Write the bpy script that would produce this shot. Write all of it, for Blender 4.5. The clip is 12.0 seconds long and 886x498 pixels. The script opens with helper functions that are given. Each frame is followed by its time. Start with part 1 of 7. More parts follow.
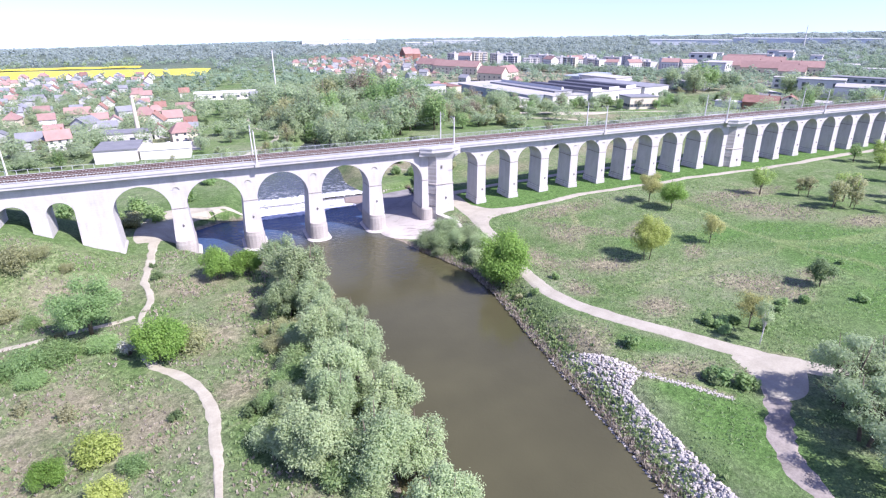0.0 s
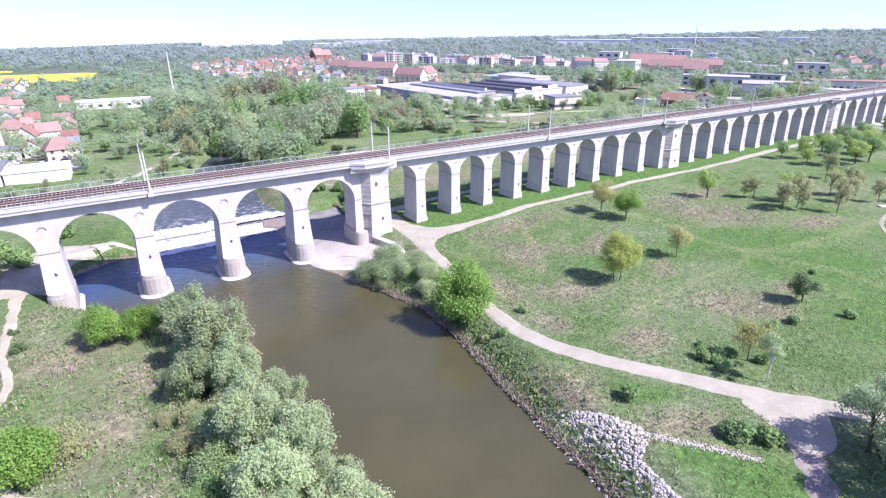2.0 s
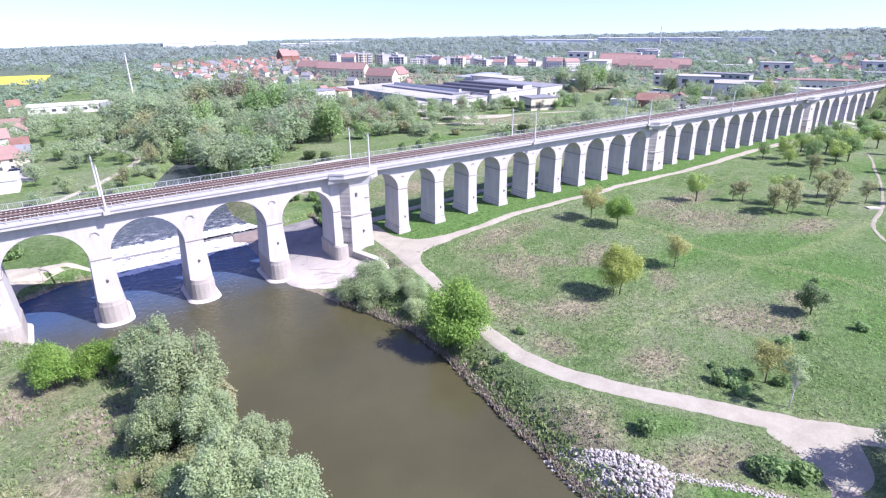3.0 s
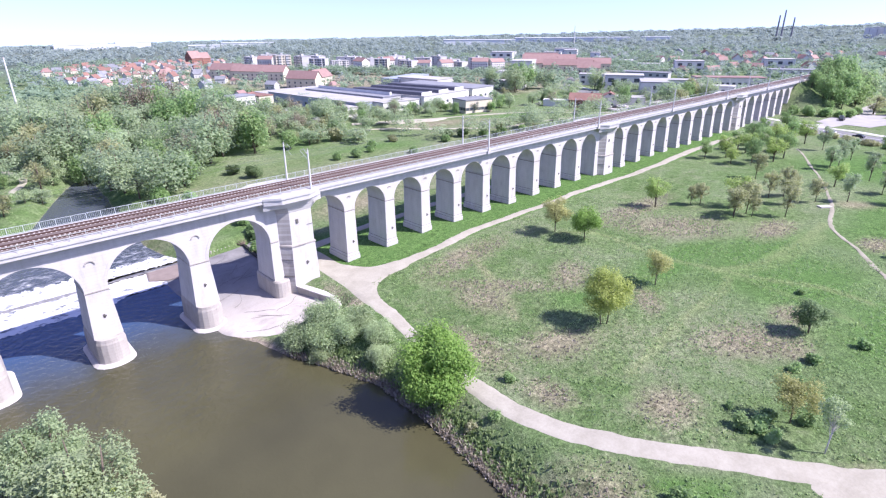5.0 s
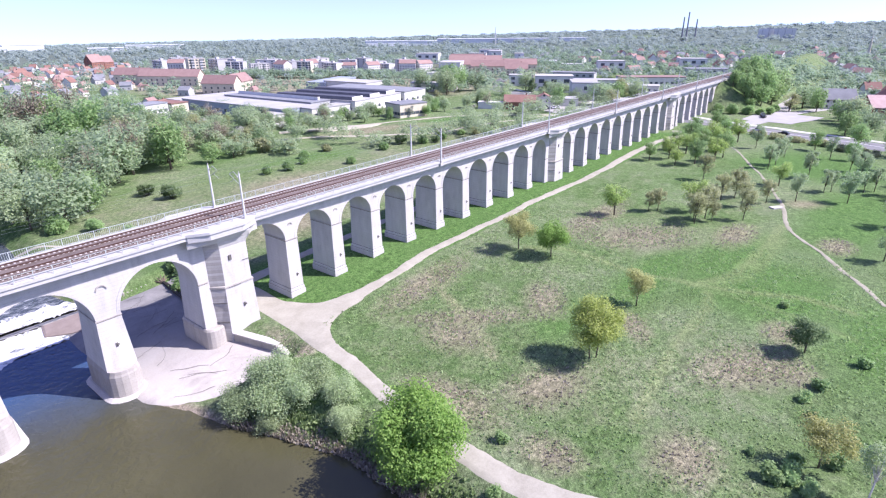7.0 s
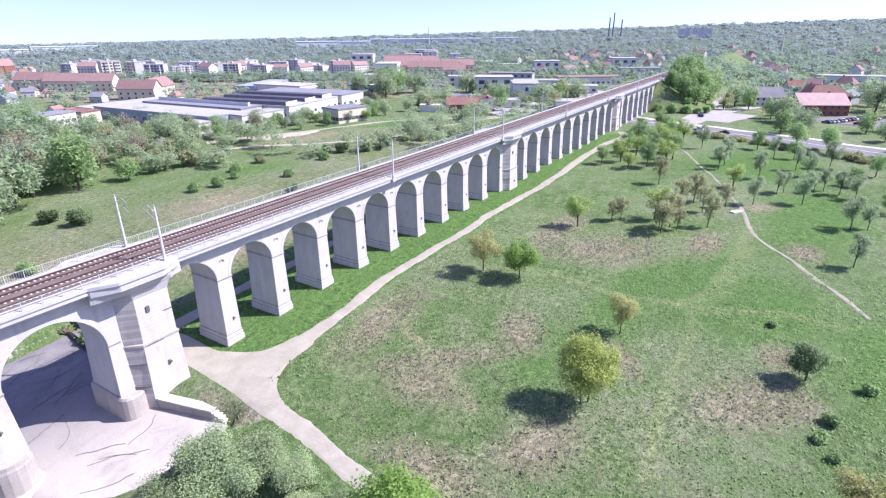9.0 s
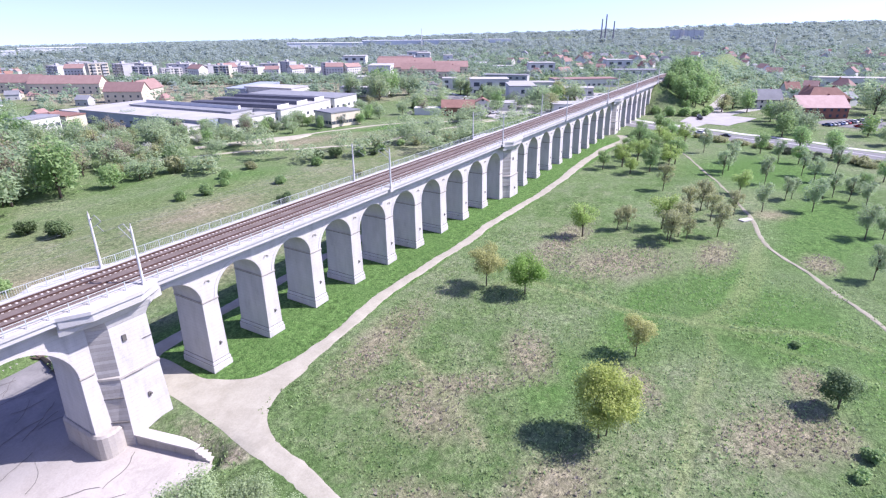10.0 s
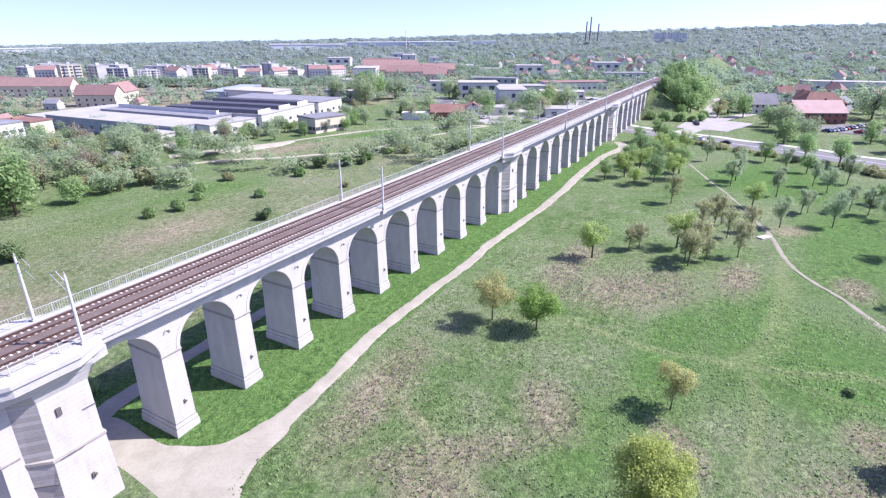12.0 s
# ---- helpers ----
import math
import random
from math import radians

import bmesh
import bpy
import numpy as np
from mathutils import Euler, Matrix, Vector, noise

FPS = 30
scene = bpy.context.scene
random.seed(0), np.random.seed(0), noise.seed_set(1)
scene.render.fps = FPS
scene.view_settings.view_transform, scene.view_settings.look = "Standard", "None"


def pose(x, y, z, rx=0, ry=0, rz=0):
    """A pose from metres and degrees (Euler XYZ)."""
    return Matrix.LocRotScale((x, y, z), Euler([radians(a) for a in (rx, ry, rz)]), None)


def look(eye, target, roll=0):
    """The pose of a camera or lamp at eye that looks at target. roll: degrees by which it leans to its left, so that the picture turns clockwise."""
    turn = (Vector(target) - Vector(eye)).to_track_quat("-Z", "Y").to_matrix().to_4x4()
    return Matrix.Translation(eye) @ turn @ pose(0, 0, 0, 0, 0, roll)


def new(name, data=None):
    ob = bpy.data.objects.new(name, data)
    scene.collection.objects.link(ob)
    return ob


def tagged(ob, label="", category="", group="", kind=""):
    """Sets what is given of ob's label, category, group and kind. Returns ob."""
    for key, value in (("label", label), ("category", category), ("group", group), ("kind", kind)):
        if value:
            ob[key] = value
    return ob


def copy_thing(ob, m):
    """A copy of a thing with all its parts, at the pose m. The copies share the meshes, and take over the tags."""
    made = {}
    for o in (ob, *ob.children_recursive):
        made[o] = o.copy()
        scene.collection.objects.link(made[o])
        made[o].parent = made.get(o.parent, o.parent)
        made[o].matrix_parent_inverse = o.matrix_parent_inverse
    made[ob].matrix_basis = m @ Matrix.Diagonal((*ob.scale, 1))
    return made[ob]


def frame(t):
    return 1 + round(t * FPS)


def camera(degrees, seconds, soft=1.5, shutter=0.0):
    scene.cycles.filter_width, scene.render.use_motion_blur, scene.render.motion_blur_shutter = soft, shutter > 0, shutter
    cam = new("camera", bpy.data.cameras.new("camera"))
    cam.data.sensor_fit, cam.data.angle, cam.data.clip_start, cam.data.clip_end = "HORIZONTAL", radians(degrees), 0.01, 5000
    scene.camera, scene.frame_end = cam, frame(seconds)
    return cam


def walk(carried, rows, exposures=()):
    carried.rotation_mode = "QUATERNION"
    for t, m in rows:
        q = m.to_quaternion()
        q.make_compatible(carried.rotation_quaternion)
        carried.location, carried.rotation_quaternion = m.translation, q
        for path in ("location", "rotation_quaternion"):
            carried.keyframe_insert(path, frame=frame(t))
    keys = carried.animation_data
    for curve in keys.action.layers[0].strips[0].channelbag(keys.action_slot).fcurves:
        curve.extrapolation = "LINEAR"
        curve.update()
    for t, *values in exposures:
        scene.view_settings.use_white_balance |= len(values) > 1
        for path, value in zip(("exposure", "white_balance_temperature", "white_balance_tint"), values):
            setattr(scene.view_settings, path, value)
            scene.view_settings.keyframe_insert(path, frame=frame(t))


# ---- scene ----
cam = camera(78.1, 12.0, 1.25)
METRES, EYE, TILT, LEAN, TURN = 88.23, 45.0, 0.0, 0.0, -23.5
ROWS = [
    (0.0, 0.0, 0.0, 0.0, -0.06, -22.29, 0.14),
    (0.5, -0.0126, 0.0552, -0.0026, -3.99, -22.3, 0.17),
    (1.0, -0.0242, 0.107, -0.0054, -5.95, -22.28, 0.15),
    (1.5, -0.0347, 0.1562, -0.0074, -7.52, -22.28, 0.16),
    (2.0, -0.0458, 0.205, -0.0093, -8.95, -22.25, 0.15),
    (2.5, -0.0555, 0.2524, -0.0107, -10.4, -22.23, 0.15),
    (3.0, -0.0645, 0.2989, -0.0107, -12.12, -22.24, 0.15),
    (5.0, -0.0879, 0.4766, -0.0139, -20.21, -22.23, 0.2),
    (5.5, -0.0903, 0.5179, -0.0146, -22.31, -22.2, 0.2),
    (6.0, -0.0902, 0.5583, -0.0156, -24.3, -22.18, 0.19),
    (6.5, -0.0889, 0.5968, -0.0161, -26.15, -22.16, 0.2),
    (7.0, -0.0857, 0.6345, -0.0158, -27.99, -22.14, 0.2),
    (7.5, -0.0792, 0.6713, -0.0154, -30.0, -22.13, 0.22),
    (9.5, -0.0348, 0.8077, -0.0143, -35.24, -22.1, 0.19),
    (10.0, -0.0212, 0.8408, -0.0141, -35.41, -22.03, 0.17),
    (10.5, -0.0071, 0.8733, -0.0142, -35.89, -22.0, 0.14),
    (11.0, 0.0074, 0.9054, -0.0143, -36.44, -21.94, 0.09),
    (11.5, 0.0222, 0.9372, -0.0145, -36.8, -21.9, 0.01),
    (12.0, 0.0366, 0.9681, -0.0147, -36.98, -21.86, -0.07),
]
walk(cam, [(t, pose(0, 0, EYE, TILT, LEAN, TURN) @ pose(METRES * x, METRES * y, METRES * z, 90 + pitch, roll, yaw)) for t, x, y, z, yaw, pitch, roll in ROWS], [(0.0, 1.05, 6120, 24), (5.5, 1.02, 6120, 24), (11.0, 0.95, 6120, 24), (12.0, 0.95, 6120, 24)])

# ---- world, sun, exposure ----
SUN_AZ = math.atan2(0.57, -0.82)          # direction to the sun in plan, from +y towards +x
SUN_EL = radians(48)
world = bpy.data.worlds.new("sky")
scene.world = world
world.use_nodes = True
wn = world.node_tree
sky = wn.nodes.new("ShaderNodeTexSky")
sky.sky_type = "NISHITA"
sky.sun_disc = False
sky.sun_elevation, sky.sun_rotation = SUN_EL, SUN_AZ
sky.air_density, sky.dust_density, sky.ozone_density = 1.0, 0.6, 4.5
sky_at = wn.nodes.new("ShaderNodeTexCoord")
sky_map = wn.nodes.new("ShaderNodeMapping")
sky_map.inputs["Location"].default_value = (0, 0, 0.12)
wn.links.new(sky_at.outputs["Generated"], sky_map.inputs["Vector"])
wn.links.new(sky_map.outputs["Vector"], sky.inputs["Vector"])
sky_tone = wn.nodes.new("ShaderNodeHueSaturation")
sky_tone.inputs["Saturation"].default_value = 0.95
sky_tone.inputs["Hue"].default_value = 0.525
wn.links.new(sky.outputs["Color"], sky_tone.inputs["Color"])
wn.links.new(sky_tone.outputs["Color"], wn.nodes["Background"].inputs["Color"])
wn.nodes["Background"].inputs["Strength"].default_value = 0.145
sun_data = bpy.data.lights.new("sun", "SUN")
sun_data.energy, sun_data.angle, sun_data.color = 4.75, radians(0.53), (1.0, 0.955, 0.89)
sun = new("sun", sun_data)
sun_dir = Vector((0.57, -0.82, 0)).normalized() * math.cos(SUN_EL) + Vector((0, 0, math.sin(SUN_EL)))
sun.matrix_world = look(sun_dir * 300, (0, 0, 0))


# ---- materials ----


def ramp(nt, fac, stops, interp="LINEAR"):
    n = nt.nodes.new("ShaderNodeValToRGB")
    n.color_ramp.interpolation = interp
    e = n.color_ramp.elements
    while len(e) < len(stops):
        e.new(0.5)
    for el, (p, c) in zip(e, stops):
        el.position, el.color = p, (*c, 1)
    nt.links.new(fac, n.inputs["Fac"])
    return n.outputs["Color"]


def noise_tex(nt, vec, scale, detail=4.0, rough=0.6, dist=0.0):
    n = nt.nodes.new("ShaderNodeTexNoise")
    n.inputs["Scale"].default_value = scale
    n.inputs["Detail"].default_value = detail
    n.inputs["Roughness"].default_value = rough
    n.inputs["Distortion"].default_value = dist
    if vec is not None:
        nt.links.new(vec, n.inputs["Vector"])
    return n.outputs["Fac"]


def mix(nt, fac, a, b, mode="MIX"):
    n = nt.nodes.new("ShaderNodeMix")
    n.data_type, n.blend_type = "RGBA", mode
    for sock, val in ((n.inputs["Factor"], fac), (n.inputs["A"], a), (n.inputs["B"], b)):
        if isinstance(val, (int, float)):
            sock.default_value = val
        elif isinstance(val, tuple):
            sock.default_value = (*val, 1)
        else:
            nt.links.new(val, sock)
    return n.outputs["Result"]


def calc(nt, op, a, b=0.0, clamp=False):
    n = nt.nodes.new("ShaderNodeMath")
    n.operation, n.use_clamp = op, clamp
    for sock, val in zip(n.inputs, (a, b)):
        if isinstance(val, (int, float)):
            sock.default_value = val
        else:
            nt.links.new(val, sock)
    return n.outputs[0]


def base_mat(name, rough=0.8):
    m = bpy.data.materials.new(name)
    m.use_nodes = True
    nt = m.node_tree
    b = nt.nodes["Principled BSDF"]
    b.inputs["Roughness"].default_value = rough
    b.inputs["Specular IOR Level"].default_value = 0.3
    return m, nt, b


def wpos(nt):
    return nt.nodes.new("ShaderNodeNewGeometry").outputs["Position"]


def bump(nt, b, height, strength, dist):
    n = nt.nodes.new("ShaderNodeBump")
    n.inputs["Strength"].default_value, n.inputs["Distance"].default_value = strength, dist
    nt.links.new(height, n.inputs["Height"])
    nt.links.new(n.outputs["Normal"], b.inputs["Normal"])


def rough_mat(name, dark, light, scale=1.0, fine=12.0, rough=0.85, bump_d=0.02, rand=0.0, metal=0.0):
    """A plain surface with stains at a large and grain at a small scale; rand varies it from object to object."""
    m, nt, b = base_mat(name, rough)
    p = wpos(nt)
    big = noise_tex(nt, p, scale, 5)
    small = noise_tex(nt, p, fine, 3)
    f = calc(nt, "ADD", calc(nt, "MULTIPLY", big, 0.65), calc(nt, "MULTIPLY", small, 0.35))
    col = ramp(nt, f, [(0.3, dark), (0.7, light)])
    if rand:
        oi = nt.nodes.new("ShaderNodeObjectInfo")
        hsv = nt.nodes.new("ShaderNodeHueSaturation")
        nt.links.new(col, hsv.inputs["Color"])
        nt.links.new(calc(nt, "ADD", 1 - rand, calc(nt, "MULTIPLY", oi.outputs["Random"], 2 * rand)), hsv.inputs["Value"])
        nt.links.new(calc(nt, "ADD", 0.5 - 0.03 * rand, calc(nt, "MULTIPLY", oi.outputs["Random"], 0.06 * rand)), hsv.inputs["Hue"])
        col = hsv.outputs["Color"]
    nt.links.new(col, b.inputs["Base Color"])
    b.inputs["Metallic"].default_value = metal
    if bump_d:
        bump(nt, b, small, 0.6, bump_d)
    return m


def ground_mat():
    """Meadow: fresh and faded grass in patches; the vertex cover adds dry growth (R), lush grass (G) and bare soil (B)."""
    m, nt, b = base_mat("meadow", 0.95)
    b.inputs["Specular IOR Level"].default_value = 0.1
    p = wpos(nt)
    at = nt.nodes.new("ShaderNodeVertexColor")
    at.layer_name = "cover"
    sep = nt.nodes.new("ShaderNodeSeparateColor")
    nt.links.new(at.outputs["Color"], sep.inputs["Color"])
    big = noise_tex(nt, p, 0.035, 6, 0.62, 0.4)
    mid = noise_tex(nt, p, 0.25, 5, 0.65, 0.3)
    fine = noise_tex(nt, p, 2.2, 4, 0.7)
    tuft = noise_tex(nt, p, 0.9, 5, 0.75, 0.6)
    g = calc(nt, "ADD", calc(nt, "MULTIPLY", big, 0.5), calc(nt, "ADD", calc(nt, "MULTIPLY", mid, 0.3), calc(nt, "MULTIPLY", tuft, 0.2)))
    grass = ramp(nt, g, [(0.32, (0.054, 0.104, 0.032)), (0.42, (0.088, 0.146, 0.052)), (0.49, (0.118, 0.172, 0.075)), (0.57, (0.152, 0.190, 0.105)), (0.68, (0.205, 0.215, 0.148))])
    lush = ramp(nt, tuft, [(0.3, (0.052, 0.122, 0.028)), (0.7, (0.104, 0.190, 0.056))])
    dry = ramp(nt, calc(nt, "ADD", calc(nt, "MULTIPLY", tuft, 0.6), calc(nt, "MULTIPLY", mid, 0.4)), [(0.3, (0.165, 0.148, 0.098)), (0.5, (0.225, 0.200, 0.142)), (0.72, (0.300, 0.268, 0.200))])
    soil = ramp(nt, tuft, [(0.3, (0.19, 0.155, 0.12)), (0.7, (0.33, 0.29, 0.24))])

    def soft(ch, k=0.55, lo=0.25, hi=0.75):
        v = calc(nt, "ADD", ch, calc(nt, "MULTIPLY", calc(nt, "SUBTRACT", calc(nt, "ADD", mid, tuft), 1.0), k * 1.6))
        n = nt.nodes.new("ShaderNodeMapRange")
        n.inputs["From Min"].default_value, n.inputs["From Max"].default_value = lo, hi
        nt.links.new(v, n.inputs["Value"])
        return n.outputs["Result"]
    c = mix(nt, calc(nt, "MULTIPLY", soft(sep.outputs["Green"]), 0.9), grass, lush)
    c = mix(nt, calc(nt, "MULTIPLY", soft(sep.outputs["Red"], 0.30, 0.14, 0.98), 0.82), c, dry)
    c = mix(nt, soft(sep.outputs["Blue"], 0.35), c, soil)
    lane = nt.nodes.new("ShaderNodeVertexColor")
    lane.layer_name = "trail"
    lane_r = nt.nodes.new("ShaderNodeSeparateColor")
    nt.links.new(lane.outputs["Color"], lane_r.inputs["Color"])
    c = mix(nt, calc(nt, "MULTIPLY", lane_r.outputs["Red"], calc(nt, "ADD", 0.35, calc(nt, "MULTIPLY", tuft, 0.8)), True), c, (0.185, 0.225, 0.105))
    speck = noise_tex(nt, p, 1.15, 6, 0.7, 0.4)
    rough_at = ramp(nt, noise_tex(nt, p, 0.11, 4, 0.6, 0.5), [(0.36, (0.2, 0.2, 0.2)), (0.62, (0.8, 0.8, 0.8))])
    c = mix(nt, rough_at, c, ramp(nt, speck, [(0.36, (0.19, 0.21, 0.19)), (0.64, (0.82, 0.80, 0.78))]), "OVERLAY")
    grain = noise_tex(nt, p, 3.2, 5, 0.75, 0.3)
    c = mix(nt, 0.6, c, ramp(nt, grain, [(0.36, (0.20, 0.21, 0.20)), (0.64, (0.80, 0.79, 0.78))]), "OVERLAY")
    # floor of the far woods, its colour lifted to imitate distance haze
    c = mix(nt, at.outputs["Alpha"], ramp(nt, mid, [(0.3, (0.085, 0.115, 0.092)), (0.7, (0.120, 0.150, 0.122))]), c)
    nt.links.new(c, b.inputs["Base Color"])
    bump(nt, b, calc(nt, "ADD", calc(nt, "MULTIPLY", tuft, 0.6), calc(nt, "MULTIPLY", grain, 0.45)), 1.0, 0.45)
    return m


def water_mat(name, colour, wave, strength, rough):
    m, nt, b = base_mat(name, rough)
    p = wpos(nt)
    big = noise_tex(nt, p, 0.05, 3)
    c = ramp(nt, big, [(0.3, tuple(v * 0.85 for v in colour)), (0.7, tuple(v * 1.15 for v in colour))])
    body = c
    b.inputs["IOR"].default_value = 1.33
    b.inputs["Specular IOR Level"].default_value = 0.5
    bump(nt, b, noise_tex(nt, p, wave, 4, 0.6, 0.5), strength, 0.16)
    # livelier ripples towards the weir
    zone = nt.nodes.new("ShaderNodeMapRange")
    axis_y = nt.nodes.new("ShaderNodeSeparateXYZ")
    nt.links.new(p, axis_y.inputs["Vector"])
    nt.links.new(axis_y.outputs["Y"], zone.inputs["Value"])
    for k, v in (("From Min", 96.0), ("From Max", 126.0), ("To Min", 0.12), ("To Max", 0.9)):
        zone.inputs[k].default_value = v
    nt.links.new(zone.outputs["Result"], nt.nodes["Bump"].inputs["Distance"])
    # sky's blue in the bridge's shade, painted into the water towards the weir
    sky_tint_at = nt.nodes.new("ShaderNodeMapRange")
    nt.links.new(calc(nt, "ADD", axis_y.outputs["Y"], calc(nt, "MULTIPLY", big, 22.0)), sky_tint_at.inputs["Value"])
    sky_tint_at.inputs["From Min"].default_value, sky_tint_at.inputs["From Max"].default_value = 134.0, 152.0
    nt.links.new(mix(nt, sky_tint_at.outputs["Result"], body, (0.034, 0.067, 0.140)), b.inputs["Base Color"])
    return m


def rapids_mat(name="rapids", lift=0.0, calm=True):
    """Broken water: white crests on blue-grey, fewer of them away from the weir."""
    m, nt, b = base_mat(name, 0.25)
    p = wpos(nt)
    mp = nt.nodes.new("ShaderNodeMapping")
    mp.inputs["Scale"].default_value = (0.55, 0.9, 1)
    nt.links.new(p, mp.inputs["Vector"])
    f = calc(nt, "ADD", noise_tex(nt, mp.outputs["Vector"], 0.85, 8, 0.72, 0.5), lift)
    if calm:
        axis_y = nt.nodes.new("ShaderNodeSeparateXYZ")
        nt.links.new(p, axis_y.inputs["Vector"])
        zone = nt.nodes.new("ShaderNodeMapRange")
        nt.links.new(axis_y.outputs["Y"], zone.inputs["Value"])
        for k, v in (("From Min", 166.0), ("From Max", 205.0), ("To Min", 0.05), ("To Max", -0.13)):
            zone.inputs[k].default_value = v
        f = calc(nt, "ADD", f, zone.outputs["Result"])
    nt.links.new(ramp(nt, f, [(0.50, (0.060, 0.072, 0.088)), (0.60, (0.13, 0.145, 0.16)), (0.69, (0.62, 0.64, 0.65))]), b.inputs["Base Color"])
    nt.links.new(ramp(nt, f, [(0.50, (0.12, 0.12, 0.12)), (0.64, (0.8, 0.8, 0.8))]), b.inputs["Roughness"])
    bump(nt, b, f, 0.8, 0.25)
    return m


def path_mat(name, dark, light):
    m, nt, b = base_mat(name, 0.95)
    p = wpos(nt)
    f = calc(nt, "ADD", calc(nt, "MULTIPLY", noise_tex(nt, p, 0.35, 5, 0.6, 0.3), 0.6), calc(nt, "MULTIPLY", noise_tex(nt, p, 3.0, 4, 0.7), 0.4))
    nt.links.new(ramp(nt, f, [(0.3, dark), (0.68, light)]), b.inputs["Base Color"])
    bump(nt, b, noise_tex(nt, p, 6.0, 4), 0.6, 0.04)
    return m


def masonry_mat(name, dark, light, joint=0.45, step=1.9):
    """Pale sandstone: weather stains that run down, faint course lines, small grain."""
    m, nt, b = base_mat(name, 0.9)
    p = wpos(nt)
    mp = nt.nodes.new("ShaderNodeMapping")
    mp.inputs["Scale"].default_value = (1, 1, 0.22)
    nt.links.new(p, mp.inputs["Vector"])
    streak = noise_tex(nt, mp.outputs["Vector"], 0.8, 5, 0.65, 0.4)
    blot = noise_tex(nt, p, 0.35, 5, 0.6)
    fine = noise_tex(nt, p, 7, 3)
    f = calc(nt, "ADD", calc(nt, "ADD", calc(nt, "MULTIPLY", streak, 0.5), calc(nt, "MULTIPLY", blot, 0.3)), calc(nt, "MULTIPLY", fine, 0.2))
    c = ramp(nt, f, [(0.28, dark), (0.46, tuple((a + 2 * q) / 3 for a, q in zip(dark, light))), (0.62, light)])
    z = nt.nodes.new("ShaderNodeSeparateXYZ")
    nt.links.new(p, z.inputs["Vector"])
    course = calc(nt, "FRACT", calc(nt, "MULTIPLY", calc(nt, "ADD", z.outputs["Z"], 20.0), step))
    line = calc(nt, "LESS_THAN", course, 0.07)
    c = mix(nt, calc(nt, "MULTIPLY", line, calc(nt, "MULTIPLY", blot, joint)), c, tuple(v * 0.6 for v in dark))
    if joint > 0.6:
        # each course of blocks has its own tone
        tone = nt.nodes.new("ShaderNodeTexWhiteNoise")
        tone.noise_dimensions = "1D"
        nt.links.new(calc(nt, "FLOOR", calc(nt, "MULTIPLY", calc(nt, "ADD", z.outputs["Z"], 20.0), step)), tone.inputs["W"])
        c = mix(nt, 0.5, c, ramp(nt, tone.outputs["Value"], [(0.0, (0.3, 0.29, 0.28)), (1.0, (0.62, 0.62, 0.62))]), "OVERLAY")
    nt.links.new(c, b.inputs["Base Color"])
    bump(nt, b, calc(nt, "SUBTRACT", fine, calc(nt, "MULTIPLY", line, 0.5)), 0.5, 0.05)
    return m


def leaf_mat(name, dark, light, rand=0.18, trans=0.45):
    m, nt, b = base_mat(name, 0.6)
    geo = nt.nodes.new("ShaderNodeNewGeometry")
    oi = nt.nodes.new("ShaderNodeObjectInfo")
    drift = noise_tex(nt, geo.outputs["Position"], 0.22, 3, 0.6)
    tone = calc(nt, "ADD", calc(nt, "MULTIPLY", geo.outputs["Random Per Island"], 0.75), calc(nt, "MULTIPLY", calc(nt, "SUBTRACT", drift, 0.5), 1.1), True)
    c = ramp(nt, tone, [(0.0, dark), (0.75, light)])
    hsv = nt.nodes.new("ShaderNodeHueSaturation")
    nt.links.new(c, hsv.inputs["Color"])
    nt.links.new(calc(nt, "ADD", 1 - rand, calc(nt, "MULTIPLY", oi.outputs["Random"], 2 * rand)), hsv.inputs["Value"])
    nt.links.new(calc(nt, "ADD", 0.5 - 0.05 * rand, calc(nt, "MULTIPLY", calc(nt, "FRACT", calc(nt, "MULTIPLY", oi.outputs["Random"], 7.3)), 0.10 * rand)), hsv.inputs["Hue"])
    nt.links.new(hsv.outputs["Color"], b.inputs["Base Color"])
    tr = nt.nodes.new("ShaderNodeBsdfTranslucent")
    nt.links.new(hsv.outputs["Color"], tr.inputs["Color"])
    mx = nt.nodes.new("ShaderNodeMixShader")
    mx.inputs["Fac"].default_value = trans
    out = nt.nodes["Material Output"]
    nt.links.new(b.outputs[0], mx.inputs[1])
    nt.links.new(tr.outputs[0], mx.inputs[2])
    nt.links.new(mx.outputs[0], out.inputs["Surface"])
    return m


M_GROUND = ground_mat()
M_WATER = water_mat("river_water", (0.064, 0.062, 0.032), 0.9, 0.35, 0.03)
M_RAPIDS = rapids_mat()
M_FOAM = rapids_mat("foam", 0.22, False)
M_PATH = path_mat("gravel_path", (0.25, 0.235, 0.185), (0.375, 0.358, 0.295))
M_TRAIL = path_mat("trodden_earth", (0.265, 0.248, 0.19), (0.41, 0.392, 0.31))
M_STONE = masonry_mat("sandstone", (0.31, 0.295, 0.28), (0.51, 0.50, 0.485))
M_STONE_OLD = masonry_mat("weathered_sandstone", (0.21, 0.195, 0.175), (0.41, 0.385, 0.35))
M_ASHLAR = masonry_mat("coursed_sandstone", (0.25, 0.235, 0.215), (0.46, 0.44, 0.415), 0.9, 2.3)
M_CONCRETE = rough_mat("concrete", (0.353, 0.336, 0.311), (0.554, 0.529, 0.496), 0.4, 6, 0.9, 0.03)
M_DECK = rough_mat("deck_concrete", (0.36, 0.355, 0.35), (0.50, 0.495, 0.485), 0.5, 6, 0.85, 0.02)
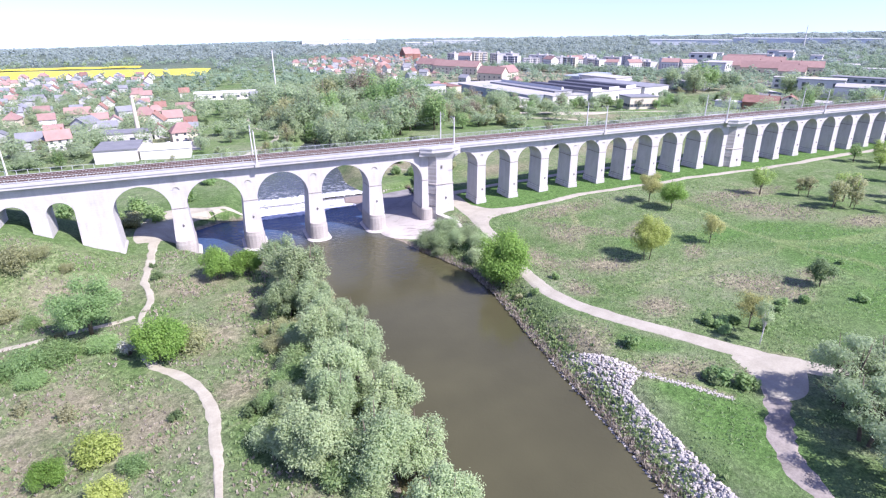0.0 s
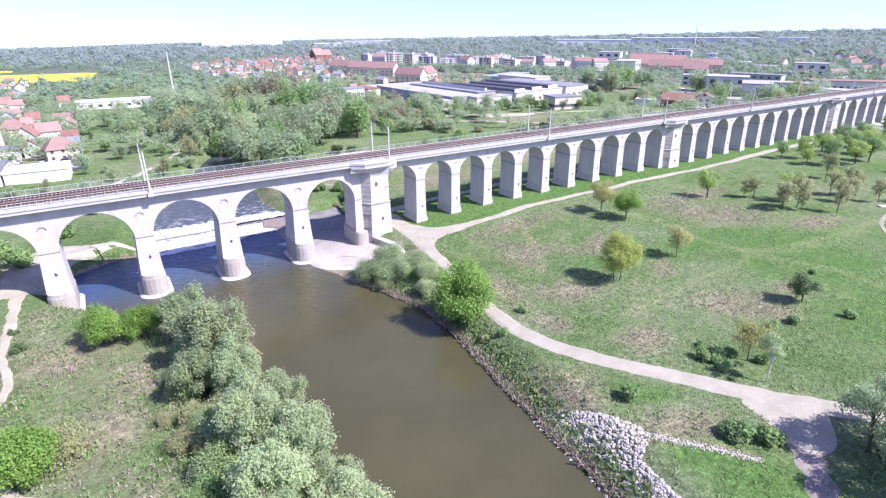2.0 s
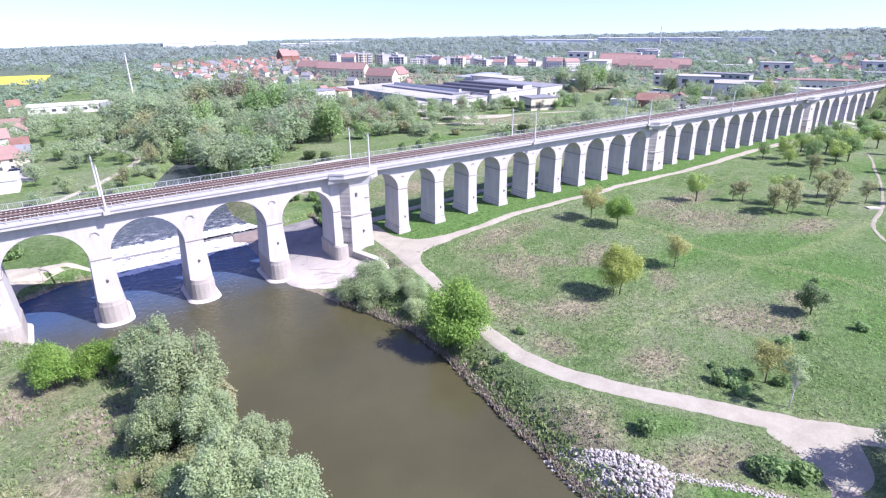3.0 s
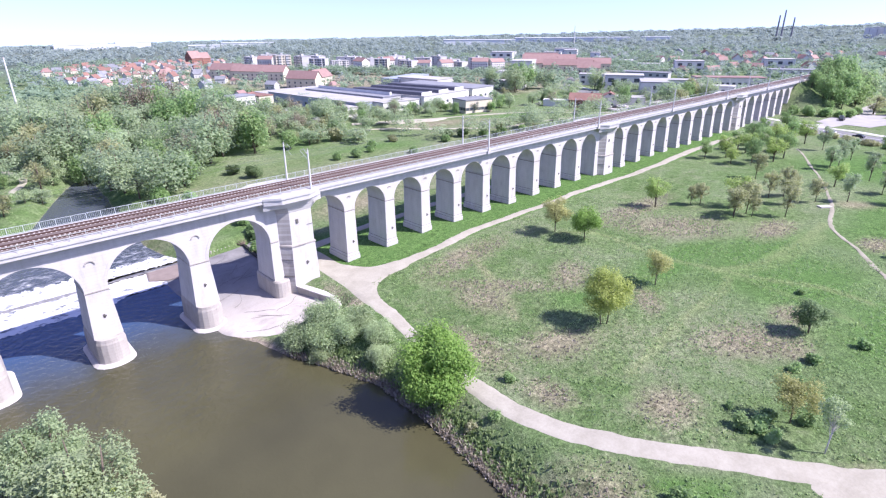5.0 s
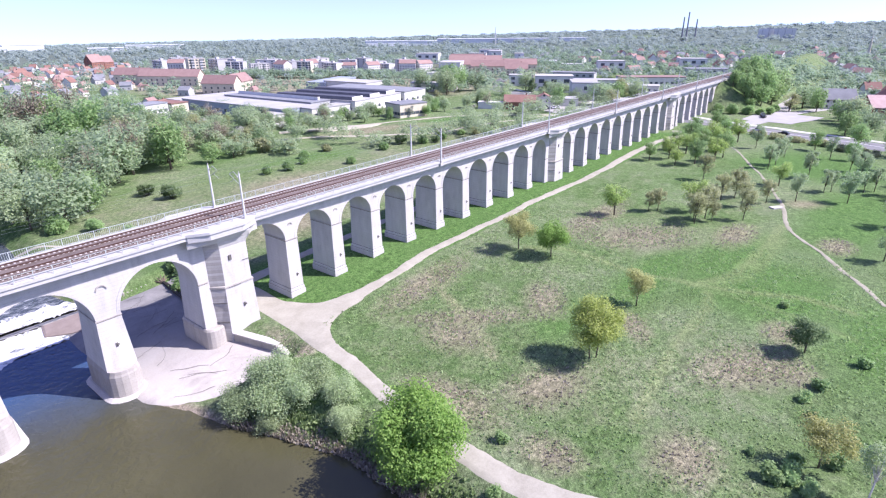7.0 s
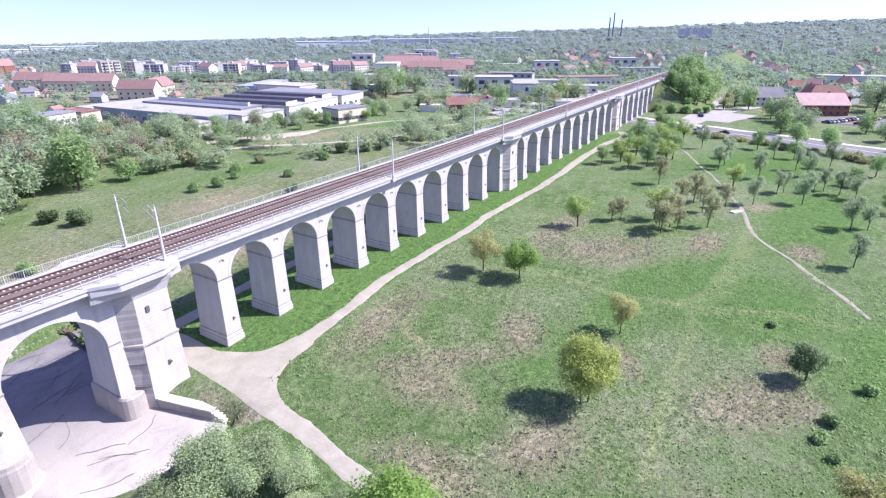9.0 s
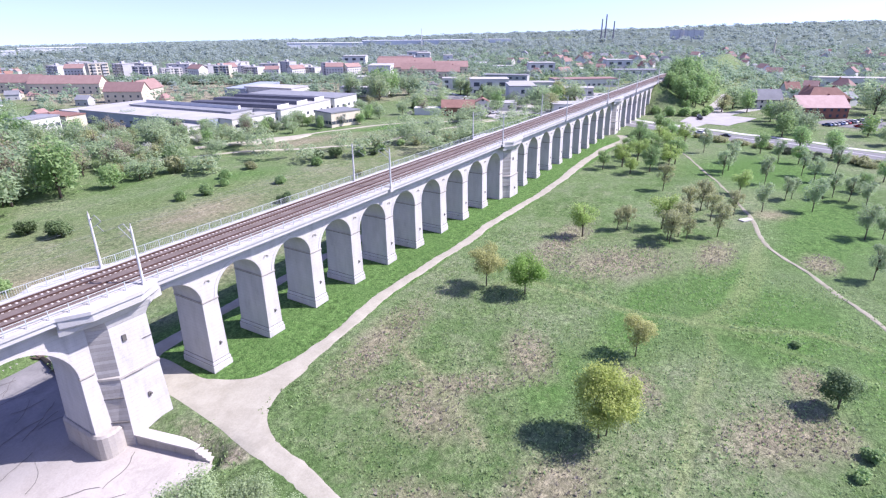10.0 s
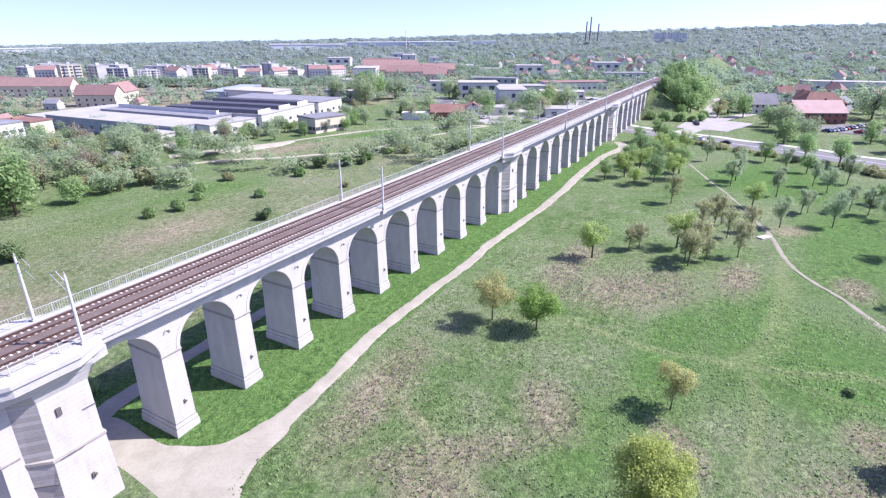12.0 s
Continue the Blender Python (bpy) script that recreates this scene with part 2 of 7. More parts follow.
# joints and cracks; also the painted shade below the imposts
M_SEAM_SHADE = rough_mat("dark_joint_and_shade", (0.084, 0.080, 0.076), (0.143, 0.134, 0.126), 1, 6, 0.9, 0.0)
M_BALLAST = rough_mat("ballast", (0.10, 0.077, 0.068), (0.185, 0.15, 0.137), 0.5, 9, 0.95, 0.06)
M_RAIL = rough_mat("rail_steel", (0.09, 0.05, 0.04), (0.16, 0.10, 0.08), 0.6, 9, 0.45, 0.0, 0.0, 0.6)
M_SLEEPER = rough_mat("sleeper_concrete", (0.420, 0.395, 0.370), (0.554, 0.529, 0.504), 2, 12, 0.85, 0.01, 0.1)
M_STEEL = rough_mat("galvanised_steel", (0.378, 0.386, 0.386), (0.504, 0.512, 0.512), 2, 12, 0.5, 0.0, 0.0, 0.5)
M_POLE = rough_mat("pole_paint", (0.521, 0.521, 0.504), (0.638, 0.638, 0.622), 2, 12, 0.6, 0.0)
M_RAILING = rough_mat("railing_paint", (0.353, 0.395, 0.378), (0.462, 0.504, 0.487), 2, 12, 0.6, 0.0)
M_WIRE = rough_mat("wire_copper", (0.16, 0.19, 0.18), (0.24, 0.28, 0.26), 1, 9, 0.6, 0.0)
M_BARK = rough_mat("bark", (0.085, 0.065, 0.05), (0.17, 0.14, 0.11), 2, 12, 0.95, 0.03)
M_BIRCH = rough_mat("birch_bark", (0.45, 0.43, 0.40), (0.75, 0.73, 0.70), 3, 12, 0.8, 0.01)

# ---- mesh helpers ----


class Build:
    """Collects vertices and faces for one mesh."""

    def __init__(self):
        self.v, self.f = [], []

    def quadgrid(self, rows):
        n, o = len(rows[0]), len(self.v)
        for r in rows:
            self.v += [tuple(p) for p in r]
        for i in range(len(rows) - 1):
            for j in range(n - 1):
                a = o + i * n + j
                self.f.append((a, a + 1, a + n + 1, a + n))

    def loft(self, loops, cap=True):
        """Skins closed loops of equal length, bottom to top, counter-clockwise from above."""
        n, o = len(loops[0]), len(self.v)
        for l in loops:
            self.v += [tuple(p) for p in l]
        for i in range(len(loops) - 1):
            for j in range(n):
                a, b = o + i * n + j, o + i * n + (j + 1) % n
                self.f.append((a, b, b + n, a + n))
        if cap:
            self.f.append(tuple(o + j for j in reversed(range(n))))
            k = o + (len(loops) - 1) * n
            self.f.append(tuple(k + j for j in range(n)))

    def box(self, x0, y0, z0, x1, y1, z1):
        self.loft([[(x0, y0, z), (x1, y0, z), (x1, y1, z), (x0, y1, z)] for z in (z0, z1)])

    def prism(self, poly, z0, z1):
        self.loft([[(x, y, z) for x, y in poly] for z in (z0, z1)])

    def taper(self, b, z0, t, z1):
        """b, t: (x0, y0, x1, y1) at the bottom and the top."""
        self.loft([[(r[0], r[1], z), (r[2], r[1], z), (r[2], r[3], z), (r[0], r[3], z)] for r, z in ((b, z0), (t, z1))])

    def tube(self, pts, radii, n=6):
        loops = []
        for i, (p, r) in enumerate(zip(pts, radii)):
            p = Vector(p)
            d = (Vector(pts[min(i + 1, len(pts) - 1)]) - Vector(pts[max(i - 1, 0)])).normalized()
            u = d.orthogonal().normalized()
            if i and u.dot(last) < 0:
                u = -u
            if i:
                u = (last - d * last.dot(d)).normalized()
            last = u
            w = d.cross(u)
            loops.append([p + r * (math.cos(a) * u + math.sin(a) * w) for a in [2 * math.pi * k / n for k in range(n)]])
        self.loft(loops)

    def mesh(self, name, mat, smooth=False):
        me = bpy.data.meshes.new(name)
        me.from_pydata(self.v, [], self.f)
        me.materials.append(mat)
        if smooth:
            me.shade_smooth()
        me.update()
        return me


def part(name, b, mat, parent, label="", smooth=False):
    me = b.mesh(name, mat, smooth) if isinstance(b, Build) else b
    ob = new(name, me)
    ob.parent = parent
    if label:
        ob["label"] = label
    return ob


def thing(name, label, category, group="", kind="", m=None):
    ob = new(name)
    ob.empty_display_size = 0.5
    if m is not None:
        ob.matrix_world = m
    return tagged(ob, label, category, group, kind)


def smooth01(a, b, x):
    t = np.clip((x - a) / (b - a), 0, 1)
    return t * t * (3 - 2 * t)


def spline(pts, step):
    """Catmull-Rom through pts (any number of coordinates), at about that step."""
    P = np.array([pts[0], *pts, pts[-1]], float)
    P[0], P[-1] = 2 * P[1] - P[2], 2 * P[-2] - P[-3]
    out = []
    for i in range(1, len(P) - 2):
        a, b, c, d = P[i - 1:i + 3]
        n = max(2, int(np.linalg.norm((c - b)[:2]) / step))
        for t in np.arange(n) / n:
            out.append(0.5 * (2 * b + (c - a) * t + (2 * a - 5 * b + 4 * c - d) * t * t + (3 * b - a - 3 * c + d) * t ** 3))
    out.append(P[-2])
    return np.array(out)


# ---- the lie of the land ----
WATER = -4.5
LEFT_Y = [-200, 30, 60, 85, 97, 108, 120, 128, 140, 148, 152, 154, 165, 180, 190, 203, 212, 231, 245, 254, 300]
LEFT_X = [10, 14, 16, 18, 17, 12, 4, -4, -8, -6, 1, 8, 10, 13, 16, 23.5, 27.3, 34.4, 40.5, 45, 95]
RIGHT_Y = [-200, 20, 45, 70, 85, 96, 106, 114, 121, 132, 150, 160, 165, 170, 178, 190, 208, 216, 225, 236, 248, 260, 300]
RIGHT_X = [36, 40.5, 43.5, 46, 48, 48.2, 45, 41.5, 40.0, 39.5, 42, 42.9, 41.3, 40.2, 39.2, 41, 42.6, 42.4, 43.7, 44.1, 45.5, 46, 46]


def river_depth(x, y):
    """Distance into the river from its nearer bank, negative on land."""
    return np.minimum(x - np.interp(y, LEFT_Y, LEFT_X), np.interp(y, RIGHT_Y, RIGHT_X) - x)


def land(x, y):
    """Height of the dry land."""
    z = -1.3 + 1.6 * smooth01(48, 118, x)
    z = z + 0.35 * smooth01(150, 260, x)
    z = z + np.interp(x, [-60, -44, -38, -31, -25, -20], [12, 10, 8, 4.5, 1.8, 0]) * smooth01(104, 126, y) * (1 - smooth01(140, 165, y))
    r, h = np.hypot(x - 20, y), np.degrees(np.arctan2(x - 20, y))
    far = np.interp(h, [-60, -15, 5, 22, 45, 62, 78, 92, 110, 140], [-130, -112, -92, -70, -45, -8, 34, 72, 80, 40])
    z = z + far * np.clip((r - 650) / 4000, 0, 1.1) ** 1.25
    # the verge beside the low wall lies a little lower
    dx = x - np.interp(y, [117, 128.4], [56.2, 54.0])
    z = z - 0.62 * smooth01(-3, 0, dx) * (1 - smooth01(0.8, 3.8, dx)) * smooth01(112, 117, y) * (1 - smooth01(129, 131, y))
    z = z + 0.22 * np.sin(x * 0.11 + 1.3) * np.sin(y * 0.13) + 0.10 * np.sin(x * 0.31 + y * 0.23)
    return z


def slab_z(x):
    return -4.22 + 0.07 * (x - 39)


def slab_front(x):
    """The slab's edge towards the pool, curving round to the path."""
    return np.interp(x, [36, 39, 41.5, 44, 47, 50, 53, 56, 58], [128, 122.3, 119.6, 117.6, 116.4, 115.8, 115.6, 116.2, 117.2])


def hgt(x, y):
    d = river_depth(x, y)
    z = land(x, y)
    shore = smooth01(-7.0, 0.0, d)
    z = z + (WATER - 0.1 - z) * shore
    # the paved bank under the bridge lies over a shallow bed
    bed = smooth01(36, 38.5, x) * (1 - smooth01(0.0, 1.0, (x - np.interp(y, [117, 128.4, 131, 138, 146, 160], [56.3, 54.1, 53.7, 54.6, 58.6, 61.5])) / np.interp(y, [116, 118.6, 120], [2.6, 2.2, 0.8]))) * smooth01(slab_front(x) - 1.5, slab_front(x) + 0.5, y) * (1 - smooth01(158.5, 160.5, y))
    z = z * (1 - bed) + bed * (slab_z(x) - 0.3)
    d = np.where(bed > 0.01, np.minimum(d, 1 - bed), d)
    return z - 2.2 * smooth01(0.0, 6.0, d)

# ---- ground ----


def axis(fine0, fine1, step, mid0, mid1, mid_step, far0, far1):
    a = list(np.arange(fine0, fine1, step))
    a += list(np.arange(a[-1] + step, mid1, mid_step))
    a = list(np.arange(mid0, fine0, mid_step)) + a
    s = mid_step
    while a[-1] < far1:
        s *= 1.22
        a.append(min(a[-1] + s, far1))
    s = mid_step
    while a[0] > far0:
        s *= 1.22
        a.insert(0, max(a[0] - s, far0))
    return np.array(a)


gx = axis(-45, 166, 1.0, -120, 320, 3.0, -4900, 4900)
gy = axis(20, 165, 1.0, -30, 320, 3.0, -4900, 4900)
gx = np.unique(np.concatenate([gx, np.arange(52.25, 60, 0.25)]))
gy = np.unique(np.concatenate([gy, np.arange(114.5, 131, 0.5)]))
GX, GY = np.meshgrid(gx, gy)
GZ = hgt(GX, GY)


def blob(x, y, cx, cy, rx, ry, turn=0.0):
    c, s = math.cos(radians(turn)), math.sin(radians(turn))
    u, v = ((x - cx) * c + (y - cy) * s) / rx, (-(x - cx) * s + (y - cy) * c) / ry
    return np.clip(1.25 - np.sqrt(u * u + v * v), 0, 1)


DRY = [(131, 91, 14, 8, -45), (145, 74.5, 10, 4, -5), (151, 56, 6, 3.5, 0), (91.5, 61.5, 8.5, 5, -40), (69, 63, 5, 4, 0), (71, 81.5, 7, 4.5, -25), (93, 78, 5.5, 2.5, 40), (80, 100, 13, 3, -50), (104, 59, 4, 3, 0),
       (85, 114, 14, 4, 5), (74, 99, 5, 6, 0), (62, 90, 4, 8, 0), (136, 104, 20, 4, 0), (180, 65.5, 6, 4, -40), (92, 93, 7, 4, 30), (57, 48, 8, 3, -25), (70, 42, 6, 3, 0), (61, 75, 3, 4, 0),
       (47, 66, 3, 10, 8), (50, 60, 6, 6, 0), (-12, 65, 7, 9, 0), (-1, 68, 5, 5, 0), (-22, 73, 8, 9, 0), (3, 95, 8, 6, 0), (-7, 106, 9, 8, 0), (-26, 110, 12, 8, 0), (-3.5, 84, 6, 6, 0),
       (-30, 62, 14, 12, 0), (8, 118, 8, 6, 0), (60, 182, 26, 12, 10), (110, 190, 22, 10, 0), (150, 170, 30, 9, 0), (90, 160, 18, 8, 0), (190, 235, 30, 8, -15), (94, 57, 4, 4, 0)]
LUSH = [(120, 62, 22, 16, 0), (112, 82, 34, 6, -4), (56, 36, 8, 14, 0), (55, 44, 6, 6, 0), (175, 55, 40, 16, 0), (110, 45, 24, 14, 0), (230, 70, 34, 30, 0),
        (-16, 80, 5, 9, 0), (0, 58, 5, 12, 0), (-6, 84, 6, 6, 0), (-22, 98, 9, 5, 0), (-26, 88, 10, 5, 0), (-24, 118, 8, 6, 0), (4, 80, 5, 10, 0), (-12, 100, 6, 9, 0), (88, 88, 12, 6, 0), (130, 72, 30, 10, 0), (57, 56, 10, 3, -40), (70, 165, 24, 12, 0), (120, 210, 50, 12, 0), (235, 226, 26, 6, -20), (40, 46, 3, 30, 0)]
cover = np.zeros((*GX.shape, 4))
for r in DRY:
    cover[..., 0] = np.maximum(cover[..., 0], 0.98 * blob(GX, GY, r[0], r[1], r[2] * 1.15, r[3] * 1.2, r[4]))
for r in LUSH:
    cover[..., 1] = np.maximum(cover[..., 1], 0.9 * blob(GX, GY, *r))
# broad faded stretches, and thin lines worn by feet and wheels
FADED = [(76, 99, 20, 17, 0), (76, 74, 15, 12, 0), (64, 60, 9, 8, 0), (90, 66, 14, 9, 15), (134, 94, 26, 12, 0), (148, 76, 14, 10, 0), (95, 84, 12, 7, 0), (62, 84, 5, 22, 0), (176, 82, 20, 10, 0), (150, 108, 40, 7, 0), (150, 176, 120, 30, 0), (100, 196, 60, 26, 0), (210, 205, 60, 24, -15)]
for r in FADED:
    cover[..., 0] = np.maximum(cover[..., 0], (0.40 if r[1] > 160 else 0.22) * np.clip(1.6 * blob(GX, GY, *r), 0, 1))


def worn(ctrl, width, amount, channel=0):
    pts = spline(ctrl, 0.7)
    sel = (GX > pts[:, 0].min() - 4) & (GX < pts[:, 0].max() + 4) & (GY > pts[:, 1].min() - 4) & (GY < pts[:, 1].max() + 4)
    q = np.stack([GX[sel], GY[sel]], 1)
    d = np.sqrt(((q[:, None, :] - pts[None, :, :2]) ** 2).sum(2).min(1))
    cover[..., channel][sel] = np.maximum(cover[..., channel][sel], amount * np.clip(1.5 - d / width, 0, 1))


worn([(86, 113), (82.5, 106), (79.5, 101), (76, 95.5), (73, 91)], 0.8, 0.95)
worn([(81, 106), (79.5, 101), (76.5, 96)], 0.7, 0.55, 2)
trail = np.zeros((*GX.shape, 4))


def trodden(ctrl, width, amount):
    """Flattened pale grass along a line."""
    pts = spline(ctrl, 0.6)
    sel = (GX > pts[:, 0].min() - 4) & (GX < pts[:, 0].max() + 4) & (GY > pts[:, 1].min() - 4) & (GY < pts[:, 1].max() + 4)
    q = np.stack([GX[sel], GY[sel]], 1)
    d = np.sqrt(((q[:, None, :] - pts[None, :, :2]) ** 2).sum(2).min(1))
    trail[..., 0][sel] = np.maximum(trail[..., 0][sel], amount * np.clip(1.6 - d / width, 0, 1))


trodden([(109, 107), (113.6, 101.6), (113.8, 95), (112.7, 86), (113.2, 77), (114.8, 67), (118.4, 58), (118, 51)], 0.75, 0.9)
trodden([(112.8, 74.6), (122, 70), (135, 68.3), (147, 67.6), (158, 67.1)], 1.0, 0.8)
trodden([(112.5, 72.4), (122, 67.6), (135, 66.3), (150, 65.4)], 0.8, 0.5)
trodden([(111, 71.5), (105, 70.2), (95.6, 70.7), (87, 70.8), (81, 70.4), (72, 69.5)], 0.7, 0.75)
trodden([(86, 113), (82.5, 106), (79.5, 101), (76, 95.5), (73, 91)], 0.8, 0.6)
trodden([(112.6, 71), (111, 60), (108, 50)], 0.7, 0.4)
trodden([(-17, 122), (-20, 118), (-23, 114)], 0.8, 0.7)
worn([(52.5, 49), (56, 45), (59.5, 40)], 0.7, 0.9)
depth = river_depth(GX, GY)
strip = smooth01(62, 66, GX) * (1 - smooth01(255, 268, GX)) * smooth01(119.5, 122, GY) * (1 - smooth01(143, 150, GY))
cover[..., 1] = np.maximum(cover[..., 1], strip)
cover[..., 0] *= 1 - strip
near = (GY > 0) & (GY < 300)
rocky = smooth01(0, 1.2, np.interp(GY, [24, 28, 34, 41, 47.3, 48.5, 51, 55, 59, 62], [45.8, 46.3, 47.1, 47.9, 48.6, 51.8, 52.2, 50.3, 48.4, 47.2]) + 0.4 - GX) * smooth01(20, 24, GY) * (1 - smooth01(60, 62, GY)) * (GX > 40)
cover[..., 2] = np.where(near, 0.75 * smooth01(-3.2, -0.6, depth), 0)
cover[..., 2] = np.maximum(cover[..., 2], rocky)
left_bank = near & (GX < 16) & (GY < 128)
cover[..., 0] = np.where(left_bank, np.maximum(cover[..., 0], 0.30), cover[..., 0])
cover[..., 2] = np.where(left_bank, np.maximum(cover[..., 2], 0.20), cover[..., 2])
verge = blob(GX, GY, 57.6, 121, 2.4, 7) * (GX > 55)
cover[..., 2] = np.maximum(cover[..., 2], 0.5 * verge)
cover[..., 2] = np.maximum(cover[..., 2], 0.62 * blob(GX, GY, 57.2, 114.6, 2.6, 3.2))
# town and works yards: more bare, paved ground
yard = 1.45 * smooth01(225, 330, GY) * smooth01(150, 230, GX) * (1 - smooth01(520, 700, GX))
cover[..., 2] = np.maximum(cover[..., 2], 0.42 * yard)
cover[..., 2] = np.maximum(cover[..., 2], 0.38 * smooth01(20, -20, GX) * smooth01(225, 260, GY) * (1 - smooth01(560, 640, GY)))
cover[..., 2] = np.maximum(cover[..., 2], 0.30 * smooth01(300, 340, GX) * (1 - smooth01(800, 1300, GX)) * (1 - smooth01(200, 300, GY)))
# open fields among the far woods: centre, half-width, half-depth
FIELDS = [(-330, 1180, 260, 70), (60, 1500, 240, 60), (-700, 1900, 420, 110), (380, 2050, 330, 110), (820, 1900, 200, 70), (-120, 2600, 500, 160), (900, 2700, 500, 150), (1500, 1450, 220, 80), (1300, 1130, 170, 60), (1900, 1700, 300, 120), (2300, 900, 300, 90), (620, 1250, 120, 40)]
gb = Build()
gb.v = np.stack([GX, GY, GZ], -1).reshape(-1, 3).tolist()
n, rws = len(gx), len(gy)
gb.f = [(i * n + j, i * n + j + 1, (i + 1) * n + j + 1, (i + 1) * n + j) for i in range(rws - 1) for j in range(n - 1)]
gm = gb.mesh("ground", M_GROUND, True)
att = gm.color_attributes.new("cover", "FLOAT_COLOR", "POINT")
# alpha falls with distance, fading to the haze-toned wood floor
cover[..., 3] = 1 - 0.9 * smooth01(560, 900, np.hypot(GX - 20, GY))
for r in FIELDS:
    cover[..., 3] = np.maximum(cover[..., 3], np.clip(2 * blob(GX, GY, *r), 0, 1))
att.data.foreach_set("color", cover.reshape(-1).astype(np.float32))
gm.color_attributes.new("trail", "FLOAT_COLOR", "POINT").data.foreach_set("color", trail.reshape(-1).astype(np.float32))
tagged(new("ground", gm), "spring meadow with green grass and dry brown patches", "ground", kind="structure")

# ---- river ----


def sheet(name, y0, y1, z, mat, label, extra=0.0, step=4.0):
    b = Build()
    rows = []
    for y in np.arange(y0, y1 + 0.01, step):
        l, r = np.interp(y, LEFT_Y, LEFT_X) - 4 - extra, np.interp(y, RIGHT_Y, RIGHT_X) + 4 + extra
        rows.append([(l + (r - l) * k / 12, y, z) for k in range(13)])
    b.quadgrid(rows)
    return tagged(new(name, b.mesh(name, mat, True)), label, "river", kind="structure")


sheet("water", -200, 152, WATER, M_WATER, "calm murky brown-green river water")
sheet("water_upstream", 164, 290, WATER + 0.5, M_RAPIDS, "shallow rippled water with white crests above the weir")
# the weir: white water over a long sill, with a brown bare stretch at its right end
foam_edge = random.Random(4)


def weir_strip(name, profile, mat, label, x0=7.0, x1=44.0, rag=0.5, n=90):
    """profile: (y, height over the pool) from the pool upwards; the first and the last row are ragged."""
    b, rows = Build(), []
    for k in range(n):
        x = x0 + (x1 - x0) * k / (n - 1)
        turn = 2.4 * float(smooth01(26, 32, x)) - 0.4
        row = []
        for i, (y, z) in enumerate(profile):
            end = i in (0, len(profile) - 1)
            row.append((x, y + (turn if i == 0 else 0) + (foam_edge.uniform(-rag, rag) if end else 0), WATER + z + foam_edge.uniform(-0.03, 0.03)))
        rows.append(row)
    b.quadgrid(rows)
    for i, f in enumerate(b.f):
        b.f[i] = f[::-1]
    return tagged(new(name, b.mesh(name, mat, True)), label, "weir", kind="structure")


weir_strip("weir_foam", [(150.4, 0.03), (152.6, 0.12), (154.6, 0.2), (157.2, 0.3), (159.7, 0.42)], M_FOAM, "white foaming water below a low weir", rag=0.35)
weir_strip("weir_crest", [(159.5, 0.36), (159.8, 0.52), (160.4, 0.52), (160.7, 0.40)], rough_mat("wet_stone", (0.10, 0.10, 0.10), (0.30, 0.30, 0.30), 1.2, 6, 0.5, 0.03), "dark wet stone crest of the weir", rag=0.0)
weir_strip("weir_foam", [(160.5, 0.46), (162.0, 0.56), (164.0, 0.58), (166.5, 0.54), (168.0, 0.46)], M_FOAM, "white water sliding over the weir", rag=1.1)
sill = Build()
sill.loft([[(35.6, 155.6, z), (43.0, 150.8, z), (44.5, 156.0, z), (44.0, 160.3, z), (36.4, 160.0, z)] for z in (WATER - 1, WATER + 0.42)] + [[(36.0, 155.9, WATER + 0.52), (42.8, 151.2, WATER + 0.52), (44.2, 156.0, WATER + 0.56), (43.8, 160.0, WATER + 0.6), (36.8, 159.7, WATER + 0.6)]])
tagged(new("weir_sill", sill.mesh("weir_sill", rough_mat("wet_brown_concrete", (0.17, 0.135, 0.115), (0.27, 0.225, 0.20), 0.5, 5, 0.7, 0.03))), "bare brown concrete end of the weir", "weir", kind="structure")
# a row of loose stones along the slab's far edge
edge_stones = thing("stone_row", "row of pale stones along the far edge of the slab", "stones")
M_EDGE_STONE = rough_mat("edge_stone", (0.33, 0.31, 0.28), (0.47, 0.45, 0.42), 1.2, 8, 0.9, 0.03, 0.12)
for k in range(18):
    q = Build()
    w0, h0 = foam_edge.uniform(0.25, 0.4), foam_edge.uniform(0.5, 0.8)
    q.taper((-w0, -w0 * 0.8, w0, w0 * 0.8), -0.5, (-w0 * 0.75, -w0 * 0.6, w0 * 0.75, w0 * 0.6), h0)
    o = part("stone", q, M_EDGE_STONE, edge_stones)
    x = 44.8 + 0.85 * k
    o.matrix_basis = pose(x, 159.0 + 0.06 * (x - 44) + foam_edge.uniform(-0.15, 0.15), -4.2 + 0.07 * (x - 39), 0, foam_edge.uniform(-8, 8), foam_edge.uniform(0, 90))

# ---- paths and tracks on the ground ----


def ribbon(name, ctrl, mat, label, lift=0.07, seed=0, rag=0.14, step=0.8, category="path"):
    """A path of varying width (x, y, width) laid on the ground, with ragged edges."""
    pts = spline(ctrl, step)
    b, rows, g = Build(), [], random.Random(seed)
    dl = dr = 0
    for i, (x, y, w) in enumerate(pts):
        a, c = pts[max(i - 1, 0)], pts[min(i + 1, len(pts) - 1)]
        t = (c - a)[:2] / max(np.linalg.norm((c - a)[:2]), 1e-6)
        nx, ny = -t[1], t[0]
        dl, dr = 0.6 * dl + g.uniform(-rag, rag), 0.6 * dr + g.uniform(-rag, rag)
        offs = [-w / 2 - dl, -w / 2 * 0.75, -w / 4, 0, w / 4, w / 2 * 0.75, w / 2 + dr]
        rows.append([(x + nx * o, y + ny * o, float(hgt(x + nx * o, y + ny * o)) + (0.0 if k in (0, 6) else lift)) for k, o in enumerate(offs)])
    b.quadgrid(rows)
    for i, f in enumerate(b.f):
        b.f[i] = f[::-1]
    return tagged(new(name, b.mesh(name, mat, True)), label, category, kind="structure")


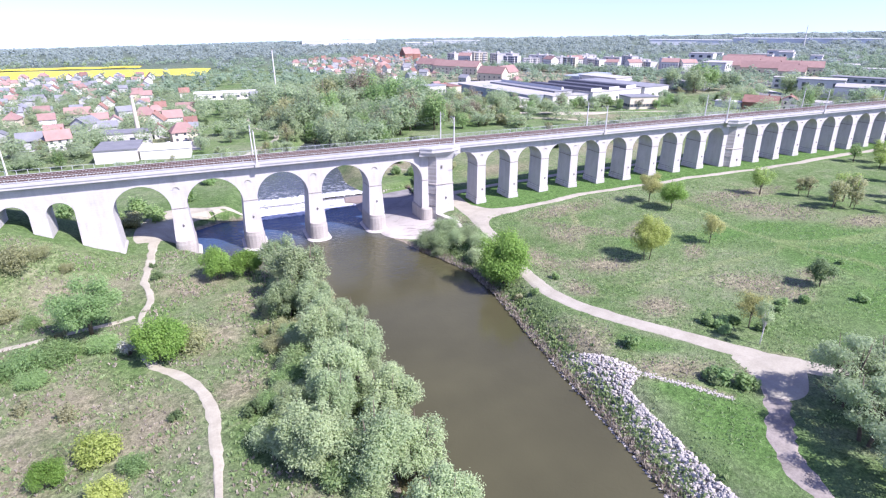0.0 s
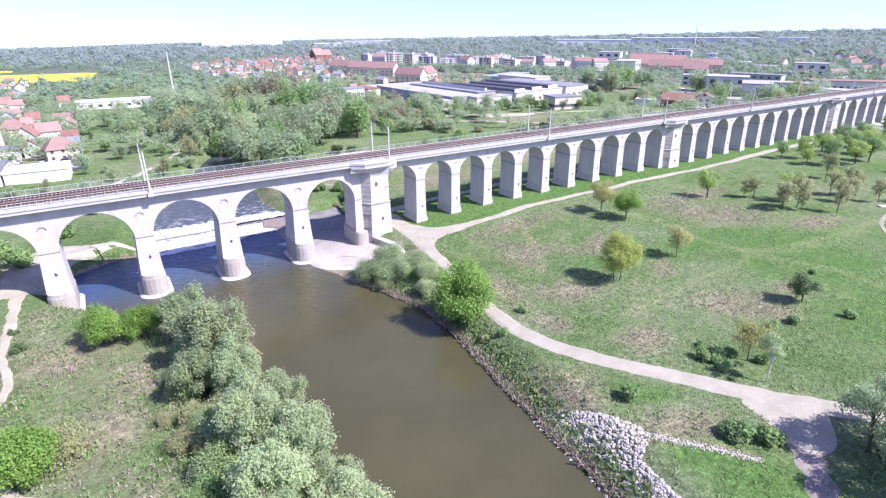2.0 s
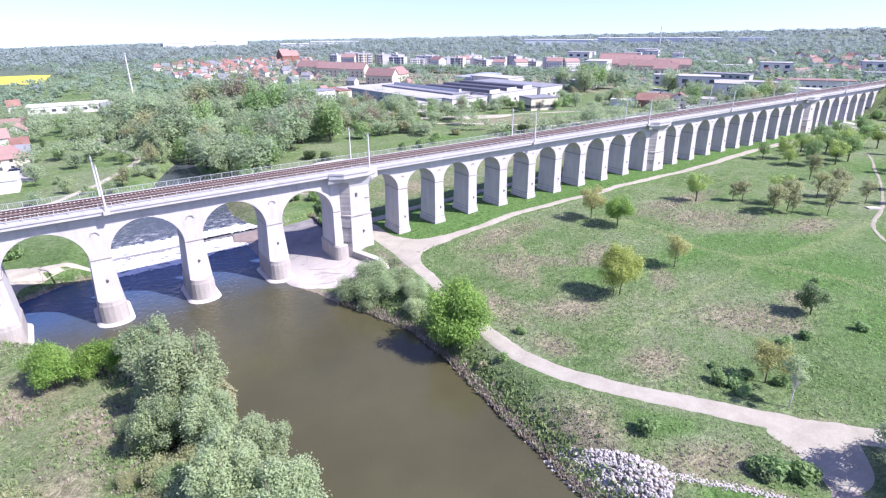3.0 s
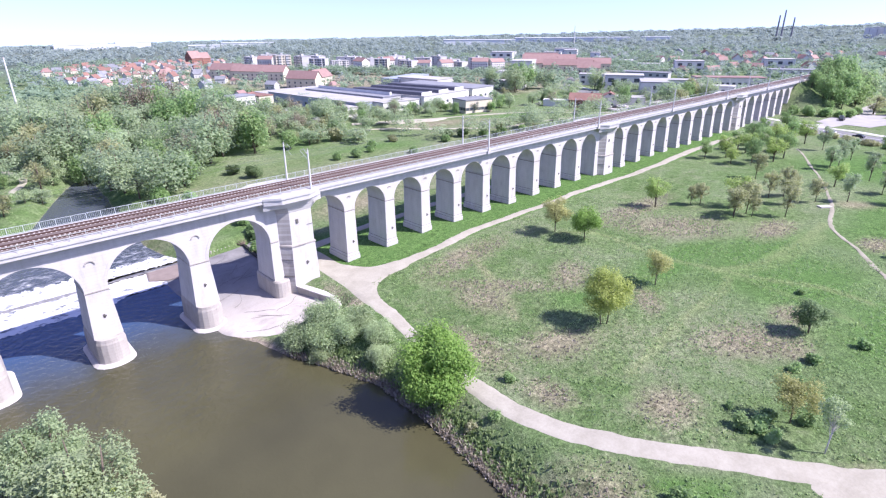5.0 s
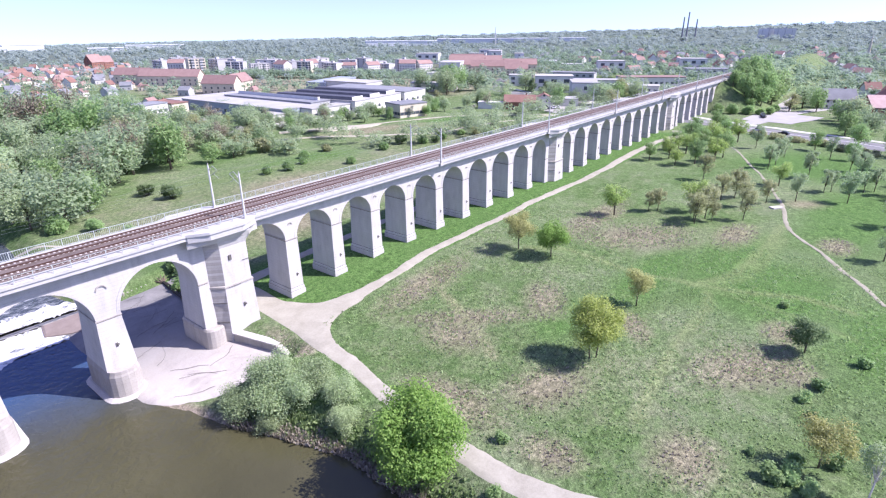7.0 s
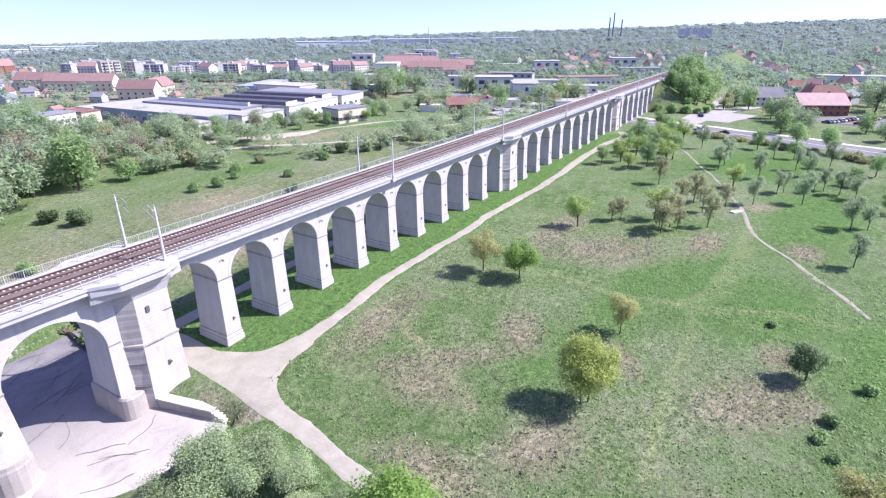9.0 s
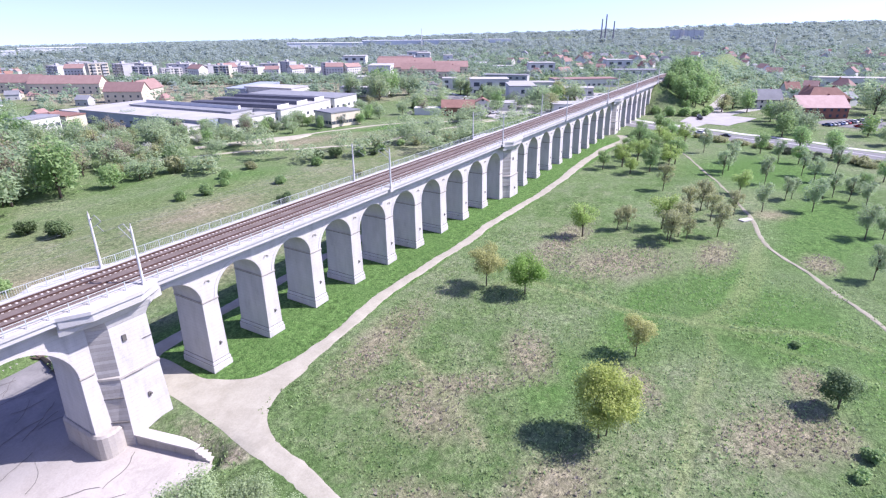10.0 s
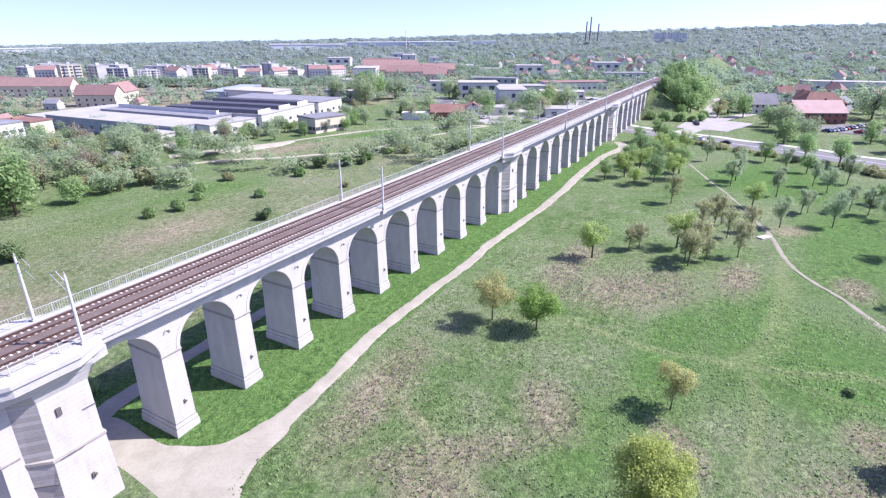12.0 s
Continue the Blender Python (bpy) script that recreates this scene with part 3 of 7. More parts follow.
M_FAINT = path_mat("worn_turf", (0.19, 0.185, 0.13), (0.33, 0.31, 0.245))
ribbon("path_main", [(60.2, 113.5, 3.0), (59.7, 112.0, 2.9), (59.0, 106, 2.7), (57.5, 99.5, 2.6), (56.3, 92, 2.6), (55.5, 85.5, 2.8), (55.2, 81.5, 3.0), (54.9, 76.5, 3.1), (55.9, 70, 3.2), (58.2, 64.6, 3.2), (61.0, 59.6, 3.2), (64.4, 54.6, 3.2), (68.8, 47.8, 3.2), (73.2, 41.6, 3.2), (79, 34.5, 3.2), (88, 25, 3.2)], M_PATH, "pale gravel path beside the river", seed=1)
ribbon("path_bridge", [(71.5, 120.9, 3.9), (74.5, 120.9, 2.9), (78.8, 121.0, 2.4), (84.2, 121.4, 2.2), (92, 122.2, 2.1), (104, 122.7, 2.1), (120, 122.1, 2.2), (143, 122.7, 2.2), (165, 122.0, 2.2), (189, 122.4, 2.4), (215, 123.6, 2.8), (241, 123.6, 3.0), (258, 120.8, 4.0), (270, 125, 4.5)], M_PATH, "pale gravel path along the foot of the viaduct", seed=2)


def inside_loop(px, py, loop):
    a, b = loop, np.roll(loop, -1, 0)
    hit = ((a[:, 1] > py) != (b[:, 1] > py)) & (px < (b[:, 0] - a[:, 0]) * (py - a[:, 1]) / (b[:, 1] - a[:, 1] + 1e-12) + a[:, 0])
    return bool(hit.sum() % 2)


def gravel_area(name, ctrl, mat, label, step=0.5, lift=0.09):
    """A sheet with a smooth outline laid on the ground."""
    loop = spline(ctrl + ctrl[:1], 0.3)[:-1, :2]
    b, index = Build(), {}
    lo, hi = loop.min(0) - step, loop.max(0) + step
    for i in range(int((hi[0] - lo[0]) / step) + 1):
        for j in range(int((hi[1] - lo[1]) / step) + 1):
            if not inside_loop(lo[0] + (i + 0.5) * step, lo[1] + (j + 0.5) * step, loop):
                continue
            face = []
            for di, dj in ((0, 0), (1, 0), (1, 1), (0, 1)):
                key = (i + di, j + dj)
                if key not in index:
                    p = np.array([lo[0] + key[0] * step, lo[1] + key[1] * step])
                    d = np.linalg.norm(loop - p, axis=1)
                    edge = d.min() < 0.75 * step or not inside_loop(p[0], p[1], loop)
                    if edge:
                        p = loop[d.argmin()]
                    index[key] = len(b.v)
                    b.v.append((p[0], p[1], float(hgt(p[0], p[1])) + (0.01 if edge else lift)))
                face.append(index[key])
            b.f.append(tuple(face))
    return tagged(new(name, b.mesh(name, mat, True)), label, "path", kind="structure")


gravel_area("path_square", [(60.6, 140), (60.5, 131), (60.2, 127), (59.8, 123.5), (59.3, 119.4), (58.7, 115.5), (58.3, 111.5), (61.0, 111.8), (61.8, 113.3), (63.3, 115.6), (65.6, 117.4), (68.9, 118.6), (74, 119.1), (74, 122.3), (71, 123.2), (68.6, 124.2), (66.9, 126.3), (65.8, 128.6), (65.0, 131), (64.9, 140)], M_PATH, "wide patch of pale gravel where paths meet")
ribbon("path_behind", [(61.6, 137, 4.5), (64, 141.5, 3.4), (72, 143, 2.6), (90, 143.2, 2.4), (120, 143.5, 2.4), (160, 144, 2.4), (210, 145, 2.4), (262, 143, 2.6)], M_PATH, "gravel path in the shade behind the viaduct", seed=23)
gravel_area("path_apron", [(71.5, 45.0), (67.4, 46.6), (66.6, 43.6), (65.4, 40.4), (63.6, 37.6), (66.2, 36.0), (69.5, 36.2), (73.5, 39.2), (75.5, 41.5)], M_PATH, "bare gravel apron where a track leaves the path", 0.5, 0.08)
M_STONY = path_mat("stony_earth", (0.13, 0.115, 0.10), (0.34, 0.31, 0.275))
ribbon("stony_track", [(66.0, 38.4, 3.6), (63.6, 36.0, 3.2), (59.0, 32.2, 2.8), (55.8, 27.6, 2.6), (54.4, 24.0, 2.4), (52.5, 18, 2.0)], M_STONY, "rough stony earth track down the bank", lift=0.07, seed=4, rag=0.45)
ribbon("path_left", [(-14.4, 136, 2.4), (-14.4, 130, 1.9), (-14.8, 119, 1.6), (-15.0, 111.5, 1.4), (-13.7, 103, 1.1), (-14.7, 96.5, 1.3), (-13.5, 86.3, 1.2), (-12.4, 79.8, 1.3), (-8.5, 74.9, 1.4), (-6.1, 70.4, 1.4), (-4.6, 64.6, 1.3), (-4.35, 58.8, 1.2), (-4.4, 51.2, 1.2), (-5.2, 38, 1.2)], M_TRAIL, "narrow trodden earth path through rough grass", seed=5, rag=0.2)
ribbon("path_side", [(-15.8, 97, 1.3), (-20, 95.6, 1.2), (-26.7, 94.3, 1.1), (-33, 93.6, 1.1), (-45, 92, 1.1)], M_TRAIL, "narrow side path of trodden earth", seed=6, rag=0.15)
ribbon("path_meadow", [(246.7, 97.5, 0.8), (233, 91, 0.8), (221, 86.5, 0.8), (200, 78, 0.7), (181, 71.5, 0.8), (172, 69, 0.9), (157.3, 65.8, 0.9), (146.8, 59.2, 0.9), (136.4, 53.5, 0.9), (124, 47, 0.9)], M_FAINT, "thin worn footpath across the meadow", seed=7, rag=0.12)
ribbon("track_far", [(130, 262, 2.0), (167, 240, 2.2), (183, 223, 2.2), (203, 208, 2.2), (225, 204, 2.0), (255, 198, 2.2), (282, 190, 2.6)], M_TRAIL, "pale dirt track behind the viaduct", lift=0.1, seed=10, step=2)
ribbon("track_far", [(178, 252, 2.0), (200, 246, 2.0), (221, 240, 2.0), (240, 232, 1.8), (262, 214, 1.8), (281, 192, 2.2)], M_TRAIL, "pale dirt track behind the viaduct", lift=0.1, seed=11, step=2)
ribbon("dirt_mound", [(160, 262, 3), (176, 252, 8), (192, 246, 9), (204, 243, 3)], M_TRAIL, "bare sandy soil heap beside the track", lift=0.6, seed=12, step=1.5, rag=0.8)
ribbon("track_far", [(40, 205, 0.9), (60, 178, 0.9), (64, 168, 1.0), (66, 160, 0.9)], M_TRAIL, "thin footpath on the far bank", lift=0.07, seed=13, rag=0.1)
ribbon("path_far_left", [(-6, 200, 2.0), (8, 215, 2.2), (24, 240, 2.2), (30, 262, 2.2), (22, 290, 2.0), (28, 330, 2.2), (52, 352, 2.4)], M_TRAIL, "pale dirt lane on the far bank", lift=0.1, seed=14, step=2)

gravel_area("sand_bank", [(-18.0, 134.5), (-19.0, 139), (-18.5, 148), (-15.5, 156), (-9.0, 159), (-1.5, 156.6), (6.0, 156.4), (7.6, 155.2), (4.0, 154.4), (-1.5, 152.4), (-6.5, 149.6), (-8.6, 144), (-9.4, 139), (-10.8, 135.5), (-14, 134.2)], M_TRAIL, "pale sandy ground under the arches beside the water", 0.6, 0.08)
# ---- paved slab under the bridge, right bank ----


def slab_mat():
    """Concrete, washed pale towards the pool and greyer towards the weir."""
    m, nt, b = base_mat("slab_concrete", 0.9)
    p = wpos(nt)
    stain, fine = noise_tex(nt, p, 0.3, 6, 0.65, 0.5), noise_tex(nt, p, 4.0, 4, 0.7)
    f = calc(nt, "ADD", calc(nt, "MULTIPLY", stain, 0.7), calc(nt, "MULTIPLY", fine, 0.3))
    clean = ramp(nt, f, [(0.3, (0.28, 0.26, 0.24)), (0.52, (0.405, 0.38, 0.35)), (0.7, (0.47, 0.445, 0.415))])
    # grey of the rear part, also laid on to deepen the arches' shade
    shade_grey = ramp(nt, f, [(0.3, (0.15, 0.147, 0.145)), (0.7, (0.27, 0.262, 0.255))])
    axis_y = nt.nodes.new("ShaderNodeSeparateXYZ")
    nt.links.new(p, axis_y.inputs["Vector"])
    zone = nt.nodes.new("ShaderNodeMapRange")
    nt.links.new(calc(nt, "ADD", axis_y.outputs["Y"], calc(nt, "MULTIPLY", stain, 16.0)), zone.inputs["Value"])
    zone.inputs["From Min"].default_value, zone.inputs["From Max"].default_value = 134.0, 150.0
    nt.links.new(mix(nt, zone.outputs["Result"], clean, shade_grey), b.inputs["Base Color"])
    bump(nt, b, fine, 0.6, 0.03)
    return m


sb = Build()
rows = []
srng = random.Random(8)
for x in np.arange(36.5, 62.2, 0.9):
    y0 = float(slab_front(x)) + srng.uniform(-0.25, 0.25)
    y1 = 159.6
    if x > 58.2:
        y0 = float(np.interp(x, [58.2, 62.2], [143, 157]))
    ys = [y0 + (y1 - y0) * k / 24 for k in range(25)]
    rows.append([(x, y, float(slab_z(x)) + 0.03 * math.sin(1.3 * x + 0.7 * y) + (-0.7 if k == 0 or k == 24 or x < 37 else 0) - 0.5 * max(0.0, 1 - (x - 37.0) / 1.5)) for k, y in enumerate(ys)])
sb.quadgrid([list(r) for r in zip(*rows)])
slab = tagged(new("paved_bank", sb.mesh("paved_bank", slab_mat(), True)), "cracked pale concrete slab on the river bank", "paving", kind="structure")
# cracks and joints in the slab
crk = Build()
for k in range(22):
    x, y = srng.uniform(40, 50), srng.uniform(119, 164)
    a = srng.uniform(-0.9, 0.9)
    pts = []
    for j in range(8):
        pts.append((x, y))
        a += srng.uniform(-0.35, 0.35)
        x, y = x + 0.8 * math.cos(a), y + 0.8 * math.sin(a)
        if x > 53 or x < 39 or y < float(slab_front(x)) + 0.4:
            break
    for p, q in zip(pts, pts[1:]):
        w = 0.05
        o = len(crk.v)
        crk.v += [(p[0], p[1] - w, float(slab_z(p[0])) + 0.05), (q[0], q[1] - w, float(slab_z(q[0])) + 0.05), (q[0], q[1] + w, float(slab_z(q[0])) + 0.05), (p[0], p[1] + w, float(slab_z(p[0])) + 0.05)]
        crk.f.append((o, o + 1, o + 2, o + 3))
cr = part("slab_crack", crk, M_SEAM_SHADE, slab)
cr["kind"] = "stuff"

# ---- viaduct ----
YF, YB = 130.0, 136.0           # faces of the arches
DECK_F, DECK_B, DECK_Z = 128.4, 137.6, 16.2
SPRING_R, SPRING_S = 7.4, 9.7
viaduct = thing("viaduct", "long pale sandstone railway viaduct with round arches", "viaduct")


def arch_bay(x0, o0, o1, x1, zs, ztop=15.2, seg=22):
    """Masonry over one opening (o0 to o1), from pier axis x0 to pier axis x1."""
    b = Build()
    r, c = (o1 - o0) / 2, (o0 + o1) / 2
    prof = [(x0, zs), (o0, zs)] + [(c - r * math.cos(math.pi * k / seg), zs + r * math.sin(math.pi * k / seg)) for k in range(1, seg)] + [(o1, zs), (x1, zs)]
    front = [[(x, YF, z) for x, z in prof], [(x, YF, ztop) for x, z in prof]]
    back = [[(x, YB, ztop) for x, z in prof], [(x, YB, z) for x, z in prof]]
    b.quadgrid(front + back + [front[0]])
    n = len(prof)
    b.f.append((0, n, 2 * n, 3 * n))
    b.f.append((n - 1, 4 * n - 1, 3 * n - 1, 2 * n - 1))
    part("arch", b, M_STONE, viaduct)
    # projecting edge of the arch ring
    rb = Build()
    ang = [math.pi * k / seg for k in range(seg + 1)]
    edge = [[(c - (r + e) * math.cos(a), y, zs + (r + e) * math.sin(a)) for a in ang] for e, y in ((0.02, YF + 0.02), (0.02, YF - 0.05), (0.5, YF - 0.05), (0.5, YF + 0.02))]
    rb.quadgrid(edge)
    part("arch_ring", rb, M_STONE, viaduct)


def impost(parent, x0, x1, z):
    b = Build()
    b.box(x0 - 0.09, YF - 0.10, z - 0.12, x1 + 0.09, YB + 0.10, z + 0.06)
    # dark strip standing in for the shade cast by the impost
    s = Build()
    s.box(x0 - 0.03, YF - 0.04, z - 0.22, x1 + 0.03, YB + 0.04, z - 0.12)
    part("impost", b, M_STONE_OLD, parent)
    part("impost_shadow_joint", s, M_SEAM_SHADE, parent)


def slot(parent, x, y, z):
    """Small iron bracket stub below the impost."""
    b = Build()
    b.box(x - 0.14, y - 0.10, z - 0.30, x + 0.14, y + 0.3, z + 0.30)
    b.box(x + 0.05, y - 0.22, z - 0.05, x + 0.30, y + 0.3, z + 0.12)
    part("iron_stub", b, M_SEAM_SHADE, parent)


def drain_hood(parent, x, z, r):
    """A half-round stone hood over a drain mouth in the spandrel."""
    hood = Build()
    arc = [0.12 + (math.pi - 0.24) * k / 12 for k in range(13)]
    ring = [[(x + q * math.cos(a), y, z + q * math.sin(a)) for a in arc] for q, y in ((r, YF + 0.02), (r, YF - 0.16), (r * 0.78, YF - 0.16), (r * 0.78, YF + 0.02))]
    hood.quadgrid(ring)
    part("drain_hood", hood, M_STONE_OLD, parent)


def small_pier(xc, zs=SPRING_S, w=2.45, ground=None):
    g = float(hgt(xc, 132.0)) if ground is None else ground
    top, mid, low = g + 1.55, g + 1.0, g - 1.2
    e = 0.14 * (zs - top) / 9.5
    f = e * 1.6

    def ring(o, z):
        return [(xc - w / 2 - e - o, YF - f - o, z), (xc + w / 2 + e + o, YF - f - o, z), (xc + w / 2 + e + o, YB + e + o, z), (xc - w / 2 - e - o, YB + e + o, z)]
    b = Build()
    b.taper((xc - w / 2 - e, YF - f, xc + w / 2 + e, YB + e), top, (xc - w / 2, YF, xc + w / 2, YB), zs)
    p = part("pier", b, M_STONE, viaduct)
    q = Build()
    q.loft([ring(0.24, low), ring(0.20, mid - 0.1), ring(0.13, mid)])
    q.loft([ring(0.12, mid + 0.004), ring(0.10, top - 0.12), ring(0.02, top)])
    part("plinth", q, M_STONE, p)
    s = Build()
    s.loft([ring(0.03, top), ring(0.03, top + 0.07)])
    s.loft([ring(0.145, mid - 0.03), ring(0.145, mid + 0.03)])
    part("plinth_joint", s, M_SEAM_SHADE, p)
    impost(p, xc - w / 2, xc + w / 2, zs)
    slot(p, xc + 0.25, YF - e * 0.7, g + 3.9)
    drain_hood(p, xc, 12.3, 0.42)


def stadium(xc, half, y0, y1, z, n=8):
    """Plan loop with round ends towards -y and +y."""
    l = []
    for k in range(n + 1):
        a = math.pi + math.pi * k / n
        l.append((xc + half * math.cos(a), y0 + half * 0.75 * math.sin(a), z))
    for k in range(n + 1):
        a = math.pi * k / n
        l.append((xc + half * math.cos(a), y1 + half * 0.75 * math.sin(a), z))
    return l


def river_pier(xc, w=3.2):
    b = Build()
    b.taper((xc - w / 2 - 0.42, YF - 0.45, xc + w / 2 + 0.42, YB + 0.45), -0.1, (xc - w / 2, YF, xc + w / 2, YB), SPRING_R)
    p = part("river_pier", b, M_STONE, viaduct)
    q = Build()
    q.loft([stadium(xc, 2.30, YF - 0.2, YB + 0.2, -7.5), stadium(xc, 2.22, YF - 0.2, YB + 0.2, -0.9), stadium(xc, 2.12, YF - 0.2, YB + 0.2, -0.55), stadium(xc, 1.95, YF - 0.3, YB + 0.3, -0.1)])
    part("cutwater", q, M_STONE_OLD, p, "weathered rounded stone cutwater")
    a = Build()
    a.loft([stadium(xc, 3.1, YF - 0.4, YB + 0.4, -6.5), stadium(xc, 3.0, YF - 0.4, YB + 0.4, -4.42), stadium(xc, 2.5, YF - 0.3, YB + 0.3, -4.1)])
    part("apron", a, M_CONCRETE, p, "pale concrete apron at the waterline")
    impost(p, xc - w / 2, xc + w / 2, SPRING_R)
    slot(p, xc + 0.1, YF - 0.25, 3.3)
    drain_hood(p, xc, 11.6, 0.75)


def coursed(ob):
    """The slanting face shows its courses of rough blocks."""
    ob.data.materials.append(M_ASHLAR)
    for f in ob.data.polygons:
        if f.normal.x < -0.25 and f.normal.y < -0.25:
            f.material_index = 1


def buttress_pier(xa, g):
    """Broad pier with a chamfered buttress; its left edge stands at xa, its right edge at xa + 8.05."""
    b = Build()
    b.taper((xa - 0.35, YF - 0.45, xa + 8.3, YB + 0.45), g - 3, (xa, YF, xa + 8.05, YB), 7.4)
    p = part("buttress_pier", b, M_STONE, viaduct)
    u = Build()
    u.box(xa, YF, 7.4, xa + 8.05, YB, 15.2)
    part("pier_head", u, M_STONE, p)

    def plan(e, z):
        return [(xa + 1.7 - e * 0.6, YF + 0.5, z), (xa + 1.7 - e * 0.6, YF - 0.02, z), (xa + 3.4 - e, YF - 1.55 - e, z), (xa + 8.0 + e, YF - 1.55 - e, z), (xa + 8.0 + e, YF + 0.5, z)]
    q = Build()
    q.loft([plan(0.45, g - 3), plan(0.12, 6.0)])
    coursed(part("buttress", q, M_STONE, p))
    k = Build()
    k.loft([plan(0.18, 6.0), plan(0.22, 6.1), plan(0.20, 6.35), plan(0.02, 6.45)])
    part("buttress_band", k, M_STONE_OLD, p)
    v = Build()
    v.loft([plan(0.0, 6.45), plan(-0.05, 12.6), plan(0.25, 13.6), plan(0.55, 14.4), plan(0.6, 15.2)])
    coursed(part("buttress_head", v, M_STONE, p))
    for zz, ee in ((3.6, 0.25), (0.3, 0.40)):
        s = Build()
        a, c = plan(ee + 0.012, zz)[1], plan(ee + 0.012, zz)[2]
        s.loft([[(a[0], a[1], z), (c[0], c[1], z), (c[0] + 0.1, c[1] + 0.2, z), (a[0] + 0.1, a[1] + 0.2, z)] for z in (zz - 0.05, zz + 0.05)])
        part("course_joint", s, M_SEAM_SHADE, p)
    s = Build()
    s.box(xa + 3.8, YF - 1.80, 6.02, xa + 6.0, YF - 1.0, 6.09)
    part("front_joint", s, M_SEAM_SHADE, p)
    s = Build()
    s.box(xa + 6.8, YF - 1.60, SPRING_S - 0.04, xa + 8.04, YF - 1.0, SPRING_S + 0.04)
    part("front_joint", s, M_SEAM_SHADE, p)
    pl = Build()
    pl.loft([stadium(xa + 1.1, 1.75, YF - 0.25, YB + 0.25, g - 3), stadium(xa + 1.1, 1.7, YF - 0.25, YB + 0.25, -0.4), stadium(xa + 1.05, 1.45, YF - 0.25, YB + 0.25, -0.1)])
    part("plinth", pl, M_STONE_OLD, p)
    w = Build()
    w.box(xa + 4.65, YF - 1.68, 10.4, xa + 5.1, YF - 1.2, 11.2)
    part("vent_hole", w, M_SEAM_SHADE, p, "dark square vent hole")
    slot(p, xa + 6.0, YF - 1.85, 2.4)
    im = Build()
    im.box(xa - 0.09, YF - 0.10, SPRING_R - 0.12, xa + 1.55, YF + 0.3, SPRING_R + 0.06)
    part("impost", im, M_STONE_OLD, p)
    # shade below this impost, likewise a dark-coloured strip
    im2 = Build()
    im2.box(xa - 0.04, YF - 0.05, SPRING_R - 0.22, xa + 1.5, YF + 0.3, SPRING_R - 0.12)
    part("impost_shadow_joint", im2, M_SEAM_SHADE, p)
    # refuge: the deck widens over the pier
    for side in (0, 1):
        def ref(e, z):
            pts = [(xa - 1.2 - e, 0), (xa + 1.6 - e, -1.5 - e), (xa + 7.2 + e, -1.5 - e), (xa + 10.0 + e, 0)]
            if side == 0:
                return [(x, DECK_F + y, z) for x, y in pts] + [(xa + 10.4, DECK_F + 0.3, z), (xa - 1.2, DECK_F + 0.3, z)]
            return [(x, DECK_B - y, z) for x, y in reversed(pts)] + [(xa - 1.2, DECK_B - 0.3, z), (xa + 10.4, DECK_B - 0.3, z)]
        r = Build()
        r.loft([ref(-0.9, 13.9), ref(-0.5, 14.6), ref(-0.12, 14.9), ref(-0.1, 15.75), ref(0.06, 15.8), ref(0.06, DECK_Z + 0.004)])
        part("refuge", r, M_DECK, p, "concrete refuge bay beside the track")


BIG = [-22.6, -7.5, 7.6, 22.65, 37.85, 50.62]
# river arches: pier axes, openings
bays = [(-25.6, -20.4, -9.1, -7.5), (-7.5, -5.9, 6.0, 7.6), (7.6, 9.2, 21.05, 22.65), (22.65, 24.25, 36.25, 37.85), (37.85, 39.45, 50.60, 50.62)]
for x0, o0, o1, x1 in bays:
    arch_bay(x0, o0, o1, x1, SPRING_R)
for xc in (-7.5, 7.6, 22.65, 37.85):
    river_pier(xc)
# left abutment with two small arches
ab = Build()
ab.taper((-26.4, YF - 0.5, -19.7, YB + 0.5), -5.5, (-25.6, YF, -20.4, YB), SPRING_R)
ab.taper((-20.6, YF - 2.2, -18.9, YB + 2.2), -5.5, (-20.6, YF - 0.4, -19.8, YB + 0.4), -0.5)
part("abutment_pier", ab, M_STONE, viaduct)
for x0, o0, o1, x1 in ((-33.6, -32.2, -27.2, -25.6), (-41.8, -40.4, -35.2, -33.6)):
    arch_bay(x0, o0, o1, x1, 8.9)
for x0, x1 in ((-27.2, -25.55), (-35.2, -32.2), (-60.0, -40.4)):
    lb = Build()
    lb.taper((x0 - 0.15, YF - 0.25, x1 + 0.15, YB + 0.25), -4, (x0, YF, x1, YB), 8.9)
    part("pier", lb, M_STONE, viaduct)
lw = Build()
lw.box(-60, YF, 8.9, -41.8, YB, 15.2)
part("abutment_wall", lw, M_STONE, viaduct)

BUTTRESS = [50.62, 158.7, 266.8]
for xa in BUTTRESS:
    buttress_pier(xa, float(hgt(xa + 6, 127.5)))
PITCH = 10.2
for bi, xa in enumerate(BUTTRESS):
    first = xa + 8.05
    count = 9 if bi < 2 else 8
    xs = [xa + 8.65 + 7.55 + 1.225 + PITCH * k for k in range(count)]
    for xc in xs:
        small_pier(xc)
    edges = [(first - 0.1, first)] + [(xc - 1.225, xc + 1.225) for xc in xs]
    for k in range(count):
        l = first - 0.1 if k == 0 else xs[k - 1]
        arch_bay(l, edges[k][1], edges[k + 1][0], xs[k], SPRING_S)
    if bi < 2:
        arch_bay(xs[-1], xs[-1] + 1.225, BUTTRESS[bi + 1] - 0.02, BUTTRESS[bi + 1], SPRING_S)
    END = xs[-1]

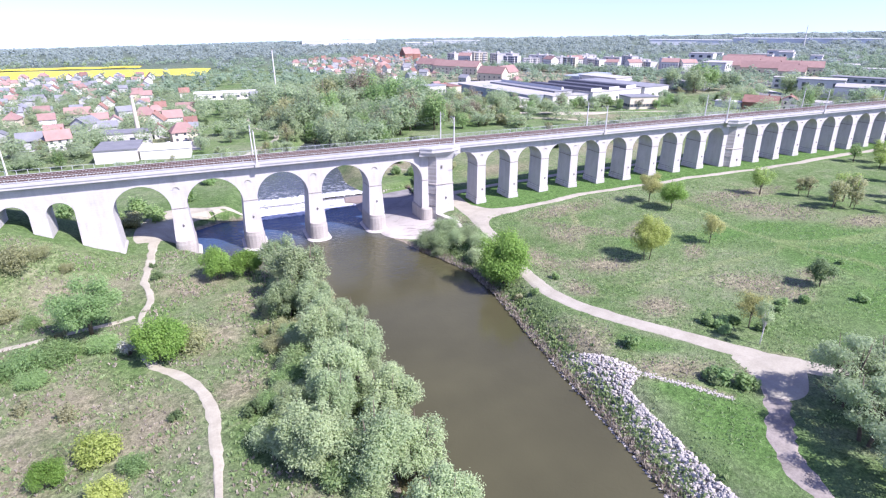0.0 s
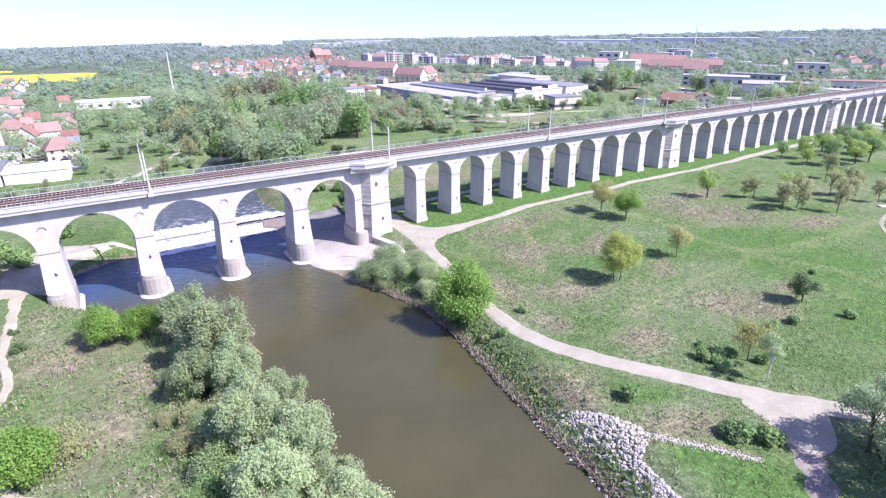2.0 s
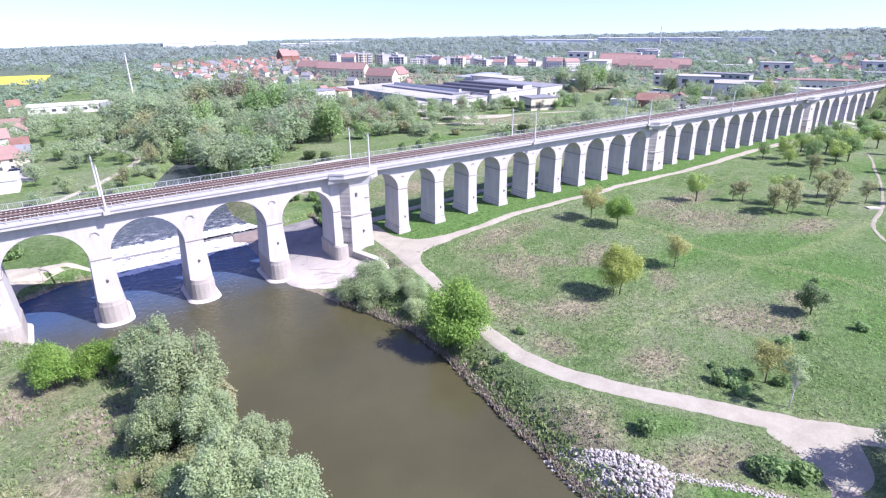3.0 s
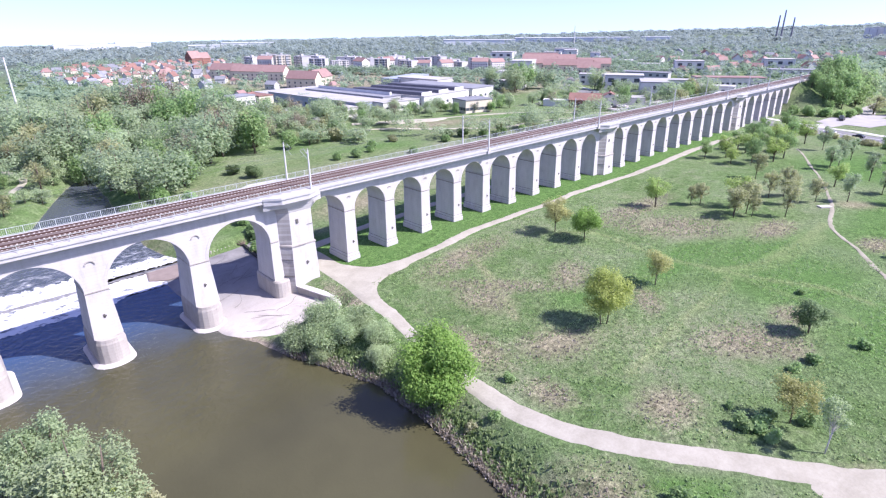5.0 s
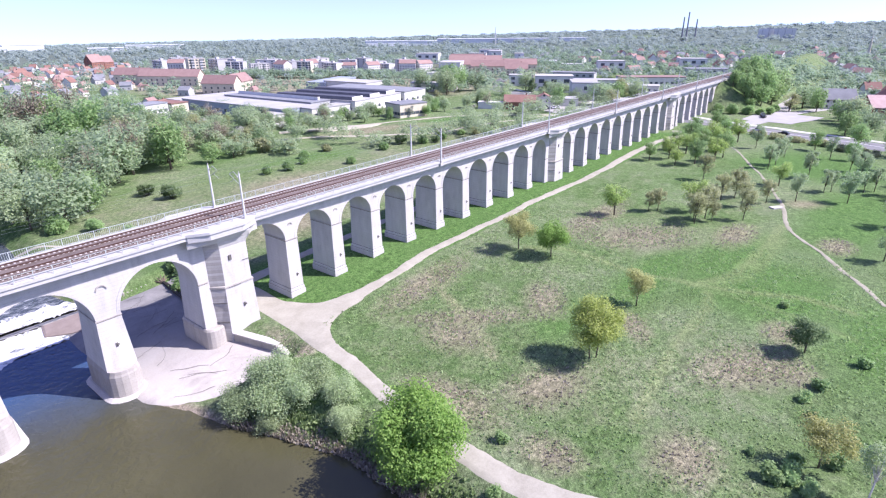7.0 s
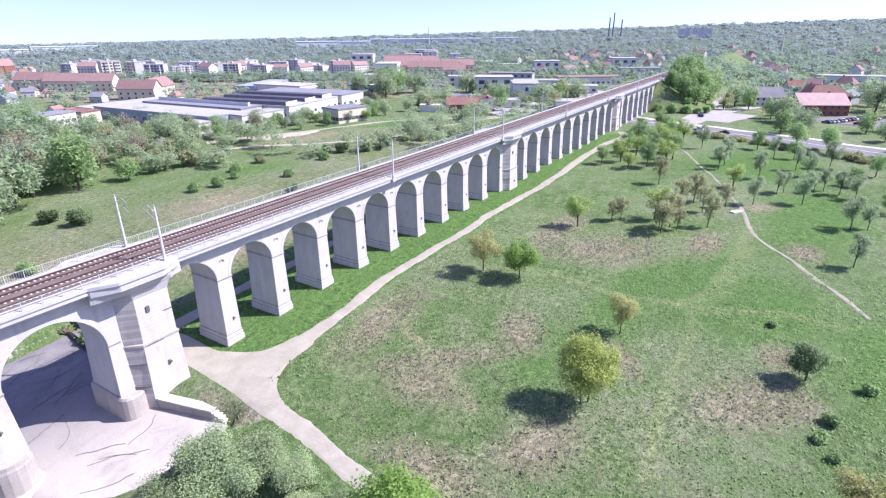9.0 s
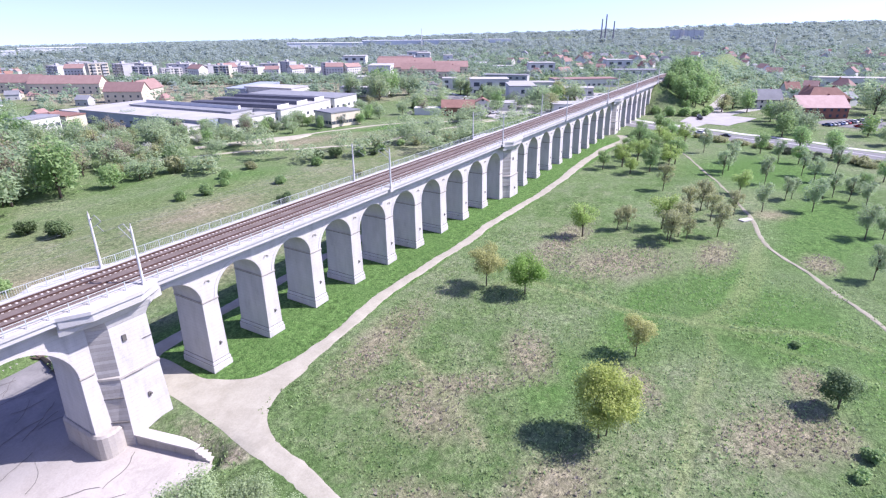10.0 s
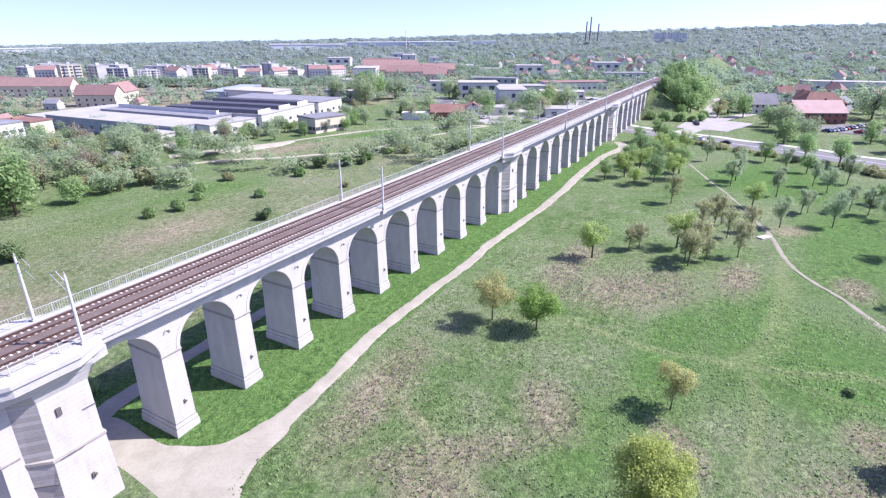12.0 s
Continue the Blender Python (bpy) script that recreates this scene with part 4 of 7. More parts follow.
# deck slab with a moulded edge
X0, X1 = -62.0, END + 60
db = Build()
db.loft([[(X0, y0, z), (X1, y0, z), (X1, y1, z), (X0, y1, z)] for y0, y1, z in ((YF - 0.25, YB + 0.25, 14.75), (YF - 0.35, YB + 0.35, 15.0), (DECK_F + 0.15, DECK_B - 0.15, 15.25), (DECK_F + 0.15, DECK_B - 0.15, 15.78), (DECK_F, DECK_B, 15.82), (DECK_F, DECK_B, DECK_Z))])
part("deck", db, M_DECK, viaduct, "pale concrete deck with a projecting edge")
for y, nm in ((DECK_F + 0.85, "kerb_wall"), (DECK_B - 1.35, "kerb_wall")):
    kb = Build()
    kb.box(X0, y - 0.12, DECK_Z, X1, y + 0.12, DECK_Z + 0.32)
    part(nm, kb, M_DECK, viaduct)
cb = Build()
for y in (DECK_F + 0.45, DECK_F + 0.62):
    cb.box(X0, y - 0.07, DECK_Z + 0.002, X1, y + 0.07, DECK_Z + 0.09)
part("cable_duct", cb, M_CONCRETE, viaduct)

# railings
for y, dense, lab in ((DECK_B - 0.15, True, "grey-green steel railing"), (DECK_F + 0.12, False, "thin grey steel railing")):
    fence = thing("railing", lab + " along the viaduct deck edge", "railing", m=pose(0, y, DECK_Z))
    tb = Build()
    for z in ((1.1, 0.12) if dense else (1.05, 0.55)):
        tb.box(X0, -0.025, z - 0.025, X1, 0.025, z + 0.025)
    part("top_rail", tb, M_RAILING, fence)
    pb = Build()
    pb.box(-0.04, -0.04, 0, 0.04, 0.04, 1.12)
    pm = pb.mesh("post", M_RAILING)
    x = X0 + 1
    k = 0
    far = Build()
    while x < X1:
        if -20 < x < 240:
            o = part("post", pm, M_RAILING, fence)
            o.location = (x, 0, 0)
        else:
            far.box(x - 0.04, -0.04, 0, x + 0.04, 0.04, 1.12)
        x += 2.0
    tagged(part("post_run", far, M_RAILING, fence), kind="stuff")
    if dense:
        bb = Build()
        for x in np.arange(-20, 170, 0.25):
            bb.loft([[(x + dx, dy, z) for dx, dy in ((-0.012, -0.012), (0.012, -0.012), (0, 0.015))] for z in (0.12, 1.1)], cap=False)
        tagged(part("baluster_run", bb, M_RAILING, fence), kind="stuff")

# ---- railway tracks ----
bl = Build()
bl.loft([[(X0, y0, z), (X1, y0, z), (X1, y1, z), (X0, y1, z)] for y0, y1, z in ((DECK_F + 0.98, DECK_B - 1.48, DECK_Z + 0.003), (DECK_F + 0.99, DECK_B - 1.49, DECK_Z + 0.22), (DECK_F + 1.3, DECK_B - 1.8, DECK_Z + 0.3))])
tagged(new("ballast_bed", bl.mesh("ballast_bed", M_BALLAST)), "rust-brown ballast bed on the viaduct", "ballast", kind="structure")
for yc in (130.95, 134.45):
    track = thing("railway_track", "steel rails on pale concrete sleepers in brown ballast", "railway track", "tracks on the viaduct", m=pose(0, yc, DECK_Z + 0.3))
    for s in (-1, 1):
        rb = Build()
        y = s * 0.7525
        rb.loft([[(X0, y + a, z), (X1, y + a, z), (X1, y + c, z), (X0, y + c, z)] for a, c, z in ((-0.07, 0.07, 0.05), (-0.07, 0.07, 0.08), (-0.02, 0.02, 0.1), (-0.02, 0.02, 0.18), (-0.036, 0.036, 0.19), (-0.036, 0.036, 0.22))])
        part("rail", rb, M_RAIL, track)
    one = Build()
    for s in (-1, 1):
        one.taper((-0.14, s * 0.62 - 0.25, 0.14, s * 0.62 + 0.25), -0.1, (-0.11, s * 0.62 - 0.23, 0.11, s * 0.62 + 0.23), 0.05)
    one.box(-0.10, -0.4, -0.1, 0.10, 0.4, -0.01)
    sm = one.mesh("sleeper", M_SLEEPER)
    for x in np.arange(-15, 164, 0.62):
        part("sleeper", sm, M_SLEEPER, track).location = (x, 0, 0)
    rest = Build()
    for x in [*np.arange(164, X1, 0.62), *np.arange(X0, -15, 0.62)]:
        for s in (-1, 1):
            rest.taper((x - 0.14, s * 0.62 - 0.25, x + 0.14, s * 0.62 + 0.25), -0.1, (x - 0.11, s * 0.62 - 0.23, x + 0.11, s * 0.62 + 0.23), 0.05)
    tagged(part("sleeper_run", rest, M_SLEEPER, track), kind="stuff")

# ---- catenary poles and wires ----


def catenary_pole(x, y, side):
    t = thing("catenary_pole", "pale grey steel catenary pole with a cantilever arm", "catenary pole", "catenary poles", m=pose(x, y, DECK_Z - 0.3))
    b = Build()
    b.taper((-0.24, -0.24, 0.24, 0.24), 0, (-0.2, -0.2, 0.2, 0.2), 0.5)
    part("foot", b, M_CONCRETE, t)
    m = Build()
    m.tube([(0, 0, 0.4), (0, 0, 7.4)], [0.17, 0.12], 8)
    part("mast", m, M_POLE, t)
    a = Build()
    a.tube([(0, 0, 6.6), (0, side * 1.4, 7.5), (0, side * 2.6, 7.0)], [0.04] * 3, 5)
    a.tube([(0, 0, 5.6), (0, side * 2.6, 6.9)], [0.035] * 2, 5)
    a.tube([(0, side * 1.4, 6.3), (0, side * 2.7, 5.7)], [0.03] * 2, 5)
    part("cantilever", a, M_STEEL, t)
    i = Build()
    i.tube([(0, side * 0.25, 6.75), (0, side * 0.6, 6.98)], [0.09, 0.09], 6)
    i.tube([(0, 0, 7.4), (0, 0, 7.75)], [0.07, 0.05], 6)
    part("insulator", i, M_CONCRETE, t)
    br = Build()
    br.box(-0.5, -0.30, -0.6, 0.5, 0.30, 0.02)
    part("bracket", br, M_DECK, t)


POLES = [-38.6, 10.0, 59.0, 107.6, 156.4, 205.0, 254.0, 303.0, 352.0, 401.0]
for x in POLES:
    catenary_pole(x, DECK_F - 0.05, 1)
    catenary_pole(x, DECK_B - 0.5, -1)
for y, z0 in ((130.95, 21.6), (134.45, 21.6), (130.95, 22.9), (134.45, 22.9)):
    w = Build()
    pts = []
    for a, c in zip(POLES, POLES[1:]):
        for k in range(8):
            u = k / 8
            pts.append((a + (c - a) * u, y, z0 - (4 * u * (1 - u) * 0.9 if z0 > 22 else 0)))
    w.tube(pts, [0.008] * len(pts), 3)
    tagged(new("overhead_wire", w.mesh("overhead_wire", M_WIRE)), "thin overhead contact wire above the track", "wire", "overhead wires")

# ---- plants ----
M_L_MAPLE = leaf_mat("maple_leaf", (0.15, 0.285, 0.055), (0.28, 0.44, 0.105), 0.05, 0.5)
M_L_GREEN = leaf_mat("green_leaf", (0.225, 0.355, 0.14), (0.34, 0.485, 0.21), 0.13, 0.55)
M_L_WILLOW = leaf_mat("willow_leaf", (0.29, 0.385, 0.205), (0.45, 0.55, 0.305), 0.14, 0.5)
M_L_YELLOW = leaf_mat("young_leaf", (0.33, 0.42, 0.10), (0.49, 0.57, 0.18), 0.08, 0.5)
M_L_OLIVE = leaf_mat("bud_leaf", (0.31, 0.34, 0.175), (0.45, 0.47, 0.26), 0.12, 0.55)
M_L_DARK = leaf_mat("dark_leaf", (0.085, 0.145, 0.055), (0.17, 0.24, 0.105), 0.15, 0.35)
M_L_BLOSSOM = leaf_mat("blossom", (0.30, 0.33, 0.24), (0.62, 0.63, 0.56), 0.1, 0.3)
M_L_TWIG = leaf_mat("bare_twig", (0.25, 0.265, 0.145), (0.39, 0.40, 0.23), 0.12, 0.45)
M_L_OCHRE = leaf_mat("ochre_bud", (0.35, 0.365, 0.14), (0.50, 0.51, 0.22), 0.08, 0.5)
M_L_BUD = leaf_mat("brown_bud", (0.23, 0.205, 0.145), (0.34, 0.305, 0.22), 0.12, 0.4)
M_L_FAR = leaf_mat("wood_leaf", (0.30, 0.395, 0.235), (0.42, 0.52, 0.31), 0.14, 0.6)
# distance haze put into the leaf colour: pale, bluish, little contrast
M_L_HAZED = leaf_mat("hazed_forest_leaf", (0.25, 0.315, 0.29), (0.31, 0.375, 0.345), 0.05, 0.5)
# leaves of the farther garden trees, cooled in colour for the hazy distance
M_L_GARDEN_HAZED = leaf_mat("hazed_garden_leaf", (0.19, 0.27, 0.18), (0.26, 0.345, 0.235), 0.12, 0.5)
M_L_FRESH = leaf_mat("fresh_leaf", (0.28, 0.40, 0.12), (0.42, 0.54, 0.19), 0.1, 0.55)
M_L_REED = leaf_mat("dry_reed", (0.30, 0.265, 0.21), (0.50, 0.455, 0.375), 0.1, 0.4)
M_L_WEED = leaf_mat("weed_leaf", (0.25, 0.36, 0.15), (0.38, 0.49, 0.24), 0.1, 0.5)


def spray_mesh(name, mat, p, nrm, s, g):
    """One pointed leaf spray at each place p, facing nrm, of half-length s."""
    n = len(p)
    nrm = nrm / np.linalg.norm(nrm, axis=1)[:, None]
    t = np.cross(nrm, g.normal(size=(n, 3)))
    t /= np.linalg.norm(t, axis=1)[:, None]
    b = np.cross(nrm, t)
    s = s[:, None]
    v = np.stack([p - t * s * 0.8 - b * s * 0.62, p + t * s * 1.25, p - t * s * 0.8 + b * s * 0.62], 1).reshape(-1, 3)
    me = bpy.data.meshes.new(name)
    me.vertices.add(3 * n)
    me.vertices.foreach_set("co", v.reshape(-1).astype(np.float32))
    me.loops.add(3 * n)
    me.loops.foreach_set("vertex_index", np.arange(3 * n, dtype=np.int32))
    me.polygons.add(n)
    me.polygons.foreach_set("loop_start", np.arange(0, 3 * n, 3, dtype=np.int32))
    me.polygons.foreach_set("loop_total", np.full(n, 3, np.int32))
    me.materials.append(mat)
    me.update(calc_edges=True)
    return me


def leaf_mesh(name, mat, centres, radii, n, size, seed, up=0.62):
    """n small leaf sprays spread through ellipsoidal clumps, with loose outlines."""
    g = np.random.default_rng(seed)
    C, R = np.array(centres, float), np.array(radii, float)
    if R.ndim == 1:
        R = np.repeat(R[:, None], 3, 1)
    wgt = R.prod(1) ** (2 / 3)
    k = g.choice(len(C), n, p=wgt / wgt.sum())
    d = g.normal(size=(n, 3))
    d /= np.linalg.norm(d, axis=1)[:, None]
    p = C[k] + d * R[k] * np.clip(g.normal(0.80, 0.24, n), 0.1, 1.4)[:, None]
    nrm = d * 0.6 + g.normal(size=(n, 3)) * 0.45 + np.array([0.15, -0.2, up])
    return spray_mesh(name, mat, p, nrm, size * g.uniform(0.5, 1.3, n), g)


def tree(name, label, category, h, w, mat, n, size, seed, lumps=14, bare=0.25, bark=None, group="", stems=1, shape=1.0, lump_r=0.34, limb_r=1.0):
    """A tree of height h and crown width w on one or more stems; bare: the part of the height below the crown."""
    g = random.Random(seed)
    w *= 1.15
    t = thing(name, label, category, group)
    zc, rz, rx = h * (bare + (1 - bare) / 2), h * (1 - bare) / 2, w / 2
    cen, rad = [], []
    for i in range(lumps):
        while True:
            p = Vector((g.uniform(-1, 1), g.uniform(-1, 1), g.uniform(-1, 1)))
            if 0.25 < p.length < 1:
                break
        f = 1 - (1 - shape) * max(p.z, 0)
        q = p * 0.72
        r = w * lump_r * g.uniform(0.6, 1.1) * 0.72
        cen.append((q.x * rx * f, q.y * rx * f, zc + q.z * rz * 1.0))
        rad.append((r, r, r * g.uniform(0.7, 1.0) * min(1.3, rz / rx + 0.25)))
    b = Build()
    for s in range(stems):
        a = 2 * math.pi * s / stems + g.random()
        o = Vector((math.cos(a), math.sin(a), 0)) * (0.0 if stems == 1 else 0.05 * w)
        top = Vector((g.uniform(-0.06, 0.06) * w, g.uniform(-0.06, 0.06) * w, h * 0.86)) + o * 2.5
        r0 = h * 0.021 * limb_r * (1 if stems == 1 else 0.75)
        pts = [o + Vector((0, 0, -0.4)), o + top * 0.3 + 0.2 * Vector((g.uniform(-.1, .1), g.uniform(-.1, .1), 0)), o + top * 0.65, o + top]
        b.tube(pts, [r0 * 1.25, r0, r0 * 0.6, r0 * 0.15], 7)
        for k, c in enumerate(cen):
            if k % stems == s:
                e = Vector(c)
                st = o + top * min(0.8, max(bare * 0.8, e.z / h * 0.62))
                midp = st.lerp(e, 0.5) + Vector((0, 0, 0.06 * h))
                b.tube([st, midp, e], [r0 * 0.42, r0 * 0.26, r0 * 0.06], 5)
    part("trunk", b, bark or M_BARK, t, smooth=True)
    part("crown", leaf_mesh(name + "_crown", mat, cen, rad, n, size, seed), mat, t)
    return t


def shrub(name, label, h, w, mat, n, size, seed, lumps=9, group="", stretch=1.0):
    g = random.Random(seed)
    t = thing(name, label, "bush", group)
    cen, rad = [], []
    for i in range(lumps):
        a, r = g.uniform(0, 6.283), math.sqrt(g.random()) * w * 0.34
        k = w * g.uniform(0.13, 0.22)
        cen.append((math.cos(a) * r * stretch, math.sin(a) * r, max(k * 0.5, h * g.uniform(0.2, 0.78))))
        rad.append((k * 1.1, k * 1.1, min(k, h * 0.35)))
    b = Build()
    for c in cen:
        e = Vector(c)
        b.tube([Vector((e.x * 0.25, e.y * 0.25, -0.3)), e * 0.6 + Vector((0, 0, 0.1)), e * 1.1], [0.07, 0.045, 0.012], 5)
    part("stems", b, M_BARK, t, smooth=True)
    part("crown", leaf_mesh(name + "_crown", mat, cen, rad, n, size, seed), mat, t)
    return t


def at(x, y, s=1.0, rot=0.0, sz=None, sink=0.05):
    z = float(hgt(x, y)) - sink
    return pose(x, y, z, 0, 0, rot) @ Matrix.Diagonal((s, s, sz or s, 1))


def plant(proto, spots, seed=0):
    """Sets the prototype at the first spot (x, y, scale) and copies at the others."""
    g = random.Random(seed)
    for i, sp in enumerate(spots):
        x, y, s = sp[:3]
        m = at(x, y, s, g.uniform(0, 360), s * g.uniform(0.9, 1.12))
        if i == 0:
            first = m
        else:
            copy_thing(proto, m)
    proto.matrix_basis = first


# right bank and meadow, near
plant(tree("maple_tree", "dense bright green round maple on the river bank", "tree", 9.6, 9.6, M_L_MAPLE, 34000, 0.15, 3, 60, 0.03, lump_r=0.23), [(51.0, 86.6, 1.12)])
plant(tree("young_tree", "yellow-green young tree with twin stems on the meadow", "tree", 9.4, 8.0, M_L_YELLOW, 16000, 0.12, 5, 52, 0.16, stems=2, lump_r=0.2, limb_r=0.6), [(81, 79.3, 1.0)])
plant(tree("green_tree", "small fresh green tree on the meadow", "tree", 7.4, 7.2, M_L_MAPLE, 9500, 0.13, 8, 34, 0.24, lump_r=0.22, limb_r=0.7), [(109.0, 101.0, 1.0)])
plant(tree("brown_tree", "small olive-brown budding tree on the meadow", "tree", 8.2, 7.6, M_L_OCHRE, 9500, 0.12, 9, 36, 0.22, lump_r=0.2, limb_r=0.6), [(108.2, 108.2, 1.0)])
plant(tree("sapling", "slender ochre budding sapling on the meadow", "tree", 6.6, 5.4, M_L_OCHRE, 5200, 0.115, 10, 24, 0.26, lump_r=0.22, limb_r=0.6), [(99.3, 79.8, 1.0), (76.5, 51.2, 1.05)])
plant(tree("dark_bush_tree", "small dark green tree on the meadow", "tree", 5.6, 5.2, M_L_DARK, 5200, 0.13, 12, 18, 0.12, lump_r=0.25), [(100.2, 55.6, 1.0)])
plant(tree("birch", "thin young birch with a white trunk and sparse leaves", "tree", 7.6, 3.6, M_L_WILLOW, 2600, 0.10, 14, 18, 0.3, bark=M_BIRCH, lump_r=0.2, limb_r=0.5), [(73.6, 46.9, 1.0)])
plant(shrub("low_bush", "low fresh green bush beside the path", 1.6, 2.4, M_L_GREEN, 900, 0.16, 15, 6), [(59.2, 81.0, 0.9), (75.2, 53.5, 1.2), (71.6, 55.4, 1.3), (73.2, 53.6, 1.4), (72.0, 51.6, 1.1), (88.5, 54.0, 1.0), (85.5, 52.5, 0.8), (74.6, 57.6, 0.6), (101, 49, 1.1), (61.2, 42.6, 1.9), (62.6, 41.0, 1.8), (60.4, 43.6, 1.3), (55.5, 54.4, 1.5), (52.5, 77, 0.9), (113, 60, 0.9), (92, 52.5, 1.2), (78, 49.5, 1.1)], 2)
plant(shrub("willow_bush", "dense grey-green willow bush at the water's edge", 4.2, 7.2, M_L_WILLOW, 13000, 0.12, 17, 34), [(44.8, 112.6, 0.85), (47.0, 108.8, 0.95), (50.0, 106.0, 0.9), (49.5, 110.8, 1.0), (53.0, 106.5, 0.85), (53.2, 101.5, 0.7), (51.0, 98.5, 0.62), (45.8, 107.0, 0.6), (6.4, 70.5, 0.6), (4.2, 64, 0.5), (7.4, 79.5, 0.6), (8.5, 96.5, 0.7), (5.0, 92.5, 0.45)], 3)
plant(tree("willow_tree", "tall grey-green willow with a broad loose crown", "tree", 11.5, 8.6, M_L_WILLOW, 19000, 0.135, 21, 52, 0.05, stems=3, lump_r=0.17), [(12.0, 90.5, 1.32), (8.6, 86.0, 0.85), (16.6, 77.5, 0.92), (15.6, 67.5, 1.0), (16.6, 56.5, 1.0), (12.0, 46.0, 1.1), (17.0, 47.0, 1.0), (9.5, 55.5, 0.8), (16.5, 38, 0.9)], 4)
plant(tree("willow_tree", "silvery green willow leaning over the river", "tree", 9.5, 8.0, M_L_WILLOW, 17000, 0.135, 22, 46, 0.04, stems=3, lump_r=0.18), [(10.0, 101.0, 1.05), (12.4, 83.5, 0.9), (11.5, 72.5, 1.0), (11.0, 61.5, 1.05), (5.5, 49.0, 1.0), (17.6, 62.0, 0.85), (5.0, 58.0, 0.62), (16.5, 70.5, 0.7)], 5)
plant(tree("round_tree", "rounded bright green tree near the viaduct", "tree", 7.4, 7.2, M_L_MAPLE, 15000, 0.135, 23, 32, 0.05, stems=2, lump_r=0.23), [(-1.6, 107.0, 0.95), (3.6, 106.3, 0.9), (-10.4, 80.0, 1.08), (-21.2, 58.5, 0.55)], 6)
plant(tree("old_tree", "broad green tree with dark trunk and dead limbs", "tree", 10.5, 11.5, M_L_GREEN, 19000, 0.14, 24, 44, 0.16, lump_r=0.16, limb_r=1.3), [(-21.5, 92.5, 1.0)])
plant(shrub("hedge_bush", "dense green hedge bush in rough grass", 3.0, 6.0, M_L_GREEN, 6500, 0.13, 26, 24), [(-24.5, 86.5, 1.0), (-29, 85, 1.1), (-33.5, 83.5, 1.0), (-19, 86.5, 0.8), (-38, 84, 1.1), (-27, 80.5, 0.7), (-13.0, 57.5, 0.6), (5.5, 67.0, 0.8), (2.0, 62.5, 0.6), (-34, 76, 0.8), (-41, 78, 1.0), (8, 78, 0.8), (8.5, 67.5, 0.9), (-31, 100, 0.6)], 7)
plant(shrub("olive_bush", "olive-brown budding bush in rough grass", 3.0, 5.4, M_L_OLIVE, 6000, 0.115, 27, 24), [(-36.5, 117, 1.4), (-41.0, 112, 1.3), (-33.0, 121, 0.9), (-36, 104, 0.9), (4.8, 77.0, 0.8), (7.3, 74.5, 0.7), (-7.2, 83.0, 1.25), (-28.5, 118, 0.6), (6.2, 88.5, 0.85), (-30, 66, 0.7), (-45, 120, 1.4), (-44, 102, 1.1), (3.8, 82.5, 0.5)], 8)
plant(shrub("yellow_bush", "yellow-green budding bush in rough grass", 3.0, 4.6, M_L_YELLOW, 4600, 0.13, 28, 20), [(-17.0, 61.5, 1.25), (-15.0, 53.5, 0.9), (13.4, 96.0, 1.0), (17.2, 66.5, 0.6)], 9)
plant(shrub("dark_bush", "small dark green bush in rough grass", 1.8, 3.0, M_L_DARK, 1300, 0.17, 29, 8), [(-9.0, 65.0, 0.7), (0.2, 61.8, 1.1), (7.0, 87.0, 1.4), (-13, 112, 0.9), (3.0, 56.0, 0.9), (-26.5, 91.0, 1.1), (-13.8, 119, 0.6), (60.0, 42.9, 0.9), (5.2, 90.5, 0.9)], 10)
plant(shrub("blossom_bush", "white blossoming bush beside the earth path", 2.0, 2.8, M_L_BLOSSOM, 1400, 0.14, 30, 8), [(-15.5, 83.6, 1.1), (-13.5, 48.0, 1.1)], 11)
plant(shrub("twig_bush", "leafless brown twiggy bush", 2.2, 3.4, M_L_TWIG, 1000, 0.2, 31, 9), [(-25.6, 92.0, 0.8), (16.6, 95.0, 1.5), (49.5, 88.5, 0.7), (50, 79, 0.6), (-21.5, 71, 0.8), (-27, 74, 0.7)], 12)

plant(tree("bank_tree", "loosely leaved grey-green tree with spreading limbs", "tree", 10.5, 10.0, M_L_FAR, 11000, 0.13, 32, 46, 0.12, stems=3, lump_r=0.14, limb_r=1.1), [(71.0, 33.0, 1.0), (66.4, 27.0, 1.05), (75.5, 30.0, 1.1), (62.5, 20.5, 1.1), (72.5, 24.0, 1.1)], 23)
# the belt of mixed growth on the left bank
belt = random.Random(61)
BELT = [shrub("belt_bush", "loose grey-green willow scrub on the river bank", 3.4, 5.6, M_L_WILLOW, 7000, 0.12, 71, 30, "bank scrub"),
        shrub("belt_bush", "fresh green scrub on the river bank", 2.8, 4.8, M_L_WEED, 5200, 0.12, 72, 26, "bank scrub"),
        shrub("belt_bush", "olive-brown budding scrub on the river bank", 2.6, 4.4, M_L_OLIVE, 4600, 0.11, 73, 26, "bank scrub"),
        shrub("belt_bush", "bright yellow-green scrub on the river bank", 2.6, 4.2, M_L_FRESH, 4600, 0.11, 74, 26, "bank scrub")]
for k, proto in enumerate(BELT):
    spots = []
    for _ in range((13, 10, 6, 5)[k]):
        y = belt.uniform(34, 92)
        x = belt.uniform(float(np.interp(y, [34, 55, 75, 92], [-1, 1.5, 4.5, 6.5])), float(np.interp(y, LEFT_Y, LEFT_X)) - (0.4 if k == 0 else 3.0))
        spots.append((x, y, belt.uniform(0.75, 1.25)))
    plant(proto, spots, 80 + k)

